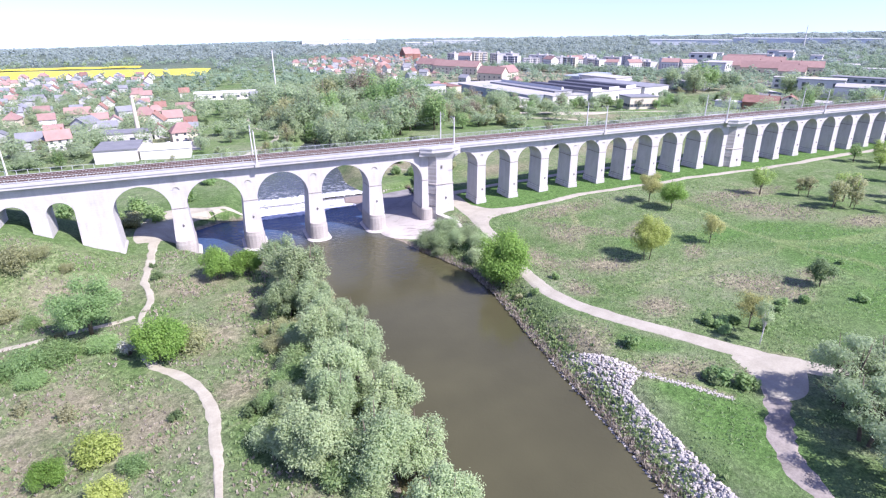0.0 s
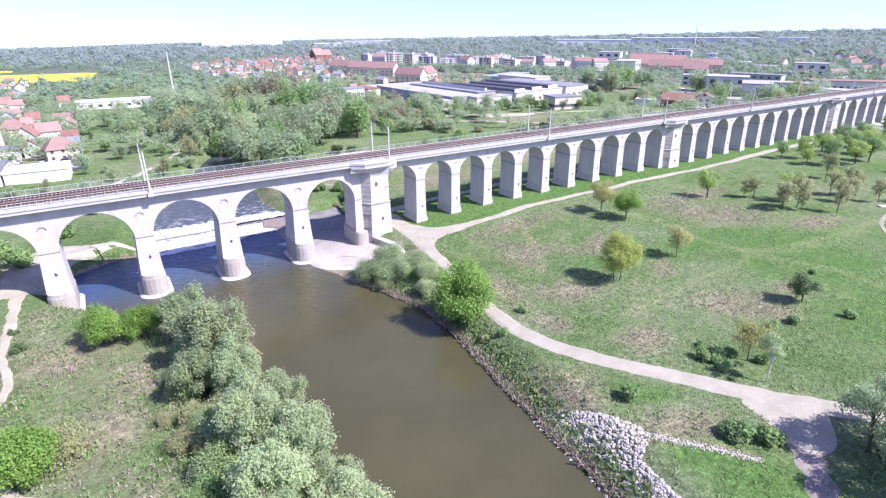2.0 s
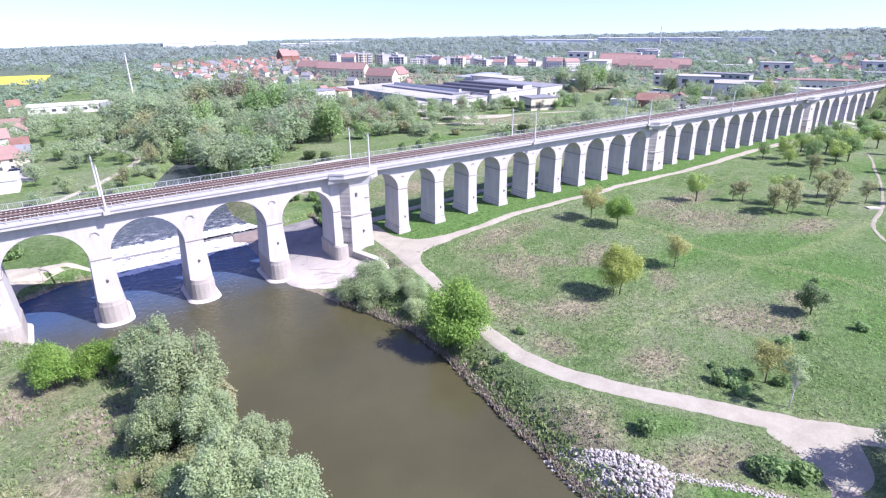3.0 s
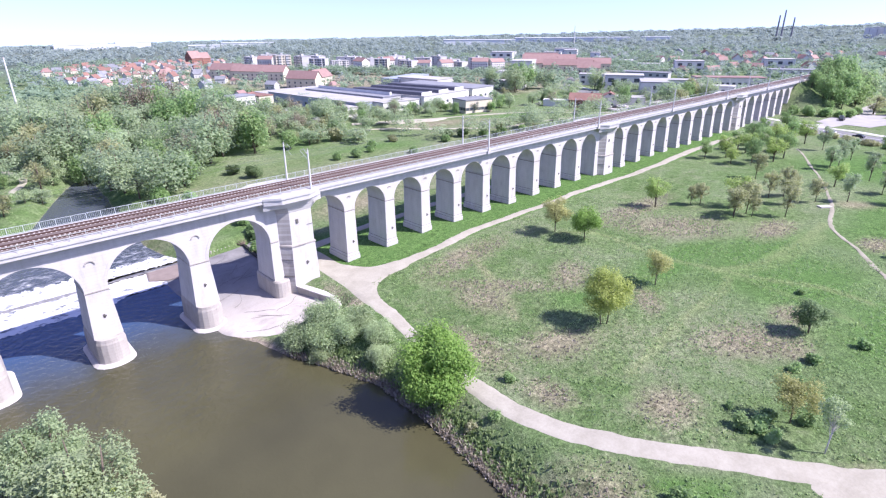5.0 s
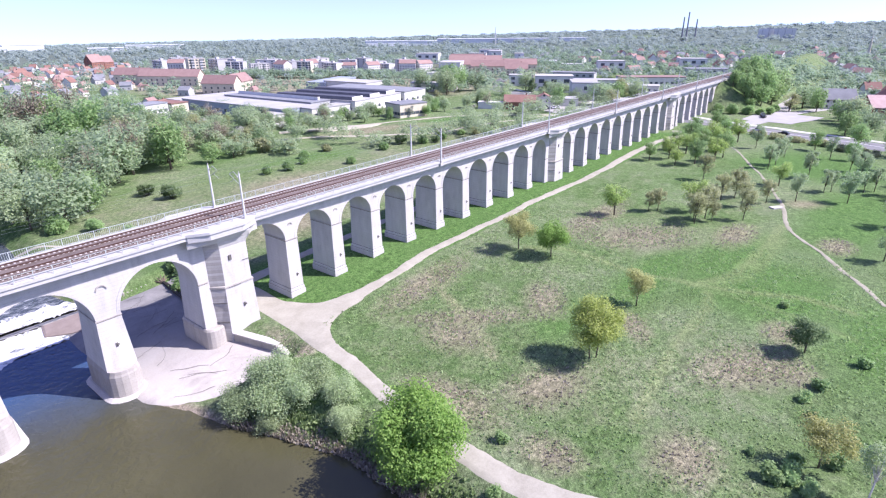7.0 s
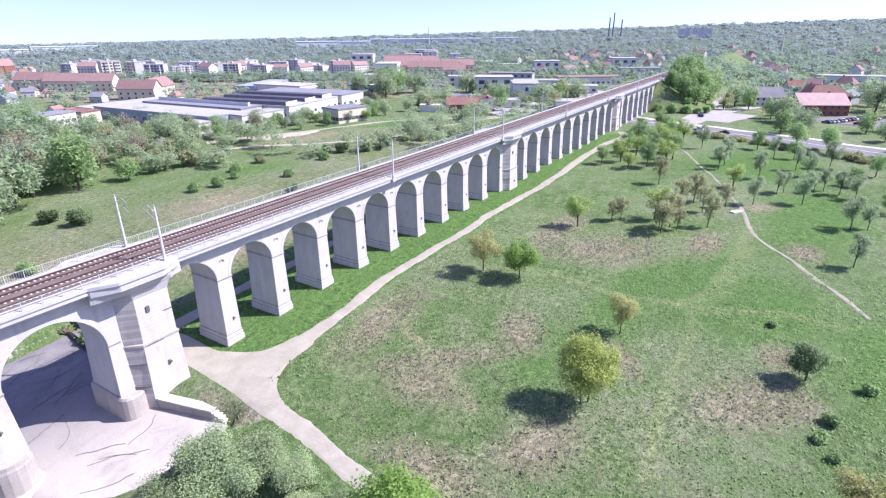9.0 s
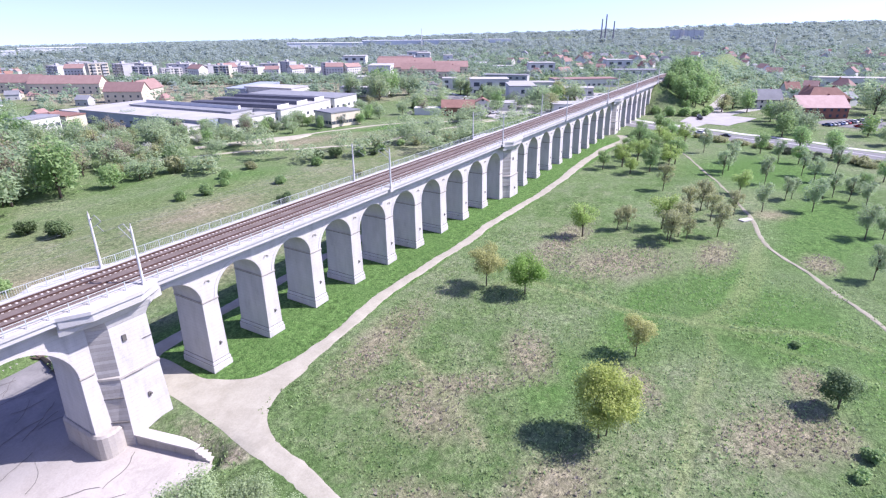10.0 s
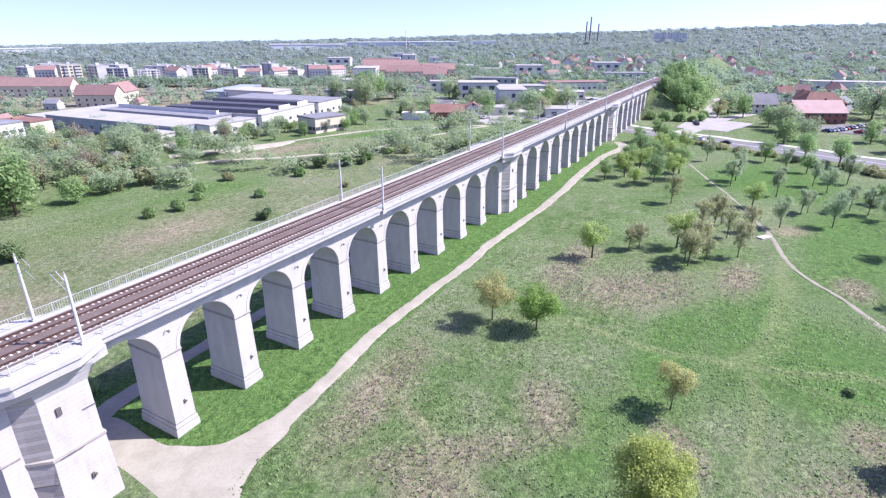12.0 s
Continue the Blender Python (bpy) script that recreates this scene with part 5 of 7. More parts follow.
# trees on the meadow, farther along the viaduct
plant(tree("meadow_tree", "yellow-green young tree standing in the meadow", "tree", 8.2, 6.2, M_L_FRESH, 3400, 0.17, 41, 22, 0.26, lump_r=0.23), [(142.7, 101.5, 1.0), (156.4, 87.1, 1.05), (213.1, 110.5, 1.1), (217, 96.5, 1.15), (224, 108, 1.1), (205, 106, 0.8), (235, 99, 1.2), (196, 74, 0.9), (249, 106, 1.2), (258, 98, 1.1)], 13)
plant(tree("meadow_tree", "fresh green young tree standing in the meadow", "tree", 8.2, 6.6, M_L_GREEN, 3400, 0.18, 42, 22, 0.22, lump_r=0.23), [(206, 115, 0.8), (210, 101, 1.0), (228, 112, 1.0), (242, 112, 1.1), (226, 96, 1.1), (262, 104, 1.0), (282, 112, 1.2), (234, 106, 1.1), (246, 60, 0.8), (215, 45, 0.8), (233, 38, 0.9), (190, 39, 0.7), (273, 118, 0.9), (277, 108, 1.0), (268, 60, 1.3), (263, 50, 1.3), (258, 72, 0.9)], 14)
plant(tree("budding_tree", "slender olive-brown budding tree in the meadow", "tree", 8.4, 4.8, M_L_OLIVE, 2600, 0.14, 43, 24, 0.16, lump_r=0.19, limb_r=0.55), [(150.6, 95.8, 0.8), (152.2, 94.0, 0.85), (146.6, 83.7, 1.15), (152.7, 82.9, 1.1), (157.1, 75.4, 1.0), (168.4, 78.1, 1.0), (175.7, 73.7, 0.9), (172.3, 83.9, 1.05), (176.3, 81.4, 1.05), (149.0, 84.6, 1.0), (151, 81.0, 0.7), (190, 93.1, 1.1), (178.5, 80.0, 0.9)], 15)
plant(tree("budding_tree", "slender grey-green budding tree in the meadow", "tree", 8.6, 5.2, M_L_FAR, 2800, 0.14, 44, 24, 0.16, lump_r=0.19, limb_r=0.55), [(181.6, 67.8, 1.05), (188.0, 56.9, 1.2), (199.0, 61.5, 0.8), (203.2, 54.3, 0.8), (203.7, 48.4, 1.0), (171.5, 47.4, 1.2), (147.1, 48.0, 1.0), (227.5, 59.2, 1.0), (211, 68.5, 1.1), (225, 79.5, 1.2), (218, 80.5, 1.1), (222, 56, 1.1), (206, 52, 1.0), (239, 79, 1.0), (244, 66, 1.1), (250, 90, 1.1), (200, 45, 1.0), (236, 50, 1.2), (197, 63, 0.9), (174, 44, 0.9)], 16)
plant(shrub("road_hedge", "dark twiggy hedge beside the main road", 2.4, 8.0, M_L_OLIVE, 2200, 0.3, 45, 12), [(283, 103, 0.9), (280, 95, 0.9), (277, 88, 1.0), (273, 80, 1.0), (270, 72, 1.0), (266, 64, 1.0), (262, 56, 1.0), (258, 47, 1.1), (254, 40, 1.1), (250, 32, 1.2), (285, 111, 0.7)], 17)

# behind the viaduct: scattered bushes and trees on rough grass
plant(shrub("round_bush", "dark rounded bush on the rough grass", 4.2, 5.6, M_L_DARK, 2400, 0.26, 51, 10), [(83.5, 205.8, 1.0), (80.3, 214.5, 0.9), (127, 179, 0.7), (186, 194, 0.7), (175, 203, 1.0), (169, 206, 0.9)], 18)
plant(shrub("field_bush", "green bush on the rough grass behind the viaduct", 3.0, 5.0, M_L_GREEN, 1700, 0.26, 52, 10), [(121, 202, 1.0), (130, 206, 0.8), (113, 203, 0.8), (139.5, 193.6, 0.9), (134.7, 213, 1.0), (57.5, 152, 1.0), (60, 160, 1.0), (61, 166, 1.0), (60, 150, 1.0), (60.5, 157, 1.2), (53, 200, 1.3), (60, 196, 1.0), (70, 172, 0.8), (64, 186, 0.9), (52, 178, 0.8), (57, 171, 0.9), (-14, 152, 1.3), (-8, 166, 1.2), (-18, 160, 1.4), (-24, 150, 1.2), (-10, 178, 1.2), (0, 184, 1.2), (-28, 158, 1.3), (-34, 150, 1.2), (6, 196, 1.0), (66, 148, 0.8), (205, 196, 0.9), (215, 188, 0.9), (228, 180, 1.0), (240, 174, 1.0), (162, 200, 1.0), (182, 197, 1.1), (193, 196, 0.9), (341, 112, 1.6), (340, 118, 1.6), (342, 106, 1.3), (341, 124, 1.5), (347, 103, 1.3), (353, 102, 1.2), (360, 102, 1.3), (368, 102, 1.2)], 19)
plant(shrub("field_bush", "olive budding bush behind the viaduct", 3.4, 5.2, M_L_OLIVE, 1700, 0.26, 53, 10), [(126, 239, 1.4), (133, 234, 1.5), (118, 244, 1.3), (140, 228, 1.1), (148, 216, 0.9), (196, 200, 1.0), (70, 160, 0.8), (76, 168, 0.9), (-20, 148, 1.2), (160, 180, 0.6), (208, 190, 1.0), (222, 184, 1.0), (232, 178, 1.1)], 20)
plant(tree("blossom_tree", "pale blossoming tree behind the viaduct", "tree", 8.5, 8.0, M_L_BLOSSOM, 4200, 0.24, 54, 26, 0.1, lump_r=0.2), [(135, 281, 1.0), (128, 262, 0.9), (139, 300, 1.1), (205, 282, 0.9), (228, 246, 0.8), (248, 262, 0.7)], 21)

# ---- town: materials ----
M_W_WHITE = rough_mat("render_white", (0.533, 0.525, 0.499), (0.671, 0.662, 0.636), 0.3, 4, 0.9, 0.0, 0.08)
M_W_CREAM = rough_mat("render_cream", (0.499, 0.447, 0.344), (0.619, 0.568, 0.456), 0.3, 4, 0.9, 0.0, 0.08)
M_W_GREY = rough_mat("render_grey", (0.344, 0.353, 0.361), (0.464, 0.473, 0.482), 0.3, 4, 0.9, 0.0, 0.08)
M_W_BRICK = rough_mat("brick_wall", (0.224, 0.103, 0.073), (0.310, 0.155, 0.112), 0.5, 5, 0.9, 0.0, 0.08)
M_R_RED = rough_mat("red_tiles", (0.225, 0.143, 0.128), (0.305, 0.205, 0.186), 0.35, 4, 0.85, 0.0, 0.15)
M_R_BROWN = rough_mat("brown_tiles", (0.172, 0.095, 0.077), (0.275, 0.159, 0.129), 0.35, 4, 0.85, 0.0, 0.15)
M_R_GREY = rough_mat("grey_roofing", (0.146, 0.155, 0.172), (0.241, 0.249, 0.267), 0.25, 4, 0.8, 0.0, 0.12)
M_R_DARK = rough_mat("dark_bitumen", (0.047, 0.052, 0.069), (0.086, 0.090, 0.112), 0.25, 4, 0.7, 0.0, 0.05)
M_R_FLAT = rough_mat("felt_roof", (0.292, 0.292, 0.288), (0.404, 0.400, 0.391), 0.12, 3, 0.9, 0.0, 0.08)
M_GLASS = rough_mat("window_glass", (0.05, 0.06, 0.075), (0.09, 0.105, 0.125), 0.5, 4, 0.15, 0.0)
M_HALL_BLUE = rough_mat("blue_grey_cladding", (0.232, 0.275, 0.344), (0.327, 0.370, 0.439), 0.3, 4, 0.7, 0.0)
M_ASPHALT = rough_mat("asphalt", (0.138, 0.138, 0.142), (0.206, 0.206, 0.206), 0.2, 3, 0.9, 0.0)
M_PAVE = rough_mat("pale_paving", (0.27, 0.262, 0.25), (0.38, 0.37, 0.355), 0.2, 3, 0.9, 0.0)
M_KERB = rough_mat("kerb_concrete", (0.447, 0.439, 0.421), (0.568, 0.559, 0.542), 0.5, 3, 0.9, 0.0)
M_RAPE = rough_mat("rapeseed", (0.516, 0.447, 0.043), (0.671, 0.602, 0.086), 0.05, 1, 0.95, 0.0)
M_WHITE_HALL = rough_mat("white_sheeting", (0.568, 0.585, 0.602), (0.688, 0.705, 0.714), 0.02, 1, 0.6, 0.0)


def win_mesh(w, h):
    b = Build()
    b.box(-w / 2, -0.06, 0, w / 2, 0.05, h)
    return b.mesh("window", M_GLASS)


W_SMALL, W_WIDE = win_mesh(1.2, 1.35), win_mesh(2.2, 1.5)


def add_windows(t, facades, floors, z0, step, pitch, me):
    """facades: (x0, y0, x1, y1) lines walked with the outside to the right."""
    for x0, y0, x1, y1 in facades:
        l = math.hypot(x1 - x0, y1 - y0)
        n = max(1, int(l / pitch))
        a = math.degrees(math.atan2(y1 - y0, x1 - x0))
        for f in range(floors):
            for k in range(n):
                u = (k + 0.5) / n
                o = part("window", me, M_GLASS, t)
                o.matrix_basis = pose(x0 + (x1 - x0) * u, y0 + (y1 - y0) * u, z0 + f * step, 0, 0, a)


def gable_house(w, d, h, rh, wall, roof, label, floors=2, hip=False, pitch=3.2, group="town houses", chimney=True, name="house", sides=True):
    """Ridge along x; w by d in plan, eaves at h, ridge rh above."""
    t = thing(name, label, "house", group)
    b = Build()
    b.box(-w / 2, -d / 2, -2, w / 2, d / 2, h)
    if not hip:
        for s in (-1, 1):
            x = s * (w / 2 - 0.15)
            b.loft([[(x - 0.15, -d / 2, h), (x + 0.15, -d / 2, h), (x + 0.15, d / 2, h), (x - 0.15, d / 2, h)], [(x - 0.15, -0.05, h + rh), (x + 0.15, -0.05, h + rh), (x + 0.15, 0.05, h + rh), (x - 0.15, 0.05, h + rh)]])
    part("wall", b, wall, t)
    r = Build()
    o, th = 0.5, 0.22
    k = rh / (d / 2)
    i = d * 0.42 if hip else 0
    e, z0 = d / 2 + o, h - o * k
    for dz, flip in ((th, False),):
        r.v += [(-w / 2 - o, -e, z0 + dz), (w / 2 + o, -e, z0 + dz), (w / 2 + o, e, z0 + dz), (-w / 2 - o, e, z0 + dz), (-w / 2 - o + i + (o if hip else 0), 0, h + rh + dz), (w / 2 + o - i - (o if hip else 0), 0, h + rh + dz)]
        r.v += [(x, y, z - th) for x, y, z in r.v[:6]]
        r.f += [(0, 1, 5, 4), (2, 3, 4, 5), (7, 6, 10, 11), (9, 8, 11, 10), (0, 6, 7, 1), (2, 8, 9, 3)]
        if hip:
            r.f += [(1, 2, 5), (3, 0, 4), (8, 7, 11), (6, 9, 10), (1, 7, 8, 2), (3, 9, 6, 0)]
        else:
            r.f += [(1, 7, 11, 5), (5, 11, 8, 2), (3, 9, 10, 4), (4, 10, 6, 0)]
    part("roof", r, roof, t)
    if chimney:
        c = Build()
        c.box(w * 0.18, -0.1, h + rh * 0.5, w * 0.18 + 0.7, 0.6, h + rh + 1.0)
        part("chimney", c, M_W_BRICK, t)
    add_windows(t, [(-w / 2, -d / 2, w / 2, -d / 2)], floors, 0.9, 2.8, pitch, W_SMALL)
    if sides:
        add_windows(t, [(-w / 2, d / 2, -w / 2, -d / 2)], floors, 0.9, 2.8, pitch, W_SMALL)
    if not hip and sides:
        add_windows(t, [(-w / 2 - 0.02, 1.5, -w / 2 - 0.02, -1.5)], 1, h + 0.4, 2.8, 2.6, W_SMALL)
    return t


def flat_block(w, d, floors, wall, label, roof=M_R_FLAT, pitch=3.6, name="apartment_block", category="apartment block", group="apartment blocks", balcony=True, me=None, pent=True):
    t = thing(name, label, category, group)
    h = floors * 2.85 + 0.6
    b = Build()
    b.box(-w / 2, -d / 2, -3, w / 2, d / 2, h)
    part("wall", b, wall, t)
    r = Build()
    r.loft([[(-w / 2 - e, -d / 2 - e, z), (w / 2 + e, -d / 2 - e, z), (w / 2 + e, d / 2 + e, z), (-w / 2 - e, d / 2 + e, z)] for e, z in ((0.2, h), (0.2, h + 0.35))])
    part("roof", r, roof, t)
    if pent:
        p = Build()
        p.box(-w * 0.1, -1.6, h + 0.35, w * 0.06, 1.6, h + 2.4)
        part("stair_head", p, M_W_GREY, t)
    add_windows(t, [(-w / 2, -d / 2, w / 2, -d / 2)], floors, 1.0, 2.85, pitch, me or W_WIDE)
    add_windows(t, [(-w / 2, d / 2, -w / 2, -d / 2)], floors, 1.0, 2.85, pitch * 1.3, me or W_SMALL)
    if balcony:
        for k in range(max(1, int(w / 9))):
            x = -w / 2 + w * (k + 0.5) / max(1, int(w / 9))
            q = Build()
            q.box(x - 1.5, -d / 2 - 1.1, 2.6, x + 1.5, -d / 2 - 0.003, h - 0.4)
            part("balcony_bay", q, M_W_GREY if wall is not M_W_GREY else M_W_WHITE, t)
            for f in range(1, floors):
                g = Build()
                g.box(x - 1.35, -d / 2 - 1.13, f * 2.85 + 1.2, x + 1.35, -d / 2 - 1.09, f * 2.85 + 2.5)
                part("balcony_opening", g, M_GLASS, t)
    return t


def spot(x, y, rot=0.0, s=1.0, dz=0.0):
    return pose(x, y, float(hgt(x, y)) + dz, 0, 0, rot) @ Matrix.Diagonal((s, s, s, 1))


HOUSES = [gable_house(10, 9, 5.6, 3.6, M_W_WHITE, M_R_RED, "white rendered house with a red tiled gable roof"),
          gable_house(12, 9, 5.4, 4.0, M_W_CREAM, M_R_RED, "cream rendered house with a red tiled hip roof", hip=True),
          gable_house(9, 9, 5.6, 4.2, M_W_WHITE, M_R_BROWN, "white house with a steep brown tiled roof"),
          gable_house(11, 10, 5.2, 3.2, M_W_GREY, M_R_GREY, "grey rendered house with a slate-grey roof"),
          gable_house(14, 9, 3.4, 3.8, M_W_WHITE, M_R_RED, "low white house with a long red roof", floors=1)]
FAR_HOUSES = [gable_house(10, 9, 5.6, 3.6, M_W_WHITE, M_R_RED, "white rendered house with a red tiled gable roof", sides=False, pitch=5, floors=1, chimney=False),
              gable_house(12, 9, 5.4, 4.0, M_W_CREAM, M_R_RED, "cream rendered house with a red tiled hip roof", hip=True, sides=False, pitch=6, floors=1),
              gable_house(9, 9, 5.6, 4.2, M_W_WHITE, M_R_BROWN, "white house with a steep brown tiled roof", sides=False, pitch=4.5, floors=1),
              gable_house(11, 10, 5.2, 3.2, M_W_GREY, M_R_GREY, "grey rendered house with a slate-grey roof", sides=False, pitch=5, floors=1, chimney=False),
              gable_house(14, 9, 3.4, 3.8, M_W_WHITE, M_R_RED, "low white house with a long red roof", floors=1, sides=False, pitch=5, chimney=False)]
used, far_used = [False] * len(HOUSES), [False] * len(FAR_HOUSES)
taken = []


def put(proto_list, flags, k, m):
    if flags[k]:
        return copy_thing(proto_list[k], m)
    proto_list[k].matrix_basis = m
    flags[k] = True
    return proto_list[k]


def house_at(k, x, y, rot, s=1.0):
    taken.append((x, y, 8 * s))
    if math.hypot(x - 20, y) < 300:
        put(HOUSES, used, k, spot(x, y, rot, s))
    else:
        put(FAR_HOUSES, far_used, k, spot(x, y, rot, s))


def clear(x, y, r):
    return all((x - a) ** 2 + (y - b) ** 2 > (r + c) ** 2 for a, b, c in taken)


# ---- works, halls and large buildings ----


def hall(x, y, rot, w, d, h, wall, roof, label, name="hall", monitors=0, pitch=6.0, windows=True, band=None, mon_mat=None, mon_at=None, ends=False):
    """A flat-roofed hall; w along its own x, the nearer long side faces its own -y."""
    t = thing(name, label, "industrial hall", m=spot(x, y, rot))
    taken.append((x, y, max(w, d) * 0.5))
    b = Build()
    b.box(-w / 2, -d / 2, -3, w / 2, d / 2, h)
    part("wall", b, wall, t)
    r = Build()
    r.loft([[(-w / 2 - e, -d / 2 - e, z), (w / 2 + e, -d / 2 - e, z), (w / 2 + e, d / 2 + e, z), (-w / 2 - e, d / 2 + e, z)] for e, z in ((0.25, h), (0.25, h + 0.5))])
    part("roof", r, roof, t)
    for yy, wd in mon_at or [(-d / 2 + d * (k + 0.5) / monitors, d / monitors * 0.28) for k in range(monitors)]:
        q = Build()
        q.loft([[(-w * 0.46, yy - wd, h + 0.5), (w * 0.46, yy - wd, h + 0.5), (w * 0.46, yy + wd, h + 0.5), (-w * 0.46, yy + wd, h + 0.5)], [(-w * 0.46, yy - wd * 0.8, h + 2.0), (w * 0.46, yy - wd * 0.8, h + 2.0), (w * 0.46, yy + wd * 0.8, h + 2.2), (-w * 0.46, yy + wd * 0.8, h + 2.2)]])
        mon = part("roof_monitor", q, mon_mat or M_R_DARK, t)
        g = Build()
        g.box(-w * 0.46 - 0.15, yy - wd * 0.95, h + 0.55, -w * 0.46 - 0.004, yy + wd * 0.95, h + 2.25)
        part("gable", g, M_W_WHITE, mon)
    if windows:
        add_windows(t, [(-w / 2, -d / 2, w / 2, -d / 2)], max(1, int(h / 3.4)), 1.3, 3.2, pitch, W_WIDE)
    if ends:
        add_windows(t, [(-w / 2, d / 2, -w / 2, -d / 2), (w / 2, d / 2, -w / 2, d / 2)], max(1, int(h / 3.4)), 1.3, 3.2, pitch, W_WIDE)
    if band is not None:
        q = Build()
        q.box(-w / 2 - 0.04, -d / 2 - 0.04, h - 1.1, w / 2 + 0.04, -d / 2 + 0.5, h + 0.1)
        part("parapet", q, band, t)
    return t


hall(187, 329, 95, 84, 20, 5.5, M_HALL_BLUE, M_R_FLAT, "long low works hall with a pale felt roof and blue-grey wall", windows=False, ends=True, pitch=7)
hall(206, 326, 96, 70, 17, 6.2, M_W_GREY, M_R_GREY, "works hall with a grey flat roof", windows=False, mon_at=[(0, 0.8)], mon_mat=M_W_WHITE)
hall(196, 382, 4, 46, 15, 4.2, M_W_WHITE, M_R_FLAT, "low white works building with a flat roof", pitch=4)
hall(236, 309, 101, 58, 46, 6.2, M_W_WHITE, M_R_FLAT, "white works hall with dark ridged roof lights", windows=False, ends=True, pitch=6, mon_at=[(17.5, 5.0), (1.0, 5.0), (-15.5, 5.0)])
hall(273, 316, 99, 62, 24, 6.6, M_W_WHITE, M_R_GREY, "works hall with a dark grey flat roof and white walls", windows=False, ends=True, pitch=5)
hall(303, 368, 97, 40, 20, 6.0, M_W_WHITE, M_R_FLAT, "pale works hall behind dark roofs", pitch=6)
hall(177, 290, 95, 12, 10, 4.0, M_W_WHITE, M_R_FLAT, "small white extension of the works", windows=False, ends=True, pitch=4)
hall(205, 283, 0, 26, 9, 5.0, M_W_WHITE, M_R_FLAT, "small white extension of the works", pitch=5)
hall(231.5, 251, -12, 17, 13, 6.4, M_W_CREAM, M_R_GREY, "two-storey cream office building with a grey flat roof", name="office_building", pitch=2.4, ends=True)
hall(310, 400, 20, 50, 16, 5, M_HALL_BLUE, M_HALL_BLUE, "pale blue roofed shed", pitch=6)
hall(411, 196, -73, 30, 13, 4.5, M_W_WHITE, M_R_FLAT, "white flat-roofed shop hall", pitch=4)
hall(432, 240, -60, 46, 14, 4.5, M_W_WHITE, M_R_FLAT, "white flat-roofed shop hall", pitch=4)
hall(468, 206, -52, 50, 16, 6, M_W_WHITE, M_R_RED, "long shop hall with a red roof edge", pitch=4)
hall(462, 270, -75, 38, 14, 7, M_W_GREY, M_R_GREY, "grey flat-roofed store hall", pitch=5)
hall(572, 190, -60, 40, 16, 7, M_W_WHITE, M_R_GREY, "long white store hall", pitch=6)
hall(576, 18, -75, 70, 14, 6, M_W_WHITE, M_R_FLAT, "long low white store hall", pitch=6)
hall(-30, 236, -3, 14, 18, 4.3, M_W_WHITE, M_R_GREY, "white warehouse with a shallow grey roof", name="warehouse", windows=False, band=M_W_WHITE)
hall(-14, 233, -3, 17, 11, 3.6, M_W_WHITE, M_W_WHITE, "low white flat-roofed warehouse", name="warehouse", windows=False)
hall(18, 414, -3, 40, 14, 4, M_W_WHITE, M_W_WHITE, "long white hall among trees", pitch=5)
hall(-30, 268, 0, 18, 10, 4.5, M_W_WHITE, M_R_GREY, "white workshop with a grey roof", pitch=4)
hall(140, 340, 15, 16, 10, 8.5, M_W_WHITE, M_R_GREY, "white two-storey building with brown end wall", pitch=3)
hall(160, 360, 100, 20, 10, 6.0, M_W_CREAM, M_R_BROWN, "cream building behind the works", pitch=3)

# large red-roofed building beside the road
t = gable_house(24, 15, 5.6, 5.0, M_W_BRICK, rough_mat("pink_tiles", (0.36, 0.25, 0.235), (0.47, 0.35, 0.33), 0.35, 4, 0.85, 0.0), "large brick building with a pinkish red roof", name="brick_building", group="", chimney=True)
t.matrix_basis = spot(374, 53, -62)
taken.append((374, 53, 14))
t = gable_house(22, 12, 7.5, 5.0, M_W_BRICK, M_R_BROWN, "brick building with a hipped brown roof", name="brick_building", group="", hip=True)
t.matrix_basis = spot(398, 50, -62)
taken.append((398, 50, 12))
t = gable_house(16, 11, 5.5, 5.0, M_W_WHITE, M_R_GREY, "white and blue house with a grey roof", name="house", group="")
t.matrix_basis = spot(397, 78, -62)
taken.append((397, 78, 10))
t = gable_house(17, 10, 4.2, 3.2, M_W_BRICK, M_R_BROWN, "brown workshop with a brown roof", name="workshop", group="", floors=1)
t.matrix_basis = spot(289, 217, -60)
taken.append((289, 217, 9))
t = gable_house(8, 7, 6.2, 1.6, M_W_WHITE, M_R_BROWN, "white two-storey gabled house", name="house", group="")
t.matrix_basis = spot(300, 208, 30)
taken.append((300, 208, 6))
t = gable_house(10, 9, 4.0, 6.0, rough_mat("lime_render", (0.50, 0.60, 0.12), (0.64, 0.74, 0.20), 0.3, 4, 0.9, 0.0), M_R_BROWN, "lime green house with a steep brown roof", name="house", group="")
t.matrix_basis = spot(367, 188, 35)
taken.append((367, 188, 7))
hall(281, 231, -62, 14, 6, 3.2, M_W_WHITE, M_W_WHITE, "white garage row with a flat roof", name="garage_row", windows=False)

# long red-roofed terraces
for x, y, rot, l in ((240, 514, -60, 52), (231, 425, -60, 24), (246, 428, 30, 22), (487, 365, -55, 46), (520, 372, -55, 60), (560, 440, -55, 60), (500, 395, -55, 40), (585, 470, -60, 40), (226, 548, -60, 30), (470, 330, -60, 20)):
    t = gable_house(l, 11, 7.5, 5.0, M_W_CREAM, M_R_RED, "long terrace with a steep red tiled roof", name="terrace_house", group="terraces", pitch=4.5)
    t.matrix_basis = spot(x, y, rot)
    taken.append((x, y, l * 0.5))

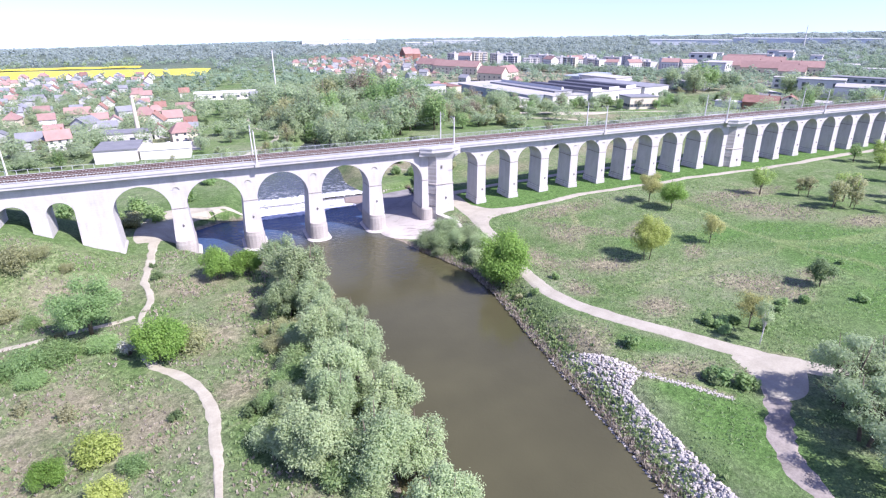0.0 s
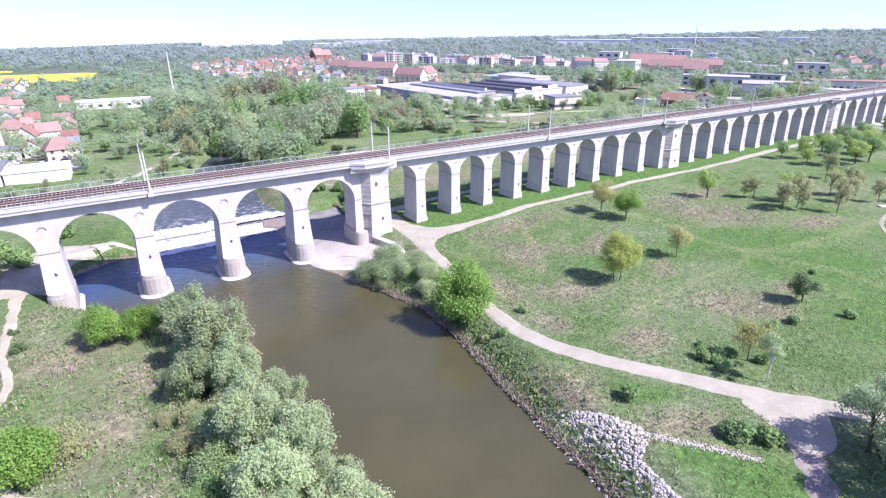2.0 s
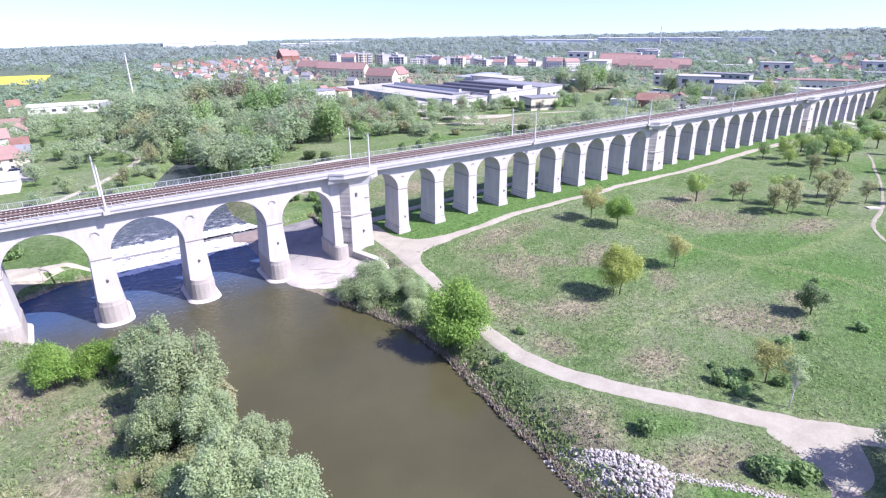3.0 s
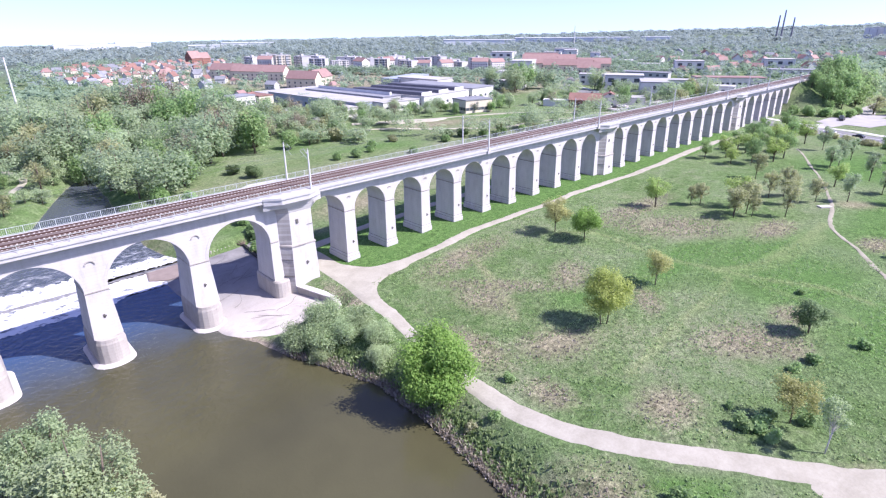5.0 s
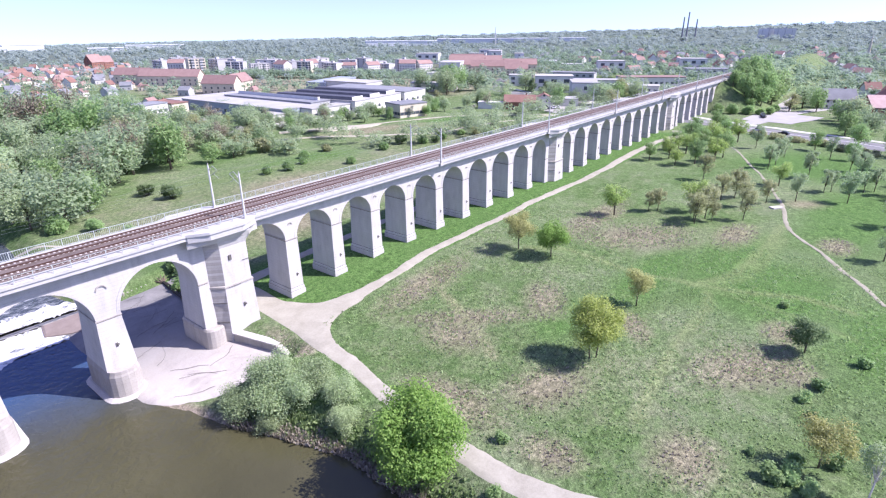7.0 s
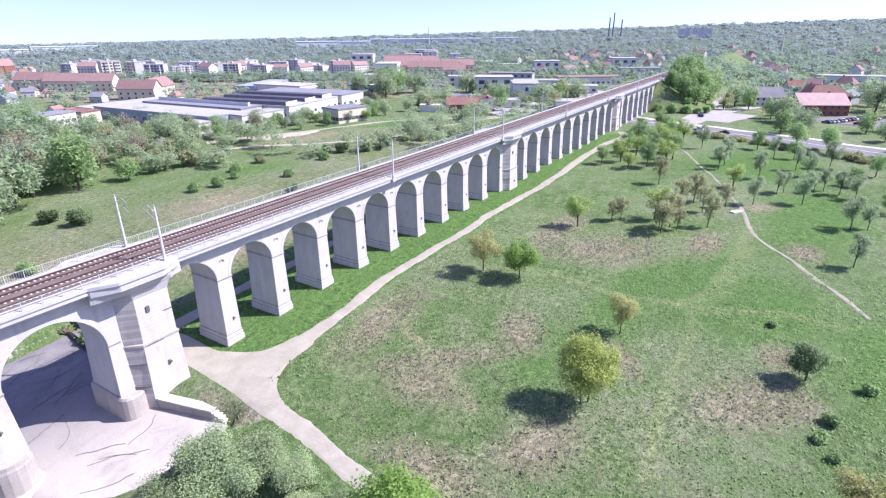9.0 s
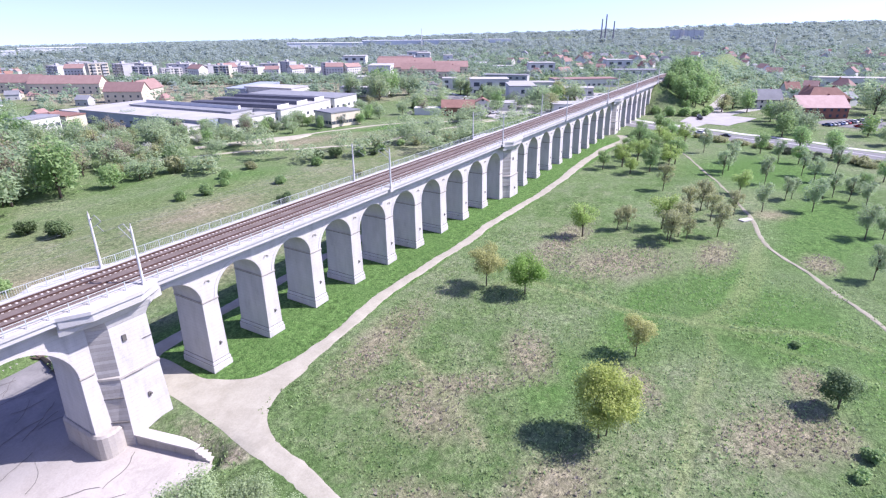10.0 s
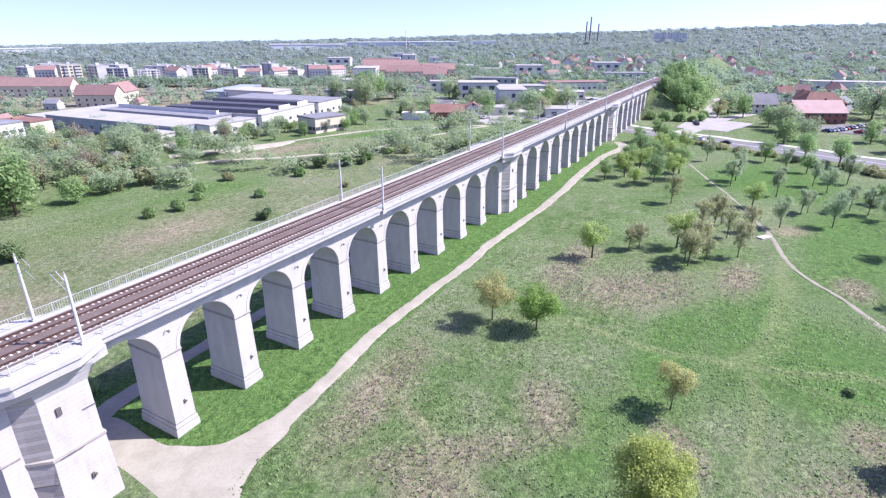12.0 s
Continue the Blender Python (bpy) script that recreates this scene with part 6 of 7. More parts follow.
# apartment blocks
FAR_BLOCKS = [flat_block(26, 12, 5, M_W_WHITE, "white five-storey apartment block", pitch=8, balcony=False), flat_block(22, 12, 5, M_W_GREY, "grey five-storey apartment block", pitch=8, balcony=False)]
fbused = [False] * 2
BLOCKS = [flat_block(26, 12, 5, M_W_WHITE, "white five-storey apartment block with grey balconies"),
          flat_block(22, 12, 5, M_W_GREY, "grey five-storey apartment block with white balconies"),
          flat_block(18, 13, 6, M_W_CREAM, "cream six-storey apartment block with balconies"),
          gable_house(20, 12, 13.5, 4.0, M_W_WHITE, M_R_RED, "white five-storey block with a red roof", floors=4, name="apartment_block", group="apartment blocks")]
bused = [False] * 4
brng = random.Random(7)
for k, (x, y) in enumerate([(300, 652), (301, 622), (306, 596), (331, 598), (334, 570), (345, 548), (354, 522), (362, 498), (374, 508), (388, 488), (398, 476), (405, 452), (418, 446), (430, 428), (442, 418), (350, 600), (368, 568), (384, 545), (400, 520), (418, 500), (436, 476), (452, 452), (320, 660), (338, 690), (365, 640), (400, 600), (430, 560), (460, 520)]):
    if k > 14:
        put(FAR_BLOCKS, fbused, k % 2, spot(x, y, -52 + (k % 3 - 1) * 38 + brng.uniform(-4, 4), brng.uniform(0.8, 1.0)))
    else:
        put(BLOCKS, bused, (k * 3 + k // 4) % 4 if k < 8 else (3 if k % 3 else 0), spot(x, y, -52 + (k % 3 - 1) * 38 + brng.uniform(-4, 4), brng.uniform(0.8, 1.0)))
    taken.append((x, y, 13))

# church-like brick house with a stepped outline in the old town
for x, y, s in ((276, 760, 0.95), (300, 790, 0.8)):
    t = gable_house(16, 12, 10, 8, M_W_BRICK, M_R_RED, "tall red brick building with a steep roof", name="brick_building", group="", floors=3)
    t.matrix_basis = spot(x, y, 20, s)
    taken.append((x, y, 16))

# ---- houses ----
hr = random.Random(11)
for x, y, k, rot in ((-8, 262, 1, 10), (-20, 300, 2, 80), (-13, 308, 0, 10), (-26, 322, 1, 5), (-54, 264, 0, 15), (-64, 268, 3, 10), (-60, 290, 0, 5), (-50, 304, 3, 60), (-40, 296, 3, 8), (-70, 330, 0, 10), (-86, 338, 1, 85), (-46, 322, 0, 5), (-60, 352, 4, 5), (-78, 362, 0, 10), (-92, 368, 3, 10), (-38, 350, 3, 20), (-22, 340, 1, 10), (-6, 330, 0, 80), (-8, 428, 2, 5), (36, 396, 3, 10), (234, 391, 1, 20), (209, 434, 3, -60), (162, 385, 0, 30), (160, 366, 2, 30)):
    house_at(k, x, y, rot, 0.84)
for y in range(262, 640, 16):
    for x in range(-230, 6, 15):
        px, py = x + hr.uniform(-4, 4), y + hr.uniform(-5, 5)
        if px < -0.36 * py - 2 or px > (-4 if py < 420 else -24 - 0.06 * (py - 420)) or not clear(px, py, 4.6) or hr.random() < 0.3:
            continue
        house_at(hr.choice((0, 3, 1, 2, 3, 4, 3)), px, py, hr.choice((0, 90, 5, 95)) + hr.uniform(-8, 8), hr.uniform(0.6, 0.85))
n_mid = 0
while n_mid < 110:
    y = hr.uniform(470, 820)
    x = 0.36 * y + hr.uniform(-130, 50) - 10
    if clear(x, y, 4) and x > 110:
        house_at(hr.choice((0, 3, 1, 2, 3, 2)), x, y, hr.uniform(-40, 40), hr.uniform(0.6, 0.95))
        n_mid += 1
n_right = 0
while n_right < 62:
    x = 420 + 730 * hr.random() ** 1.5
    y = hr.uniform(-0.20 * x, 0.16 * x)
    if clear(x, y, 7) and not (84 < y < 150 and x < 520):
        house_at(hr.choice((0, 1, 2, 3, 4, 0)), x, y, hr.uniform(0, 180), hr.uniform(0.9, 1.3))
        n_right += 1
n_far = 0
while n_far < 50:
    x = hr.uniform(420, 1000)
    y = hr.uniform(0.18 * x, 0.55 * x)
    if clear(x, y, 8) and y > 150:
        house_at(hr.choice((0, 1, 2, 3, 4)), x, y, hr.uniform(0, 180), hr.uniform(0.9, 1.3))
        n_far += 1

# low flat-roofed workshops and shops scattered behind the works
SHED = flat_block(20, 11, 1, M_W_WHITE, "low white flat-roofed workshop", name="workshop", category="workshop", group="workshops", balcony=False, pitch=6, pent=False)
SHED_B = flat_block(15, 10, 2, M_W_WHITE, "white two-storey flat-roofed building", name="workshop", category="workshop", group="workshops", balcony=False, pitch=5, pent=False)
sheds, sused, n_shed = [SHED, SHED_B], [False] * 2, 0
while n_shed < 24:
    x = hr.uniform(300, 760)
    y = hr.uniform(0.22 * x + 60, 0.95 * x)
    if clear(x, y, 11) and y > 165:
        put(sheds, sused, n_shed % 2, spot(x, y, -60 + hr.choice((0, 90)), hr.uniform(0.9, 1.5)))
        taken.append((x, y, 11))
        n_shed += 1

# ---- chimneys, masts, far large buildings ----


def mast(name, label, x, y, h, r0, r1, mat, category="mast"):
    t = thing(name, label, category, m=spot(x, y))
    b = Build()
    b.tube([(0, 0, -2), (0, 0, h * 0.5), (0, 0, h)], [r0, (r0 + r1) / 2, r1], 10)
    part("shaft", b, mat, t)
    c = Build()
    c.tube([(0, 0, h - 0.6), (0, 0, h + 0.1)], [r1 * 1.25, r1 * 1.25], 10)
    part("rim", c, M_CONCRETE, t)
    return t


mast("brick_chimney", "tapering pale brick factory chimney", -26.3, 277, 18, 1.0, 0.6, M_W_CREAM, "chimney")
mast("radio_mast", "slender white steel mast", 50.3, 403, 31, 0.55, 0.35, M_POLE)
mast("radio_mast", "tall grey radio mast on the far hill", 1350, 934, 46, 1.6, 0.8, M_POLE)
for x, y, h in ((1700, 548, 62), (1712, 540, 74), (1735, 523, 56)):
    mast("stack", "tall dark industrial chimney stack", x, y, h, 2.6, 1.7, M_R_GREY, "chimney")
t = mast("church_spire", "slender pale church spire", 1003, 93, 30, 2.4, 0.3, M_W_CREAM, "church spire")
for x, y, w, d, h, rot in ((500, 2300, 190, 50, 16, -8), (700, 2500, 120, 60, 20, -10), (860, 1850, 160, 40, 12, -25), (1250, 1250, 120, 40, 14, -40), (1330, 1180, 90, 40, 12, -45), (1560, 1180, 200, 50, 13, -50), (1620, 1010, 160, 40, 12, -50), (640, 1650, 80, 40, 10, -20), (1750, 900, 90, 30, 10, -50)):
    t = thing("logistics_hall", "huge white hall on the horizon", "industrial hall", "far halls", m=spot(x, y, rot))
    b = Build()
    b.box(-w / 2, -d / 2, -14, w / 2, d / 2, h)
    part("wall", b, M_WHITE_HALL, t)
    r = Build()
    r.box(-w / 2 - 1, -d / 2 - 1, h + 0.004, w / 2 + 1, d / 2 + 1, h + 1.2)
    part("roof", r, M_WHITE_HALL, t)
SLABS = flat_block(52, 12, 9, M_W_WHITE, "tall pale housing slab on the far hill", group="far housing slabs", balcony=False, pitch=17, me=W_SMALL)
for k, (x, y, rot) in enumerate(((1900, 330, -75), (1910, 372, -70))):
    m = spot(x, y, rot, 1.0)
    if k:
        copy_thing(SLABS, m)
    else:
        SLABS.matrix_basis = m

# ---- fields, roads ----


def patch(name, poly, mat, label, lift, category, step=6.0):
    """A flat four-cornered area laid on the land."""
    a, b2, c, d = (np.array(p, float) for p in poly)
    n = max(2, int(max(np.linalg.norm(b2 - a), np.linalg.norm(d - a)) / step))
    b = Build()
    rows = []
    for i in range(n + 1):
        u = i / n
        l, r = a + (d - a) * u, b2 + (c - b2) * u
        rows.append([(*(l + (r - l) * k / n), float(hgt(*(l + (r - l) * k / n))) + lift) for k in range(n + 1)])
    b.quadgrid(rows)
    return tagged(new(name, b.mesh(name, mat, True)), label, category, kind="structure")


patch("rapeseed_field", [(-215, 655), (10, 620), (20, 735), (-250, 800)], M_RAPE, "yellow flowering rapeseed field", 0.5, "field", 12)
patch("rapeseed_field", [(-330, 830), (-60, 800), (-60, 850), (-340, 890)], M_RAPE, "yellow flowering rapeseed field", 0.5, "field", 12)
ROAD = [(262, -60), (268, 10), (277, 45), (287, 75), (293, 95), (301, 120), (309, 150), (322, 190), (345, 240), (372, 290)]
ribbon("road", [(x, y, 15.0) for x, y in ROAD], M_ASPHALT, "grey asphalt dual carriageway", lift=0.12, seed=31, rag=0.0, step=3, category="road")
ribbon("pavement", [(x + 10.2, y - 3, 3.0) for x, y in ROAD], M_KERB, "pale concrete pavement beside the road", lift=0.17, seed=32, rag=0.0, step=3, category="pavement")
ribbon("median", [(x, y, 0.7) for x, y in ROAD], M_KERB, "pale kerbed strip between the lanes", lift=0.22, seed=33, rag=0.0, step=3, category="kerb")
ribbon("side_road", [(300, 108, 8), (322, 102, 9), (345, 99, 10), (372, 100, 9), (400, 104, 7), (430, 107, 7), (470, 98, 7), (560, 60, 7)], M_PAVE, "pale paved side road", lift=0.15, seed=34, rag=0.0, step=3, category="road")
ribbon("side_road", [(345, 100, 7), (372, 88, 7), (400, 75, 6), (440, 40, 6), (470, 5, 6)], M_PAVE, "pale paved side road", lift=0.16, seed=35, rag=0.0, step=3, category="road")
ribbon("street", [(345, 250, 8), (374, 286, 8), (450, 330, 9), (580, 382, 10), (680, 452, 11), (1024, 580, 14), (1240, 645, 16)], M_ASPHALT, "straight asphalt street through the town", lift=0.3, seed=36, rag=0.0, step=8, category="road")
patch("paved_square", [(318, 88), (352, 78), (362, 106), (322, 110)], M_PAVE, "pale paved square beside the road", 0.13, "paving", 5)
patch("car_park", [(338, 30), (368, 22), (372, 40), (350, 58)], M_ASPHALT, "asphalt car park in front of the brick building", 0.13, "paving", 5)
patch("yard", [(284, 192), (330, 176), (345, 200), (300, 224)], M_PAVE, "pale paved yard behind the viaduct", 0.12, "paving", 5)
patch("yard", [(360, 150), (420, 150), (430, 200), (372, 205)], M_PAVE, "pale paved yard among shop halls", 0.12, "paving", 6)
patch("yard", [(-24, 244), (-2, 240), (-2, 258), (-24, 262)], M_PAVE, "pale paved yard behind the warehouse", 0.12, "paving", 4)

# ---- railway embankment past the viaduct ----
eb = Build()
rows = []
for x in [END - 16, END - 9, *np.arange(END - 2, 760, 8)]:
    g = [float(hgt(x, y)) for y in (104, 162)]
    up = float(np.clip((x - END + 16) / 14, 0, 1))
    low = [(g[0] - 0.3) * (1 - up) + (g[0] + 4) * up, g[0] * (1 - up) + 15.7 * up - 0.3, g[1] * (1 - up) + 15.7 * up - 0.3, (g[1] - 0.3) * (1 - up) + (g[1] + 4) * up]
    rows.append([(x, 104, g[0] - 0.3), (x, 112, low[0]), (x, 128.6, low[1]), (x, 137.4, low[2]), (x, 154, low[3]), (x, 162, g[1] - 0.3)])
eb.quadgrid(rows)
for i, f in enumerate(eb.f):
    eb.f[i] = f[::-1]
em = eb.mesh("embankment", M_GROUND, True)
em.color_attributes.new("cover", "FLOAT_COLOR", "POINT").data.foreach_set("color", np.tile(np.array([0.25, 0.3, 0.0, 1.0], np.float32), len(em.vertices)))
em.color_attributes.new("trail", "FLOAT_COLOR", "POINT").data.foreach_set("color", np.zeros(4 * len(em.vertices), np.float32))
tagged(new("embankment", em), "grassy railway embankment past the viaduct", "embankment", kind="structure")

# ---- cars ----
CAR_COL = [rough_mat("paint_" + n, tuple(v * 0.9 for v in c), c, 1, 4, 0.3, 0.0) for n, c in (("white", (0.75, 0.75, 0.75)), ("dark", (0.03, 0.03, 0.035)), ("silver", (0.42, 0.43, 0.45)), ("red", (0.35, 0.03, 0.03)), ("blue", (0.05, 0.09, 0.22)))]
M_TYRE = rough_mat("tyre", (0.02, 0.02, 0.02), (0.04, 0.04, 0.04), 1, 4, 0.8, 0.0)


def car(col, label):
    t = thing("car", label, "car", "cars")
    b = Build()
    prof = [(-2.1, 0.35), (-2.15, 0.8), (-1.9, 0.95), (-1.3, 1.0), (1.0, 0.98), (1.9, 0.85), (2.1, 0.6), (2.1, 0.35)]
    b.loft([[(x, -0.85, z) for x, z in prof], [(x, -0.9, z) for x, z in prof], [(x, 0.9, z) for x, z in prof], [(x, 0.85, z) for x, z in prof]])
    part("body", b, col, t)
    c = Build()
    cp = [(-1.75, 0.97), (-1.2, 1.45), (0.35, 1.47), (1.05, 0.97)]
    c.loft([[(x, -0.72, z) for x, z in cp], [(x, 0.72, z) for x, z in cp]])
    part("windows", c, M_GLASS, t)
    r = Build()
    r.box(-1.15, -0.68, 1.455, 0.3, 0.68, 1.5)
    part("roof", r, col, t)
    for x in (-1.3, 1.3):
        for y in (-0.8, 0.8):
            w = Build()
            w.tube([(x, y - 0.1, 0.32), (x, y + 0.1, 0.32)], [0.32, 0.32], 10)
            part("wheel", w, M_TYRE, t)
    return t


CARS = [car(m, f"{n} parked passenger car") for m, n in zip(CAR_COL, ("white", "black", "silver", "dark red", "dark blue"))]
cused = [False] * 5
crng = random.Random(5)
SPOTS = [(290.5, 97, 75, 0), (288.0, 86.5, 75, 1), (315.5, 152, 70, 2), (276, 30, 75, 0), (333, 102, 0, 1), (337, 103, 0, 1), (342, 104, 5, 2), (347, 105, 5, 1), (352, 106, 5, 4)]
for k in range(13):
    SPOTS.append((342 + k * 2.4, 48.5 - k * 1.6, 60, crng.randrange(5)))
for k in range(10):
    SPOTS.append((345 + k * 2.5, 36 - k * 1.0, 60, crng.randrange(5)))
for k in range(7):
    SPOTS.append((284 + k * 3.1, 207 - k * 1.2, 20, crng.choice((0, 0, 2, 1))))
for k in range(14):
    SPOTS.append((375 + crng.uniform(0, 40), 158 + crng.uniform(0, 35), crng.choice((0, 90)), crng.randrange(5)))
for k in range(5):
    SPOTS.append((-20 + k * 3.2, 252 + crng.uniform(-4, 4), crng.uniform(0, 180), crng.randrange(5)))
for x, y, rot, k in SPOTS:
    put(CARS, cused, k, spot(x, y, rot, 1.0, 0.14))

# prototypes that found no place are not kept
for proto, kept in [*zip(HOUSES, used), *zip(FAR_HOUSES, far_used), *zip(FAR_BLOCKS, fbused), *zip(BLOCKS, bused), *zip(CARS, cused)]:
    if not kept:
        for ob in list(proto.children_recursive) + [proto]:
            bpy.data.objects.remove(ob)

# ---- woods ----


def inside(px, py, poly):
    c = False
    for (x0, y0), (x1, y1) in zip(poly, poly[1:] + poly[:1]):
        if (y0 > py) != (y1 > py) and px < (x1 - x0) * (py - y0) / (y1 - y0) + x0:
            c = not c
    return c


WOOD = [tree("wood_tree", "leafy spring tree in the riverside wood", "tree", 10, 9, M_L_FAR, 1900, 0.30, 61, 24, 0.08, group="riverside wood", lump_r=0.26),
        tree("wood_tree", "grey-green willow in the riverside wood", "tree", 9, 9.5, M_L_WILLOW, 1900, 0.30, 62, 24, 0.06, group="riverside wood", lump_r=0.26),
        tree("wood_tree", "olive budding tree in the riverside wood", "tree", 11, 8, M_L_OLIVE, 1700, 0.27, 63, 24, 0.12, group="riverside wood", lump_r=0.24),
        tree("wood_tree", "bright green tree in the riverside wood", "tree", 9, 8, M_L_GREEN, 1900, 0.30, 64, 22, 0.08, group="riverside wood", lump_r=0.27),
        tree("wood_tree", "dark conifer-like tree among the houses", "tree", 10, 5, M_L_DARK, 1200, 0.30, 65, 16, 0.06, group="riverside wood", shape=0.4),
        tree("wood_tree", "brown leafless tree in the riverside wood", "tree", 11, 8, M_L_BUD, 1300, 0.22, 66, 26, 0.14, group="riverside wood", lump_r=0.24),
        tree("wood_tree", "pale blossoming tree in the riverside wood", "tree", 9, 9, M_L_BLOSSOM, 1800, 0.27, 67, 24, 0.08, group="riverside wood", lump_r=0.25)]
wused = [False] * 7
wr = random.Random(21)
REGION = [(46, 222), (62, 216), (78, 224), (100, 236), (118, 248), (150, 266), (176, 282), (168, 340), (150, 420), (120, 500), (60, 500), (36, 440), (40, 340), (22, 300), (34, 268), (42, 250)]
placed, extra = [], []
for _ in range(6000):
    x, y = wr.uniform(15, 190), wr.uniform(212, 500)
    if inside(x, y, REGION) and clear(x, y, 3) and all((x - a) ** 2 + (y - b) ** 2 > 78 for a, b in placed):
        placed.append((x, y))
placed.sort(key=lambda p: p[1])
wood_spots = [(x, y, wr.choices((0, 1, 2, 3, 5, 6), (6, 4, 3, 4, 3, 1))[0], wr.uniform(0.85, 1.6)) for x, y in placed[:190]]
extra += placed[190:]
# trees by the works, the road, the embankment, the near town
for x, y, k, s in [(118, 262, 1, 1), (110, 254, 3, .9), (145, 300, 1, 1), (152, 310, 0, 1), (171, 303, 0, .9), (177, 275, 0, 1.0), (182, 284, 3, .8), (191, 268, 0, .9), (198, 276, 2, .8), (205, 270, 3, .8), (215, 262, 0, .9), (212, 285, 1, .8), (248, 252, 1, .7), (256, 258, 1, .8), (262, 262, 0, .9),
                   (318, 292, 0, 1.4), (330, 300, 3, 1.5), (342, 300, 3, 1.3), (352, 292, 0, 1.2), (340, 318, 1, 1.4), (325, 320, 0, 1.2), (360, 318, 0, 1.2), (372, 262, 0, 1.1), (356, 248, 4, 1.2), (345, 232, 4, 1.1), (338, 222, 0, .9), (306, 202, 3, .9), (318, 208, 4, .9), (330, 188, 0, 1.2), (338, 180, 3, 1.1), (346, 172, 0, 1.1), (325, 178, 2, .9), (352, 182, 2, 1.2), (310, 240, 1, 1.0), (300, 250, 0, .8),
                   (300, 66, 3, .9), (312, 58, 0, .9), (322, 62, 1, 1.0), (335, 66, 0, 1.1), (345, 72, 3, .9), (372, 84, 3, 1.0), (385, 92, 0, 1.1), (368, 96, 2, .9), (330, 20, 0, 1.2), (345, 12, 3, 1.3), (362, 8, 0, 1.4), (380, 18, 1, 1.3), (395, 26, 0, 1.4), (300, 30, 1, .9), (310, 15, 0, 1.0), (318, 35, 3, .8), (410, 10, 0, 1.5), (425, 40, 3, 1.3), (300, 5, 1, 1.2), (358, 66, 2, .9),
                   (-2, 240, 0, .7), (4, 232, 1, .6), (10, 250, 0, .8), (6, 270, 3, .8), (14, 285, 4, .8), (2, 295, 4, .8), (20, 320, 0, .9), (10, 335, 3, 1.0), (28, 360, 0, 1), (16, 375, 3, 1), (-58, 250, 2, .9), (-46, 246, 0, .8), (-66, 252, 0, .8), (-40, 254, 3, .6), (-76, 258, 4, .8), (-50, 238, 2, .7), (-70, 240, 2, .9), (-60, 232, 0, .9), (-48, 226, 3, .8), (-20, 214, 1, .7), (-12, 212, 2, .6), (-28, 212, 0, .5), (-76, 226, 2, 1.0), (-86, 244, 0, 1.0), (16, 306, 0, 0.9), (24, 248, 3, .6), (-2, 206, 0, .6), (10, 212, 1, .6), (30, 228, 0, .7), (22, 222, 3, .7), (16, 208, 1, .8), (20, 216, 2, .9), (12, 200, 3, .7), (26, 226, 1, .9), (6, 216, 1, .9), (32, 240, 2, 1.0), (36, 246, 1, 1.0), (50, 208, 1, 1.1), (57, 206, 0, 1.2), (49, 218, 0, 1.0), (64, 212, 3, 1.0), (70, 220, 0, 1.1), (124, 252, 5, 1.1), (130, 258, 5, 1.0), (134, 248, 2, .9), (140, 262, 6, 1.1), (88, 240, 5, 1.2), (96, 262, 5, 1.1), (80, 250, 0, 1.3), (104, 246, 2, 1.2)]:
    wood_spots.append((x, y, k, s))
gr = random.Random(14)
for x, y in [(114, 232), (122, 236), (130, 246), (138, 240), (146, 252), (120, 256), (142, 268), (152, 262), (160, 272), (168, 268), (150, 284), (162, 290), (174, 294), (184, 300), (186, 276), (196, 262), (178, 262), (168, 312), (176, 322), (180, 340), (172, 352), (182, 366), (176, 380), (205, 254), (220, 252), (228, 268), (244, 284), (262, 276), (252, 272), (276, 262), (268, 290), (284, 270), (292, 284)]:
    wood_spots.append((x + gr.uniform(-3, 3), y + gr.uniform(-3, 3), gr.choice((0, 1, 1, 2, 3)), gr.uniform(0.6, 1.0)))
for _ in range(34):
    x = gr.uniform(150, 305)
    wood_spots.append((x, float(np.interp(x, [150, 200, 250, 305], [285, 268, 243, 232])) + gr.uniform(-9, 9), gr.choice((0, 1, 2, 3, 4, 6, 5)), gr.uniform(0.55, 0.9)))
er = random.Random(9)
for k in range(78):
    x = 353 + 3.4 * k * 0.78 + er.uniform(-3, 3)
    wood_spots.append((x, er.uniform(107, 125) if k % 5 or x < 470 else er.uniform(142, 160), er.choice((3, 3, 0, 3)), er.uniform(0.9, 1.45) * (0.7 if k < 6 else 1.0)))
far_a = []
fr = random.Random(33)
for x, y, k, s in wood_spots:
    if x < 36 and y < 385:
        s *= 0.6
    elif 105 < x < 300 and y > 225:
        s *= 0.68
    if x > 405 or y > 345:
        rise = max(0.0, min(15.0, 0.62 * min(y - 104, 162 - y))) if x > END else 0.0
        far_a.append((x, y, float(hgt(x, y)) + rise, 4.4 * s, 9.5 * s))
        continue
    m = at(x, y, s, wr.uniform(0, 360), s * wr.uniform(0.85, 1.15))
    if x > END and 104 < y < 162:
        m = Matrix.Translation((0, 0, min(15.0, 0.62 * min(y - 104, 162 - y)))) @ m
    put(WOOD, wused, k, m)


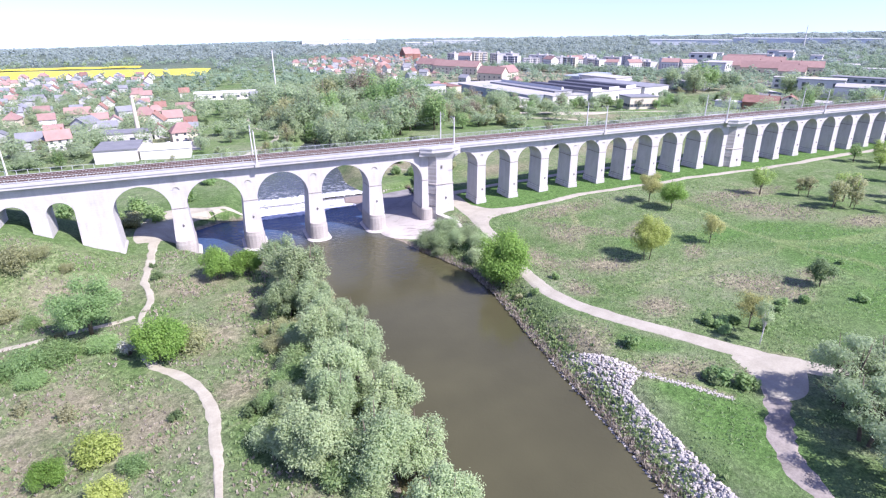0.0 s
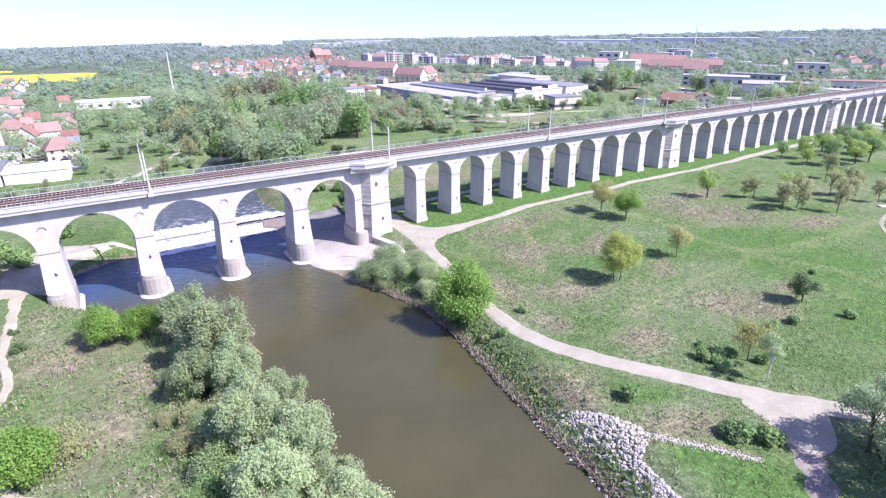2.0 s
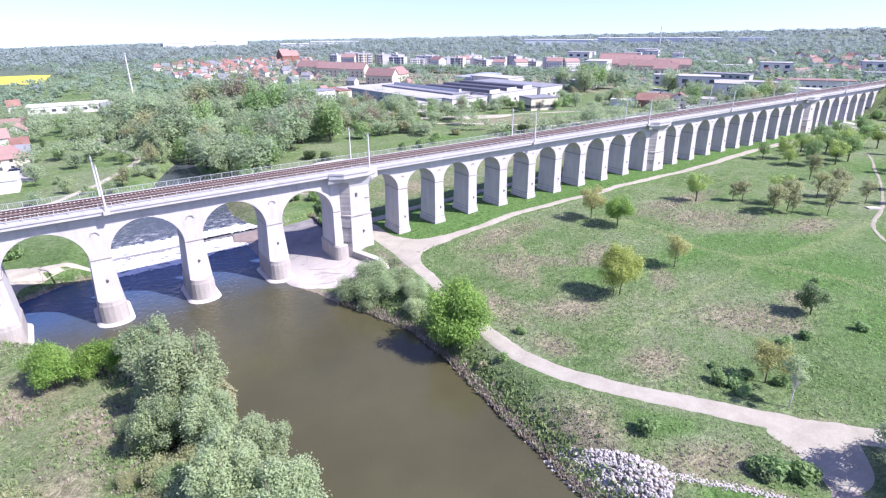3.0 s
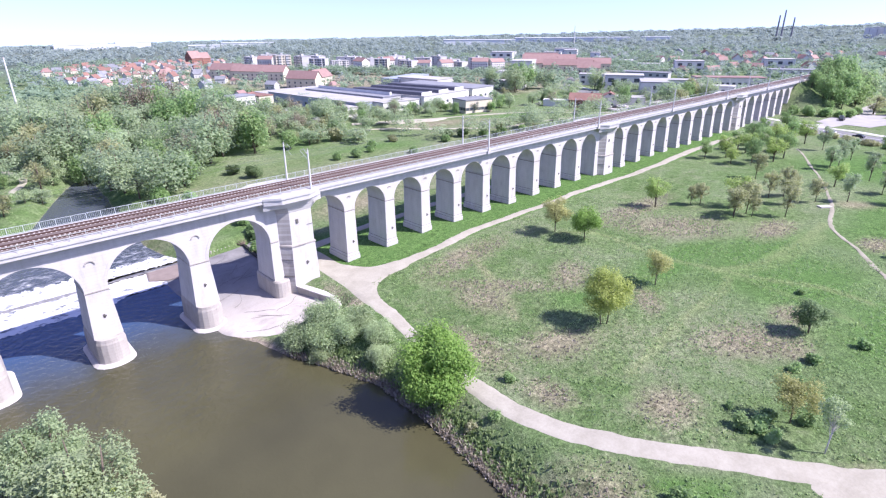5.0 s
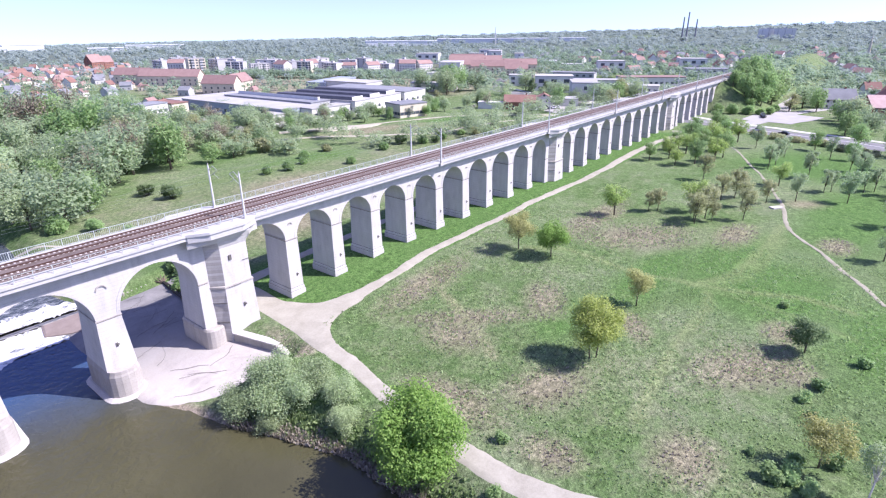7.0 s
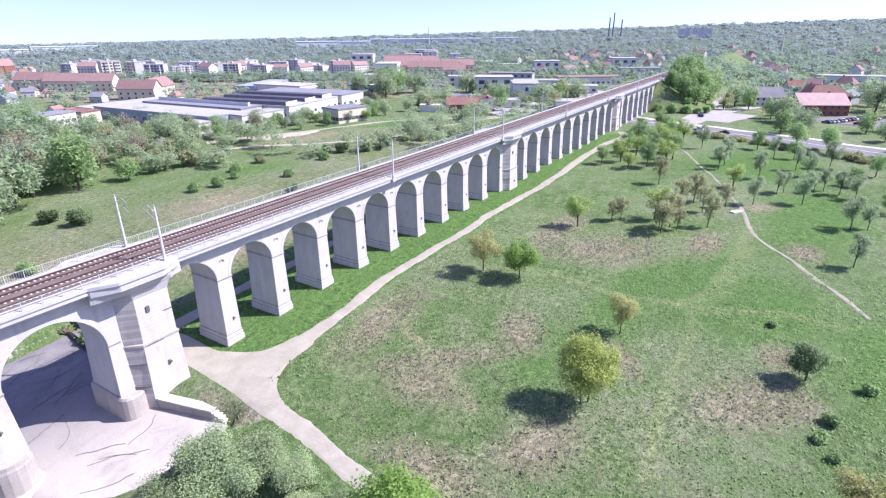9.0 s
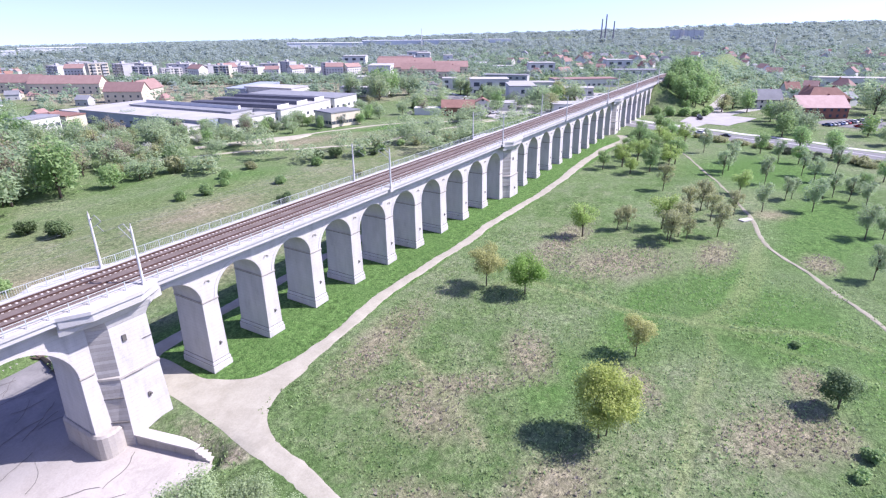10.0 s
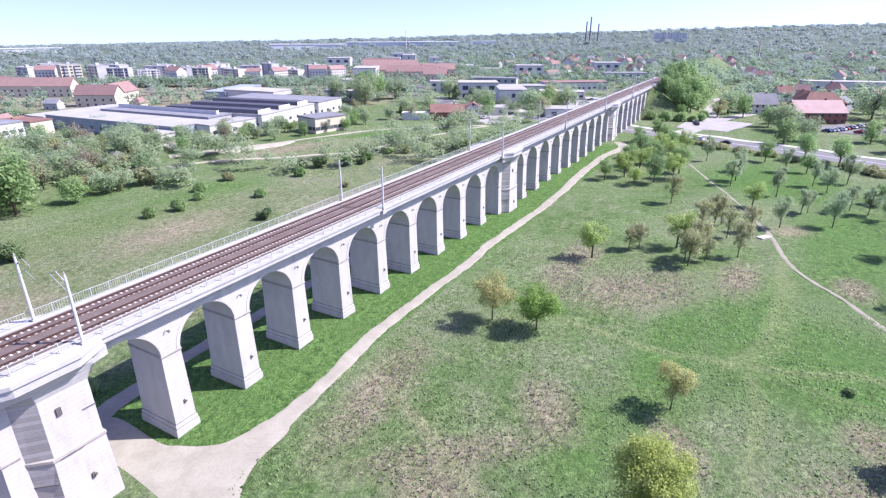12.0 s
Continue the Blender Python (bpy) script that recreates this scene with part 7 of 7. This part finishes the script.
def woods_mesh(name, spots, mat, per, seed, spray=0.27):
    """Many far trees in one mesh: each a few lumps of large leaf sprays. spots: x, y, z, radius, height."""
    g = np.random.default_rng(seed)
    S = np.array(spots, float)
    n = len(S) * per
    k = np.repeat(np.arange(len(S)), per)
    lump = g.normal(size=(len(S), 4, 3)) * np.array([0.38, 0.38, 0.20])
    off = lump[k, g.integers(0, 4, n)]
    d = g.normal(size=(n, 3))
    d /= np.linalg.norm(d, axis=1)[:, None]
    q = off + d * 0.55 * np.array([1, 1, 0.6])
    r, h = S[k, 3], S[k, 4]
    p = np.stack([S[k, 0] + q[:, 0] * r, S[k, 1] + q[:, 1] * r, S[k, 2] + h * (0.55 + 0.55 * q[:, 2])], 1)
    nrm = d * 0.4 + g.normal(size=(n, 3)) * 0.3 + np.array([0.1, -0.25, 0.85])
    me = spray_mesh(name, mat, p, nrm, r * spray * g.uniform(0.6, 1.3, n), g)
    return tagged(new(name, me), "dense green far woods and garden trees", "woods", kind="stuff")


far_b = []
for x, y in extra:
    far_a.append((x, y, float(hgt(x, y)), fr.uniform(3.0, 4.6), fr.uniform(5, 8)))
# garden trees between the houses
for _ in range(900):
    x, y = fr.uniform(-170, 0), fr.uniform(222, 520)
    if all((x - a) ** 2 + (y - b) ** 2 > (0.66 * c + 0.8) ** 2 for a, b, c in taken) and not (-42 < x < -2 and 218 < y < 262):
        far_a.append((x, y, float(hgt(x, y)), fr.uniform(1.8, 3.8), fr.uniform(3.5, 8.5)))
for _ in range(420):
    u = fr.random()
    x, y = 268 + 165 * u + fr.uniform(-16, 8), 600 - 215 * u + fr.uniform(-26, 6)
    if clear(x, y, -2):
        far_a.append((x, y, float(hgt(x, y)), fr.uniform(2.4, 4.6), fr.uniform(5, 10)))
for _ in range(260):
    x, y = fr.uniform(300, 520), fr.uniform(165, 420)
    if clear(x, y, 1.5) and not (345 < x < 490 and 150 < y < 275):
        far_a.append((x, y, float(hgt(x, y)), fr.uniform(2.4, 5.0), fr.uniform(5, 11)))
count = 0
while count < 2400:
    a = fr.uniform(-40, 108)
    r = fr.uniform(250, 900)
    x, y = 20 + r * math.sin(radians(a)), r * math.cos(radians(a))
    if y < 150 and x < 395:
        continue
    if 100 < y < 165 and x < 520:
        continue
    if not clear(x, y, 2.5) or 345 < x < 490 and 150 < y < 275:
        continue
    if 176 < x < 320 and 215 < y < 330 or -240 < x < 20 and 615 < y < 800:
        continue
    far_a.append((x, y, float(hgt(x, y)), fr.uniform(2.8, 5.4), fr.uniform(6, 12)))
    count += 1
count = 0
while count < 1000:
    a, r = fr.uniform(56, 110), fr.uniform(380, 1250)
    x, y = 20 + r * math.sin(radians(a)), r * math.cos(radians(a))
    if 98 < y < 165 and x < 560 or not clear(x, y, 3) or x < 400 and y < 100:
        continue
    far_a.append((x, y, float(hgt(x, y)), fr.uniform(4.0, 7.0), fr.uniform(7, 13)))
    count += 1
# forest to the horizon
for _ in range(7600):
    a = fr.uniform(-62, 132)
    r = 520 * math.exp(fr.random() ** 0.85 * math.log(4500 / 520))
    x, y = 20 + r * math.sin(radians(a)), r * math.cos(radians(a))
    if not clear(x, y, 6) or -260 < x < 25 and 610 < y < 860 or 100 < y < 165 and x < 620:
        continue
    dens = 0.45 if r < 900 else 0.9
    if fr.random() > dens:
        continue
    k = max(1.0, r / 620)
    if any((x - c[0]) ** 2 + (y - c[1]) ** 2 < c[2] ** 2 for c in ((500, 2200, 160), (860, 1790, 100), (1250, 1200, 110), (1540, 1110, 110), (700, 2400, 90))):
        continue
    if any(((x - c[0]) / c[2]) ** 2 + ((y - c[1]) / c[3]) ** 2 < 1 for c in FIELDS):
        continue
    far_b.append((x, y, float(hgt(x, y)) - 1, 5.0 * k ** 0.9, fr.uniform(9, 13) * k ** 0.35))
near_a = [q for q in far_a if math.hypot(q[0] - 20, q[1] - 40) < 400]
far_a = [q for q in far_a if math.hypot(q[0] - 20, q[1] - 40) >= 400]
woods_mesh("garden_trees", far_a, M_L_GARDEN_HAZED, 60, 1, 0.21)
woods_mesh("park_trees", near_a, M_L_FAR, 330, 3, 0.09)
woods_mesh("far_woods", far_b, M_L_HAZED, 46, 2, 0.22)

# ---- riprap and stones on the right bank ----
M_ROCK = rough_mat("riprap_stone", (0.31, 0.292, 0.262), (0.43, 0.41, 0.37), 1.2, 8, 0.9, 0.03, 0.12)
rk = random.Random(41)


def rock_mesh(seed):
    g = random.Random(seed)
    bm = bmesh.new()
    bmesh.ops.create_icosphere(bm, subdivisions=1, radius=1.0)
    for v in bm.verts:
        v.co = Vector((v.co.x * g.uniform(0.75, 1.1), v.co.y * g.uniform(0.6, 0.95), v.co.z * g.uniform(0.45, 0.8)))
    me = bpy.data.meshes.new("stone")
    bm.to_mesh(me)
    bm.free()
    me.materials.append(M_ROCK)
    return me


ROCKS = [rock_mesh(k) for k in range(6)]
riprap = thing("riprap", "bank of loose pale broken stones beside the river", "riprap")
rest_v, rest_f = [], []
INNER_Y, INNER_X = [24, 28, 34, 41, 47.3, 48.5, 51, 55, 59, 62], [45.8, 46.3, 47.1, 47.9, 48.6, 51.8, 52.2, 50.3, 48.4, 47.2]
ROCK_DATA = [(np.array([v.co[:] for v in me.vertices]), [tuple(p.vertices) for p in me.polygons]) for me in ROCKS]
single = 0
for _ in range(4600):
    y = rk.uniform(24, 61)
    lo = float(np.interp(y, RIGHT_Y, RIGHT_X)) - 0.3
    hi = float(np.interp(y, INNER_Y, INNER_X))
    x = rk.uniform(lo, hi)
    if x < lo + 1.8 and rk.random() < 0.55:
        continue
    z = float(hgt(x, y))
    s = rk.uniform(0.15, 0.40) * (1.15 if rk.random() < 0.15 else 0.9)
    m = pose(x, y, z + s * 0.18, rk.uniform(-25, 25), rk.uniform(-25, 25), rk.uniform(0, 360)) @ Matrix.Diagonal((s, s, s, 1))
    k = rk.randrange(6)
    if 44 < y < 55 and single < 300 and x > lo + 1.5:
        o = part("stone", ROCKS[k], M_ROCK, riprap)
        o.matrix_basis = m
        single += 1
    else:
        mm = np.array(m)
        v = ROCK_DATA[k][0] @ mm[:3, :3].T + mm[:3, 3]
        o = len(rest_v)
        rest_v += v.tolist()
        rest_f += [tuple(i + o for i in f) for f in ROCK_DATA[k][1]]
# stray stones: along the bank and beside the small ditch
for _ in range(700):
    if rk.random() < 0.45:
        u = rk.random()
        x, y, s = 52 + 7.4 * u + rk.gauss(0, 0.28), 49.2 - 9.6 * u + rk.gauss(0, 0.28), rk.uniform(0.08, 0.2)
    else:
        y = rk.uniform(60, 100)
        x, s = float(np.interp(y, RIGHT_Y, RIGHT_X)) + abs(rk.gauss(0.2, 0.8)), rk.uniform(0.1, 0.28)
    k = rk.randrange(6)
    mm = np.array(pose(x, y, float(hgt(x, y)) + s * 0.15, rk.uniform(-25, 25), 0, rk.uniform(0, 360)) @ Matrix.Diagonal((s, s, s, 1)))
    v = ROCK_DATA[k][0] @ mm[:3, :3].T + mm[:3, 3]
    o = len(rest_v)
    rest_v += v.tolist()
    rest_f += [tuple(i + o for i in f) for f in ROCK_DATA[k][1]]
rbld = Build()
rbld.v, rbld.f = rest_v, rest_f
tagged(part("stone_bed", rbld, M_ROCK, riprap), kind="stuff")

# ---- low wall with steps beside the broad pier ----
wall = thing("low_wall", "low pale stone wall with steps at its end", "wall")


def line_box(b, p, q, half, z0, z1):
    d = (Vector(q) - Vector(p)).normalized()
    n = Vector((-d.y, d.x)) * half
    b.prism([(p[0] - n.x, p[1] - n.y), (q[0] - n.x, q[1] - n.y), (q[0] + n.x, q[1] + n.y), (p[0] + n.x, p[1] + n.y)][::-1], z0, z1)


wbd = Build()
line_box(wbd, (54.35, 128.4), (56.5, 119.9), 0.62, -5.0, -1.95)
part("wall_body", wbd, M_STONE_OLD, wall)
wcp = Build()
line_box(wcp, (54.33, 128.5), (56.52, 119.8), 0.72, -1.946, -1.72)
part("coping", wcp, M_CONCRETE, wall)
for k in range(4):
    st = Build()
    line_box(st, (56.54 + 0.11 * k, 119.75 - 0.48 * k), (56.64 + 0.11 * k, 119.28 - 0.48 * k), 0.75, -5.0, -2.0 - 0.26 * k)
    part("step", st, M_CONCRETE, wall)

# ---- rough growth: tufts, weeds, reeds ----


def tuft_mesh(name, mat, spots, blades, seed, label):
    """Clumps of upright blades; spots: x, y, z, width, height."""
    g = np.random.default_rng(seed)
    S = np.repeat(np.array(spots, float), blades, 0)
    n = len(S)
    a, lean = g.uniform(0, 2 * np.pi, n), g.normal(size=(n, 2)) * 0.35
    base = S[:, :2] + g.normal(size=(n, 2)) * S[:, 3:4] * 0.35
    tw = np.stack([np.cos(a), np.sin(a)], 1) * (S[:, 3:4] * g.uniform(0.25, 0.5, (n, 1)))
    hh = S[:, 4] * g.uniform(0.6, 1.2, n)
    top = base + lean * hh[:, None]
    z0, z1 = S[:, 2] - 0.05, S[:, 2] + hh
    v = np.stack([np.column_stack([base - tw, z0]), np.column_stack([base + tw, z0]), np.column_stack([top + tw * 0.8, z1]), np.column_stack([top - tw * 0.8, z1])], 1).reshape(-1, 3)
    me = bpy.data.meshes.new(name)
    me.vertices.add(4 * n)
    me.vertices.foreach_set("co", v.reshape(-1).astype(np.float32))
    me.loops.add(4 * n)
    me.loops.foreach_set("vertex_index", np.arange(4 * n, dtype=np.int32))
    me.polygons.add(n)
    me.polygons.foreach_set("loop_start", np.arange(0, 4 * n, 4, dtype=np.int32))
    me.polygons.foreach_set("loop_total", np.full(n, 4, np.int32))
    me.materials.append(mat)
    me.update(calc_edges=True)
    return tagged(new(name, me), label, "grass", kind="stuff")


tr = np.random.default_rng(77)


def scatter(n, x0, x1, y0, y1, keep, w, h):
    X, Y = tr.uniform(x0, x1, n), tr.uniform(y0, y1, n)
    Z = hgt(X, Y)
    ok = keep(X, Y) & (river_depth(X, Y) < -0.3)
    return np.column_stack([X, Y, Z, tr.uniform(0.6, 1.4, n) * w, tr.uniform(0.5, 1.5, n) * h])[ok]


PATHS = [spline(p, 1.0) for p in ([(61.5, 119), (59.7, 112.0), (59.0, 106), (57.5, 99.5), (56.3, 92), (55.5, 85.5), (55.2, 81.5), (54.9, 76.5), (55.9, 70), (58.2, 64.6), (61.0, 59.6), (64.4, 54.6), (68.8, 47.8), (73.2, 41.6), (79, 34.5)], [(71.5, 42.5), (68.4, 41), (66, 38.4), (63.6, 36), (59, 32.2), (55.8, 27.6)], [(58.5, 127), (64.5, 122), (69.8, 121.3), (81, 120.9), (97, 121.3), (134, 121.3), (185, 122.2), (241, 123.6)],
                               [(61.5, 139), (62.2, 127), (63.5, 120.5), (66.0, 121.5), (70.0, 121.2)], [(-15, 136), (-15, 117), (-14.6, 103.5), (-16, 97.5), (-13.4, 81), (-7.4, 72.6), (-4.6, 60), (-5.5, 38)])]
PP = np.vstack([p[:, :2] for p in PATHS])


def off_path(X, Y, d=2.4):
    out = np.ones(len(X), bool)
    for i in range(0, len(X), 4000):
        q = np.stack([X[i:i + 4000], Y[i:i + 4000]], 1)
        out[i:i + 4000] = ((q[:, None, :] - PP[None]) ** 2).sum(2).min(1) > d * d
    return out


def patchy(X, Y, f, lo):
    v = np.sin(X * f + 1.7 * np.sin(Y * f * 0.7)) + np.sin(Y * f * 1.3 + 2.1 * np.sin(X * f * 0.6))
    return v > lo


left_zone = lambda X, Y: off_path(X, Y, 1.6) & (X < np.interp(Y, LEFT_Y, LEFT_X)) & patchy(X, Y, 0.5, -0.7)
tuft_mesh("weeds", M_L_WEED, scatter(9000, -45, 18, 36, 127, left_zone, 0.26, 0.3), 4, 1, "rough green weeds and tall grass")
tuft_mesh("dry_stalks", M_L_REED, scatter(7000, -45, 18, 36, 127, lambda X, Y: off_path(X, Y, 1.6) & (X < np.interp(Y, LEFT_Y, LEFT_X)) & patchy(X, Y, 0.41, 0.1), 0.24, 0.3), 4, 2, "dry beige stalks among the weeds")
meadow_zone = lambda X, Y: off_path(X, Y, 2.6) & (X > np.interp(Y, RIGHT_Y, RIGHT_X) + 0.5) & (Y < 128 - 2 * (X < 62))
tuft_mesh("meadow_tufts", M_L_WEED, scatter(24000, 46, 140, 30, 122, lambda X, Y: meadow_zone(X, Y) & patchy(X, Y, 0.33, -0.9), 0.22, 0.2), 2, 3, "tufts of taller green meadow grass")
dry_zone = lambda X, Y: meadow_zone(X, Y) & (sum(blob(X, Y, *r) for r in DRY) + tr.uniform(-0.4, 0.1, len(X)) > 0.25)
tuft_mesh("meadow_stalks", M_L_REED, scatter(22000, 46, 165, 30, 120, dry_zone, 0.18, 0.24), 3, 4, "dry brown stalks in faded meadow patches")
rx, ry = [], []
for _ in range(2600):
    y = rk.uniform(20, 112)
    rx.append(float(np.interp(y, RIGHT_Y, RIGHT_X)) + abs(rk.gauss(0.5, 0.7)))
    ry.append(y)
rx, ry = np.array(rx), np.array(ry)
tuft_mesh("reeds", M_L_REED, np.column_stack([rx, ry, hgt(rx, ry), tr.uniform(0.15, 0.35, len(rx)), tr.uniform(0.3, 0.8, len(rx))]), 4, 5, "dry beige reeds along the waterline")
rx2 = rx + np.abs(tr.normal(1.3, 0.9, len(rx)))
tuft_mesh("bank_weeds", M_L_WEED, np.column_stack([rx2, ry, hgt(rx2, ry), tr.uniform(0.2, 0.45, len(rx)), tr.uniform(0.25, 0.7, len(rx))]), 4, 6, "green weeds on the river bank")

# ---- a dark drift log on the slab behind the broad pier ----
lg = thing("drift_log", "dark wet drift log with roots on the slab", "log")
lb = Build()
lb.tube([(57.1, 158.4, -2.9), (56.9, 156.4, -2.75), (56.5, 153.5, -2.7), (56.0, 150.0, -2.6), (55.6, 147.0, -2.6)], [0.3, 0.42, 0.4, 0.32, 0.2], 8)
part("stem", lb, rough_mat("wet_wood", (0.02, 0.018, 0.015), (0.05, 0.042, 0.035), 2, 9, 0.7, 0.03), lg)
lr = Build()
for k in range(8):
    a = 2 * math.pi * k / 8
    lr.tube([(57.1, 158.2, -2.9), (57.1 + 0.7 * math.cos(a), 158.8, -2.7 + 0.6 * math.sin(a)), (57.2 + 1.3 * math.cos(a), 159.3, -2.5 + 1.0 * math.sin(a))], [0.2, 0.13, 0.04], 5)
lr.tube([(56.2, 151.5, -2.7), (56.6, 150.5, -3.2), (56.7, 150.2, -3.6)], [0.14, 0.12, 0.1], 5)
part("roots", lr, M_BARK, lg)

# ---- flat concrete cover on the meadow ----
cc = Build()
cc.loft([[(x * e, y * e, z) for x, y in ((-1.6, -0.8), (1.6, -0.8), (1.6, 0.8), (-1.6, 0.8))] for e, z in ((1.0, -0.3), (1.0, 0.22), (0.97, 0.26))])
lid = new("concrete_cover", cc.mesh("concrete_cover", M_CONCRETE))
lid.matrix_world = pose(172.6, 70.8, float(hgt(172.6, 70.8)), 0, 0, -35)
tagged(lid, "pale flat concrete cover beside the meadow footpath", "concrete cover")
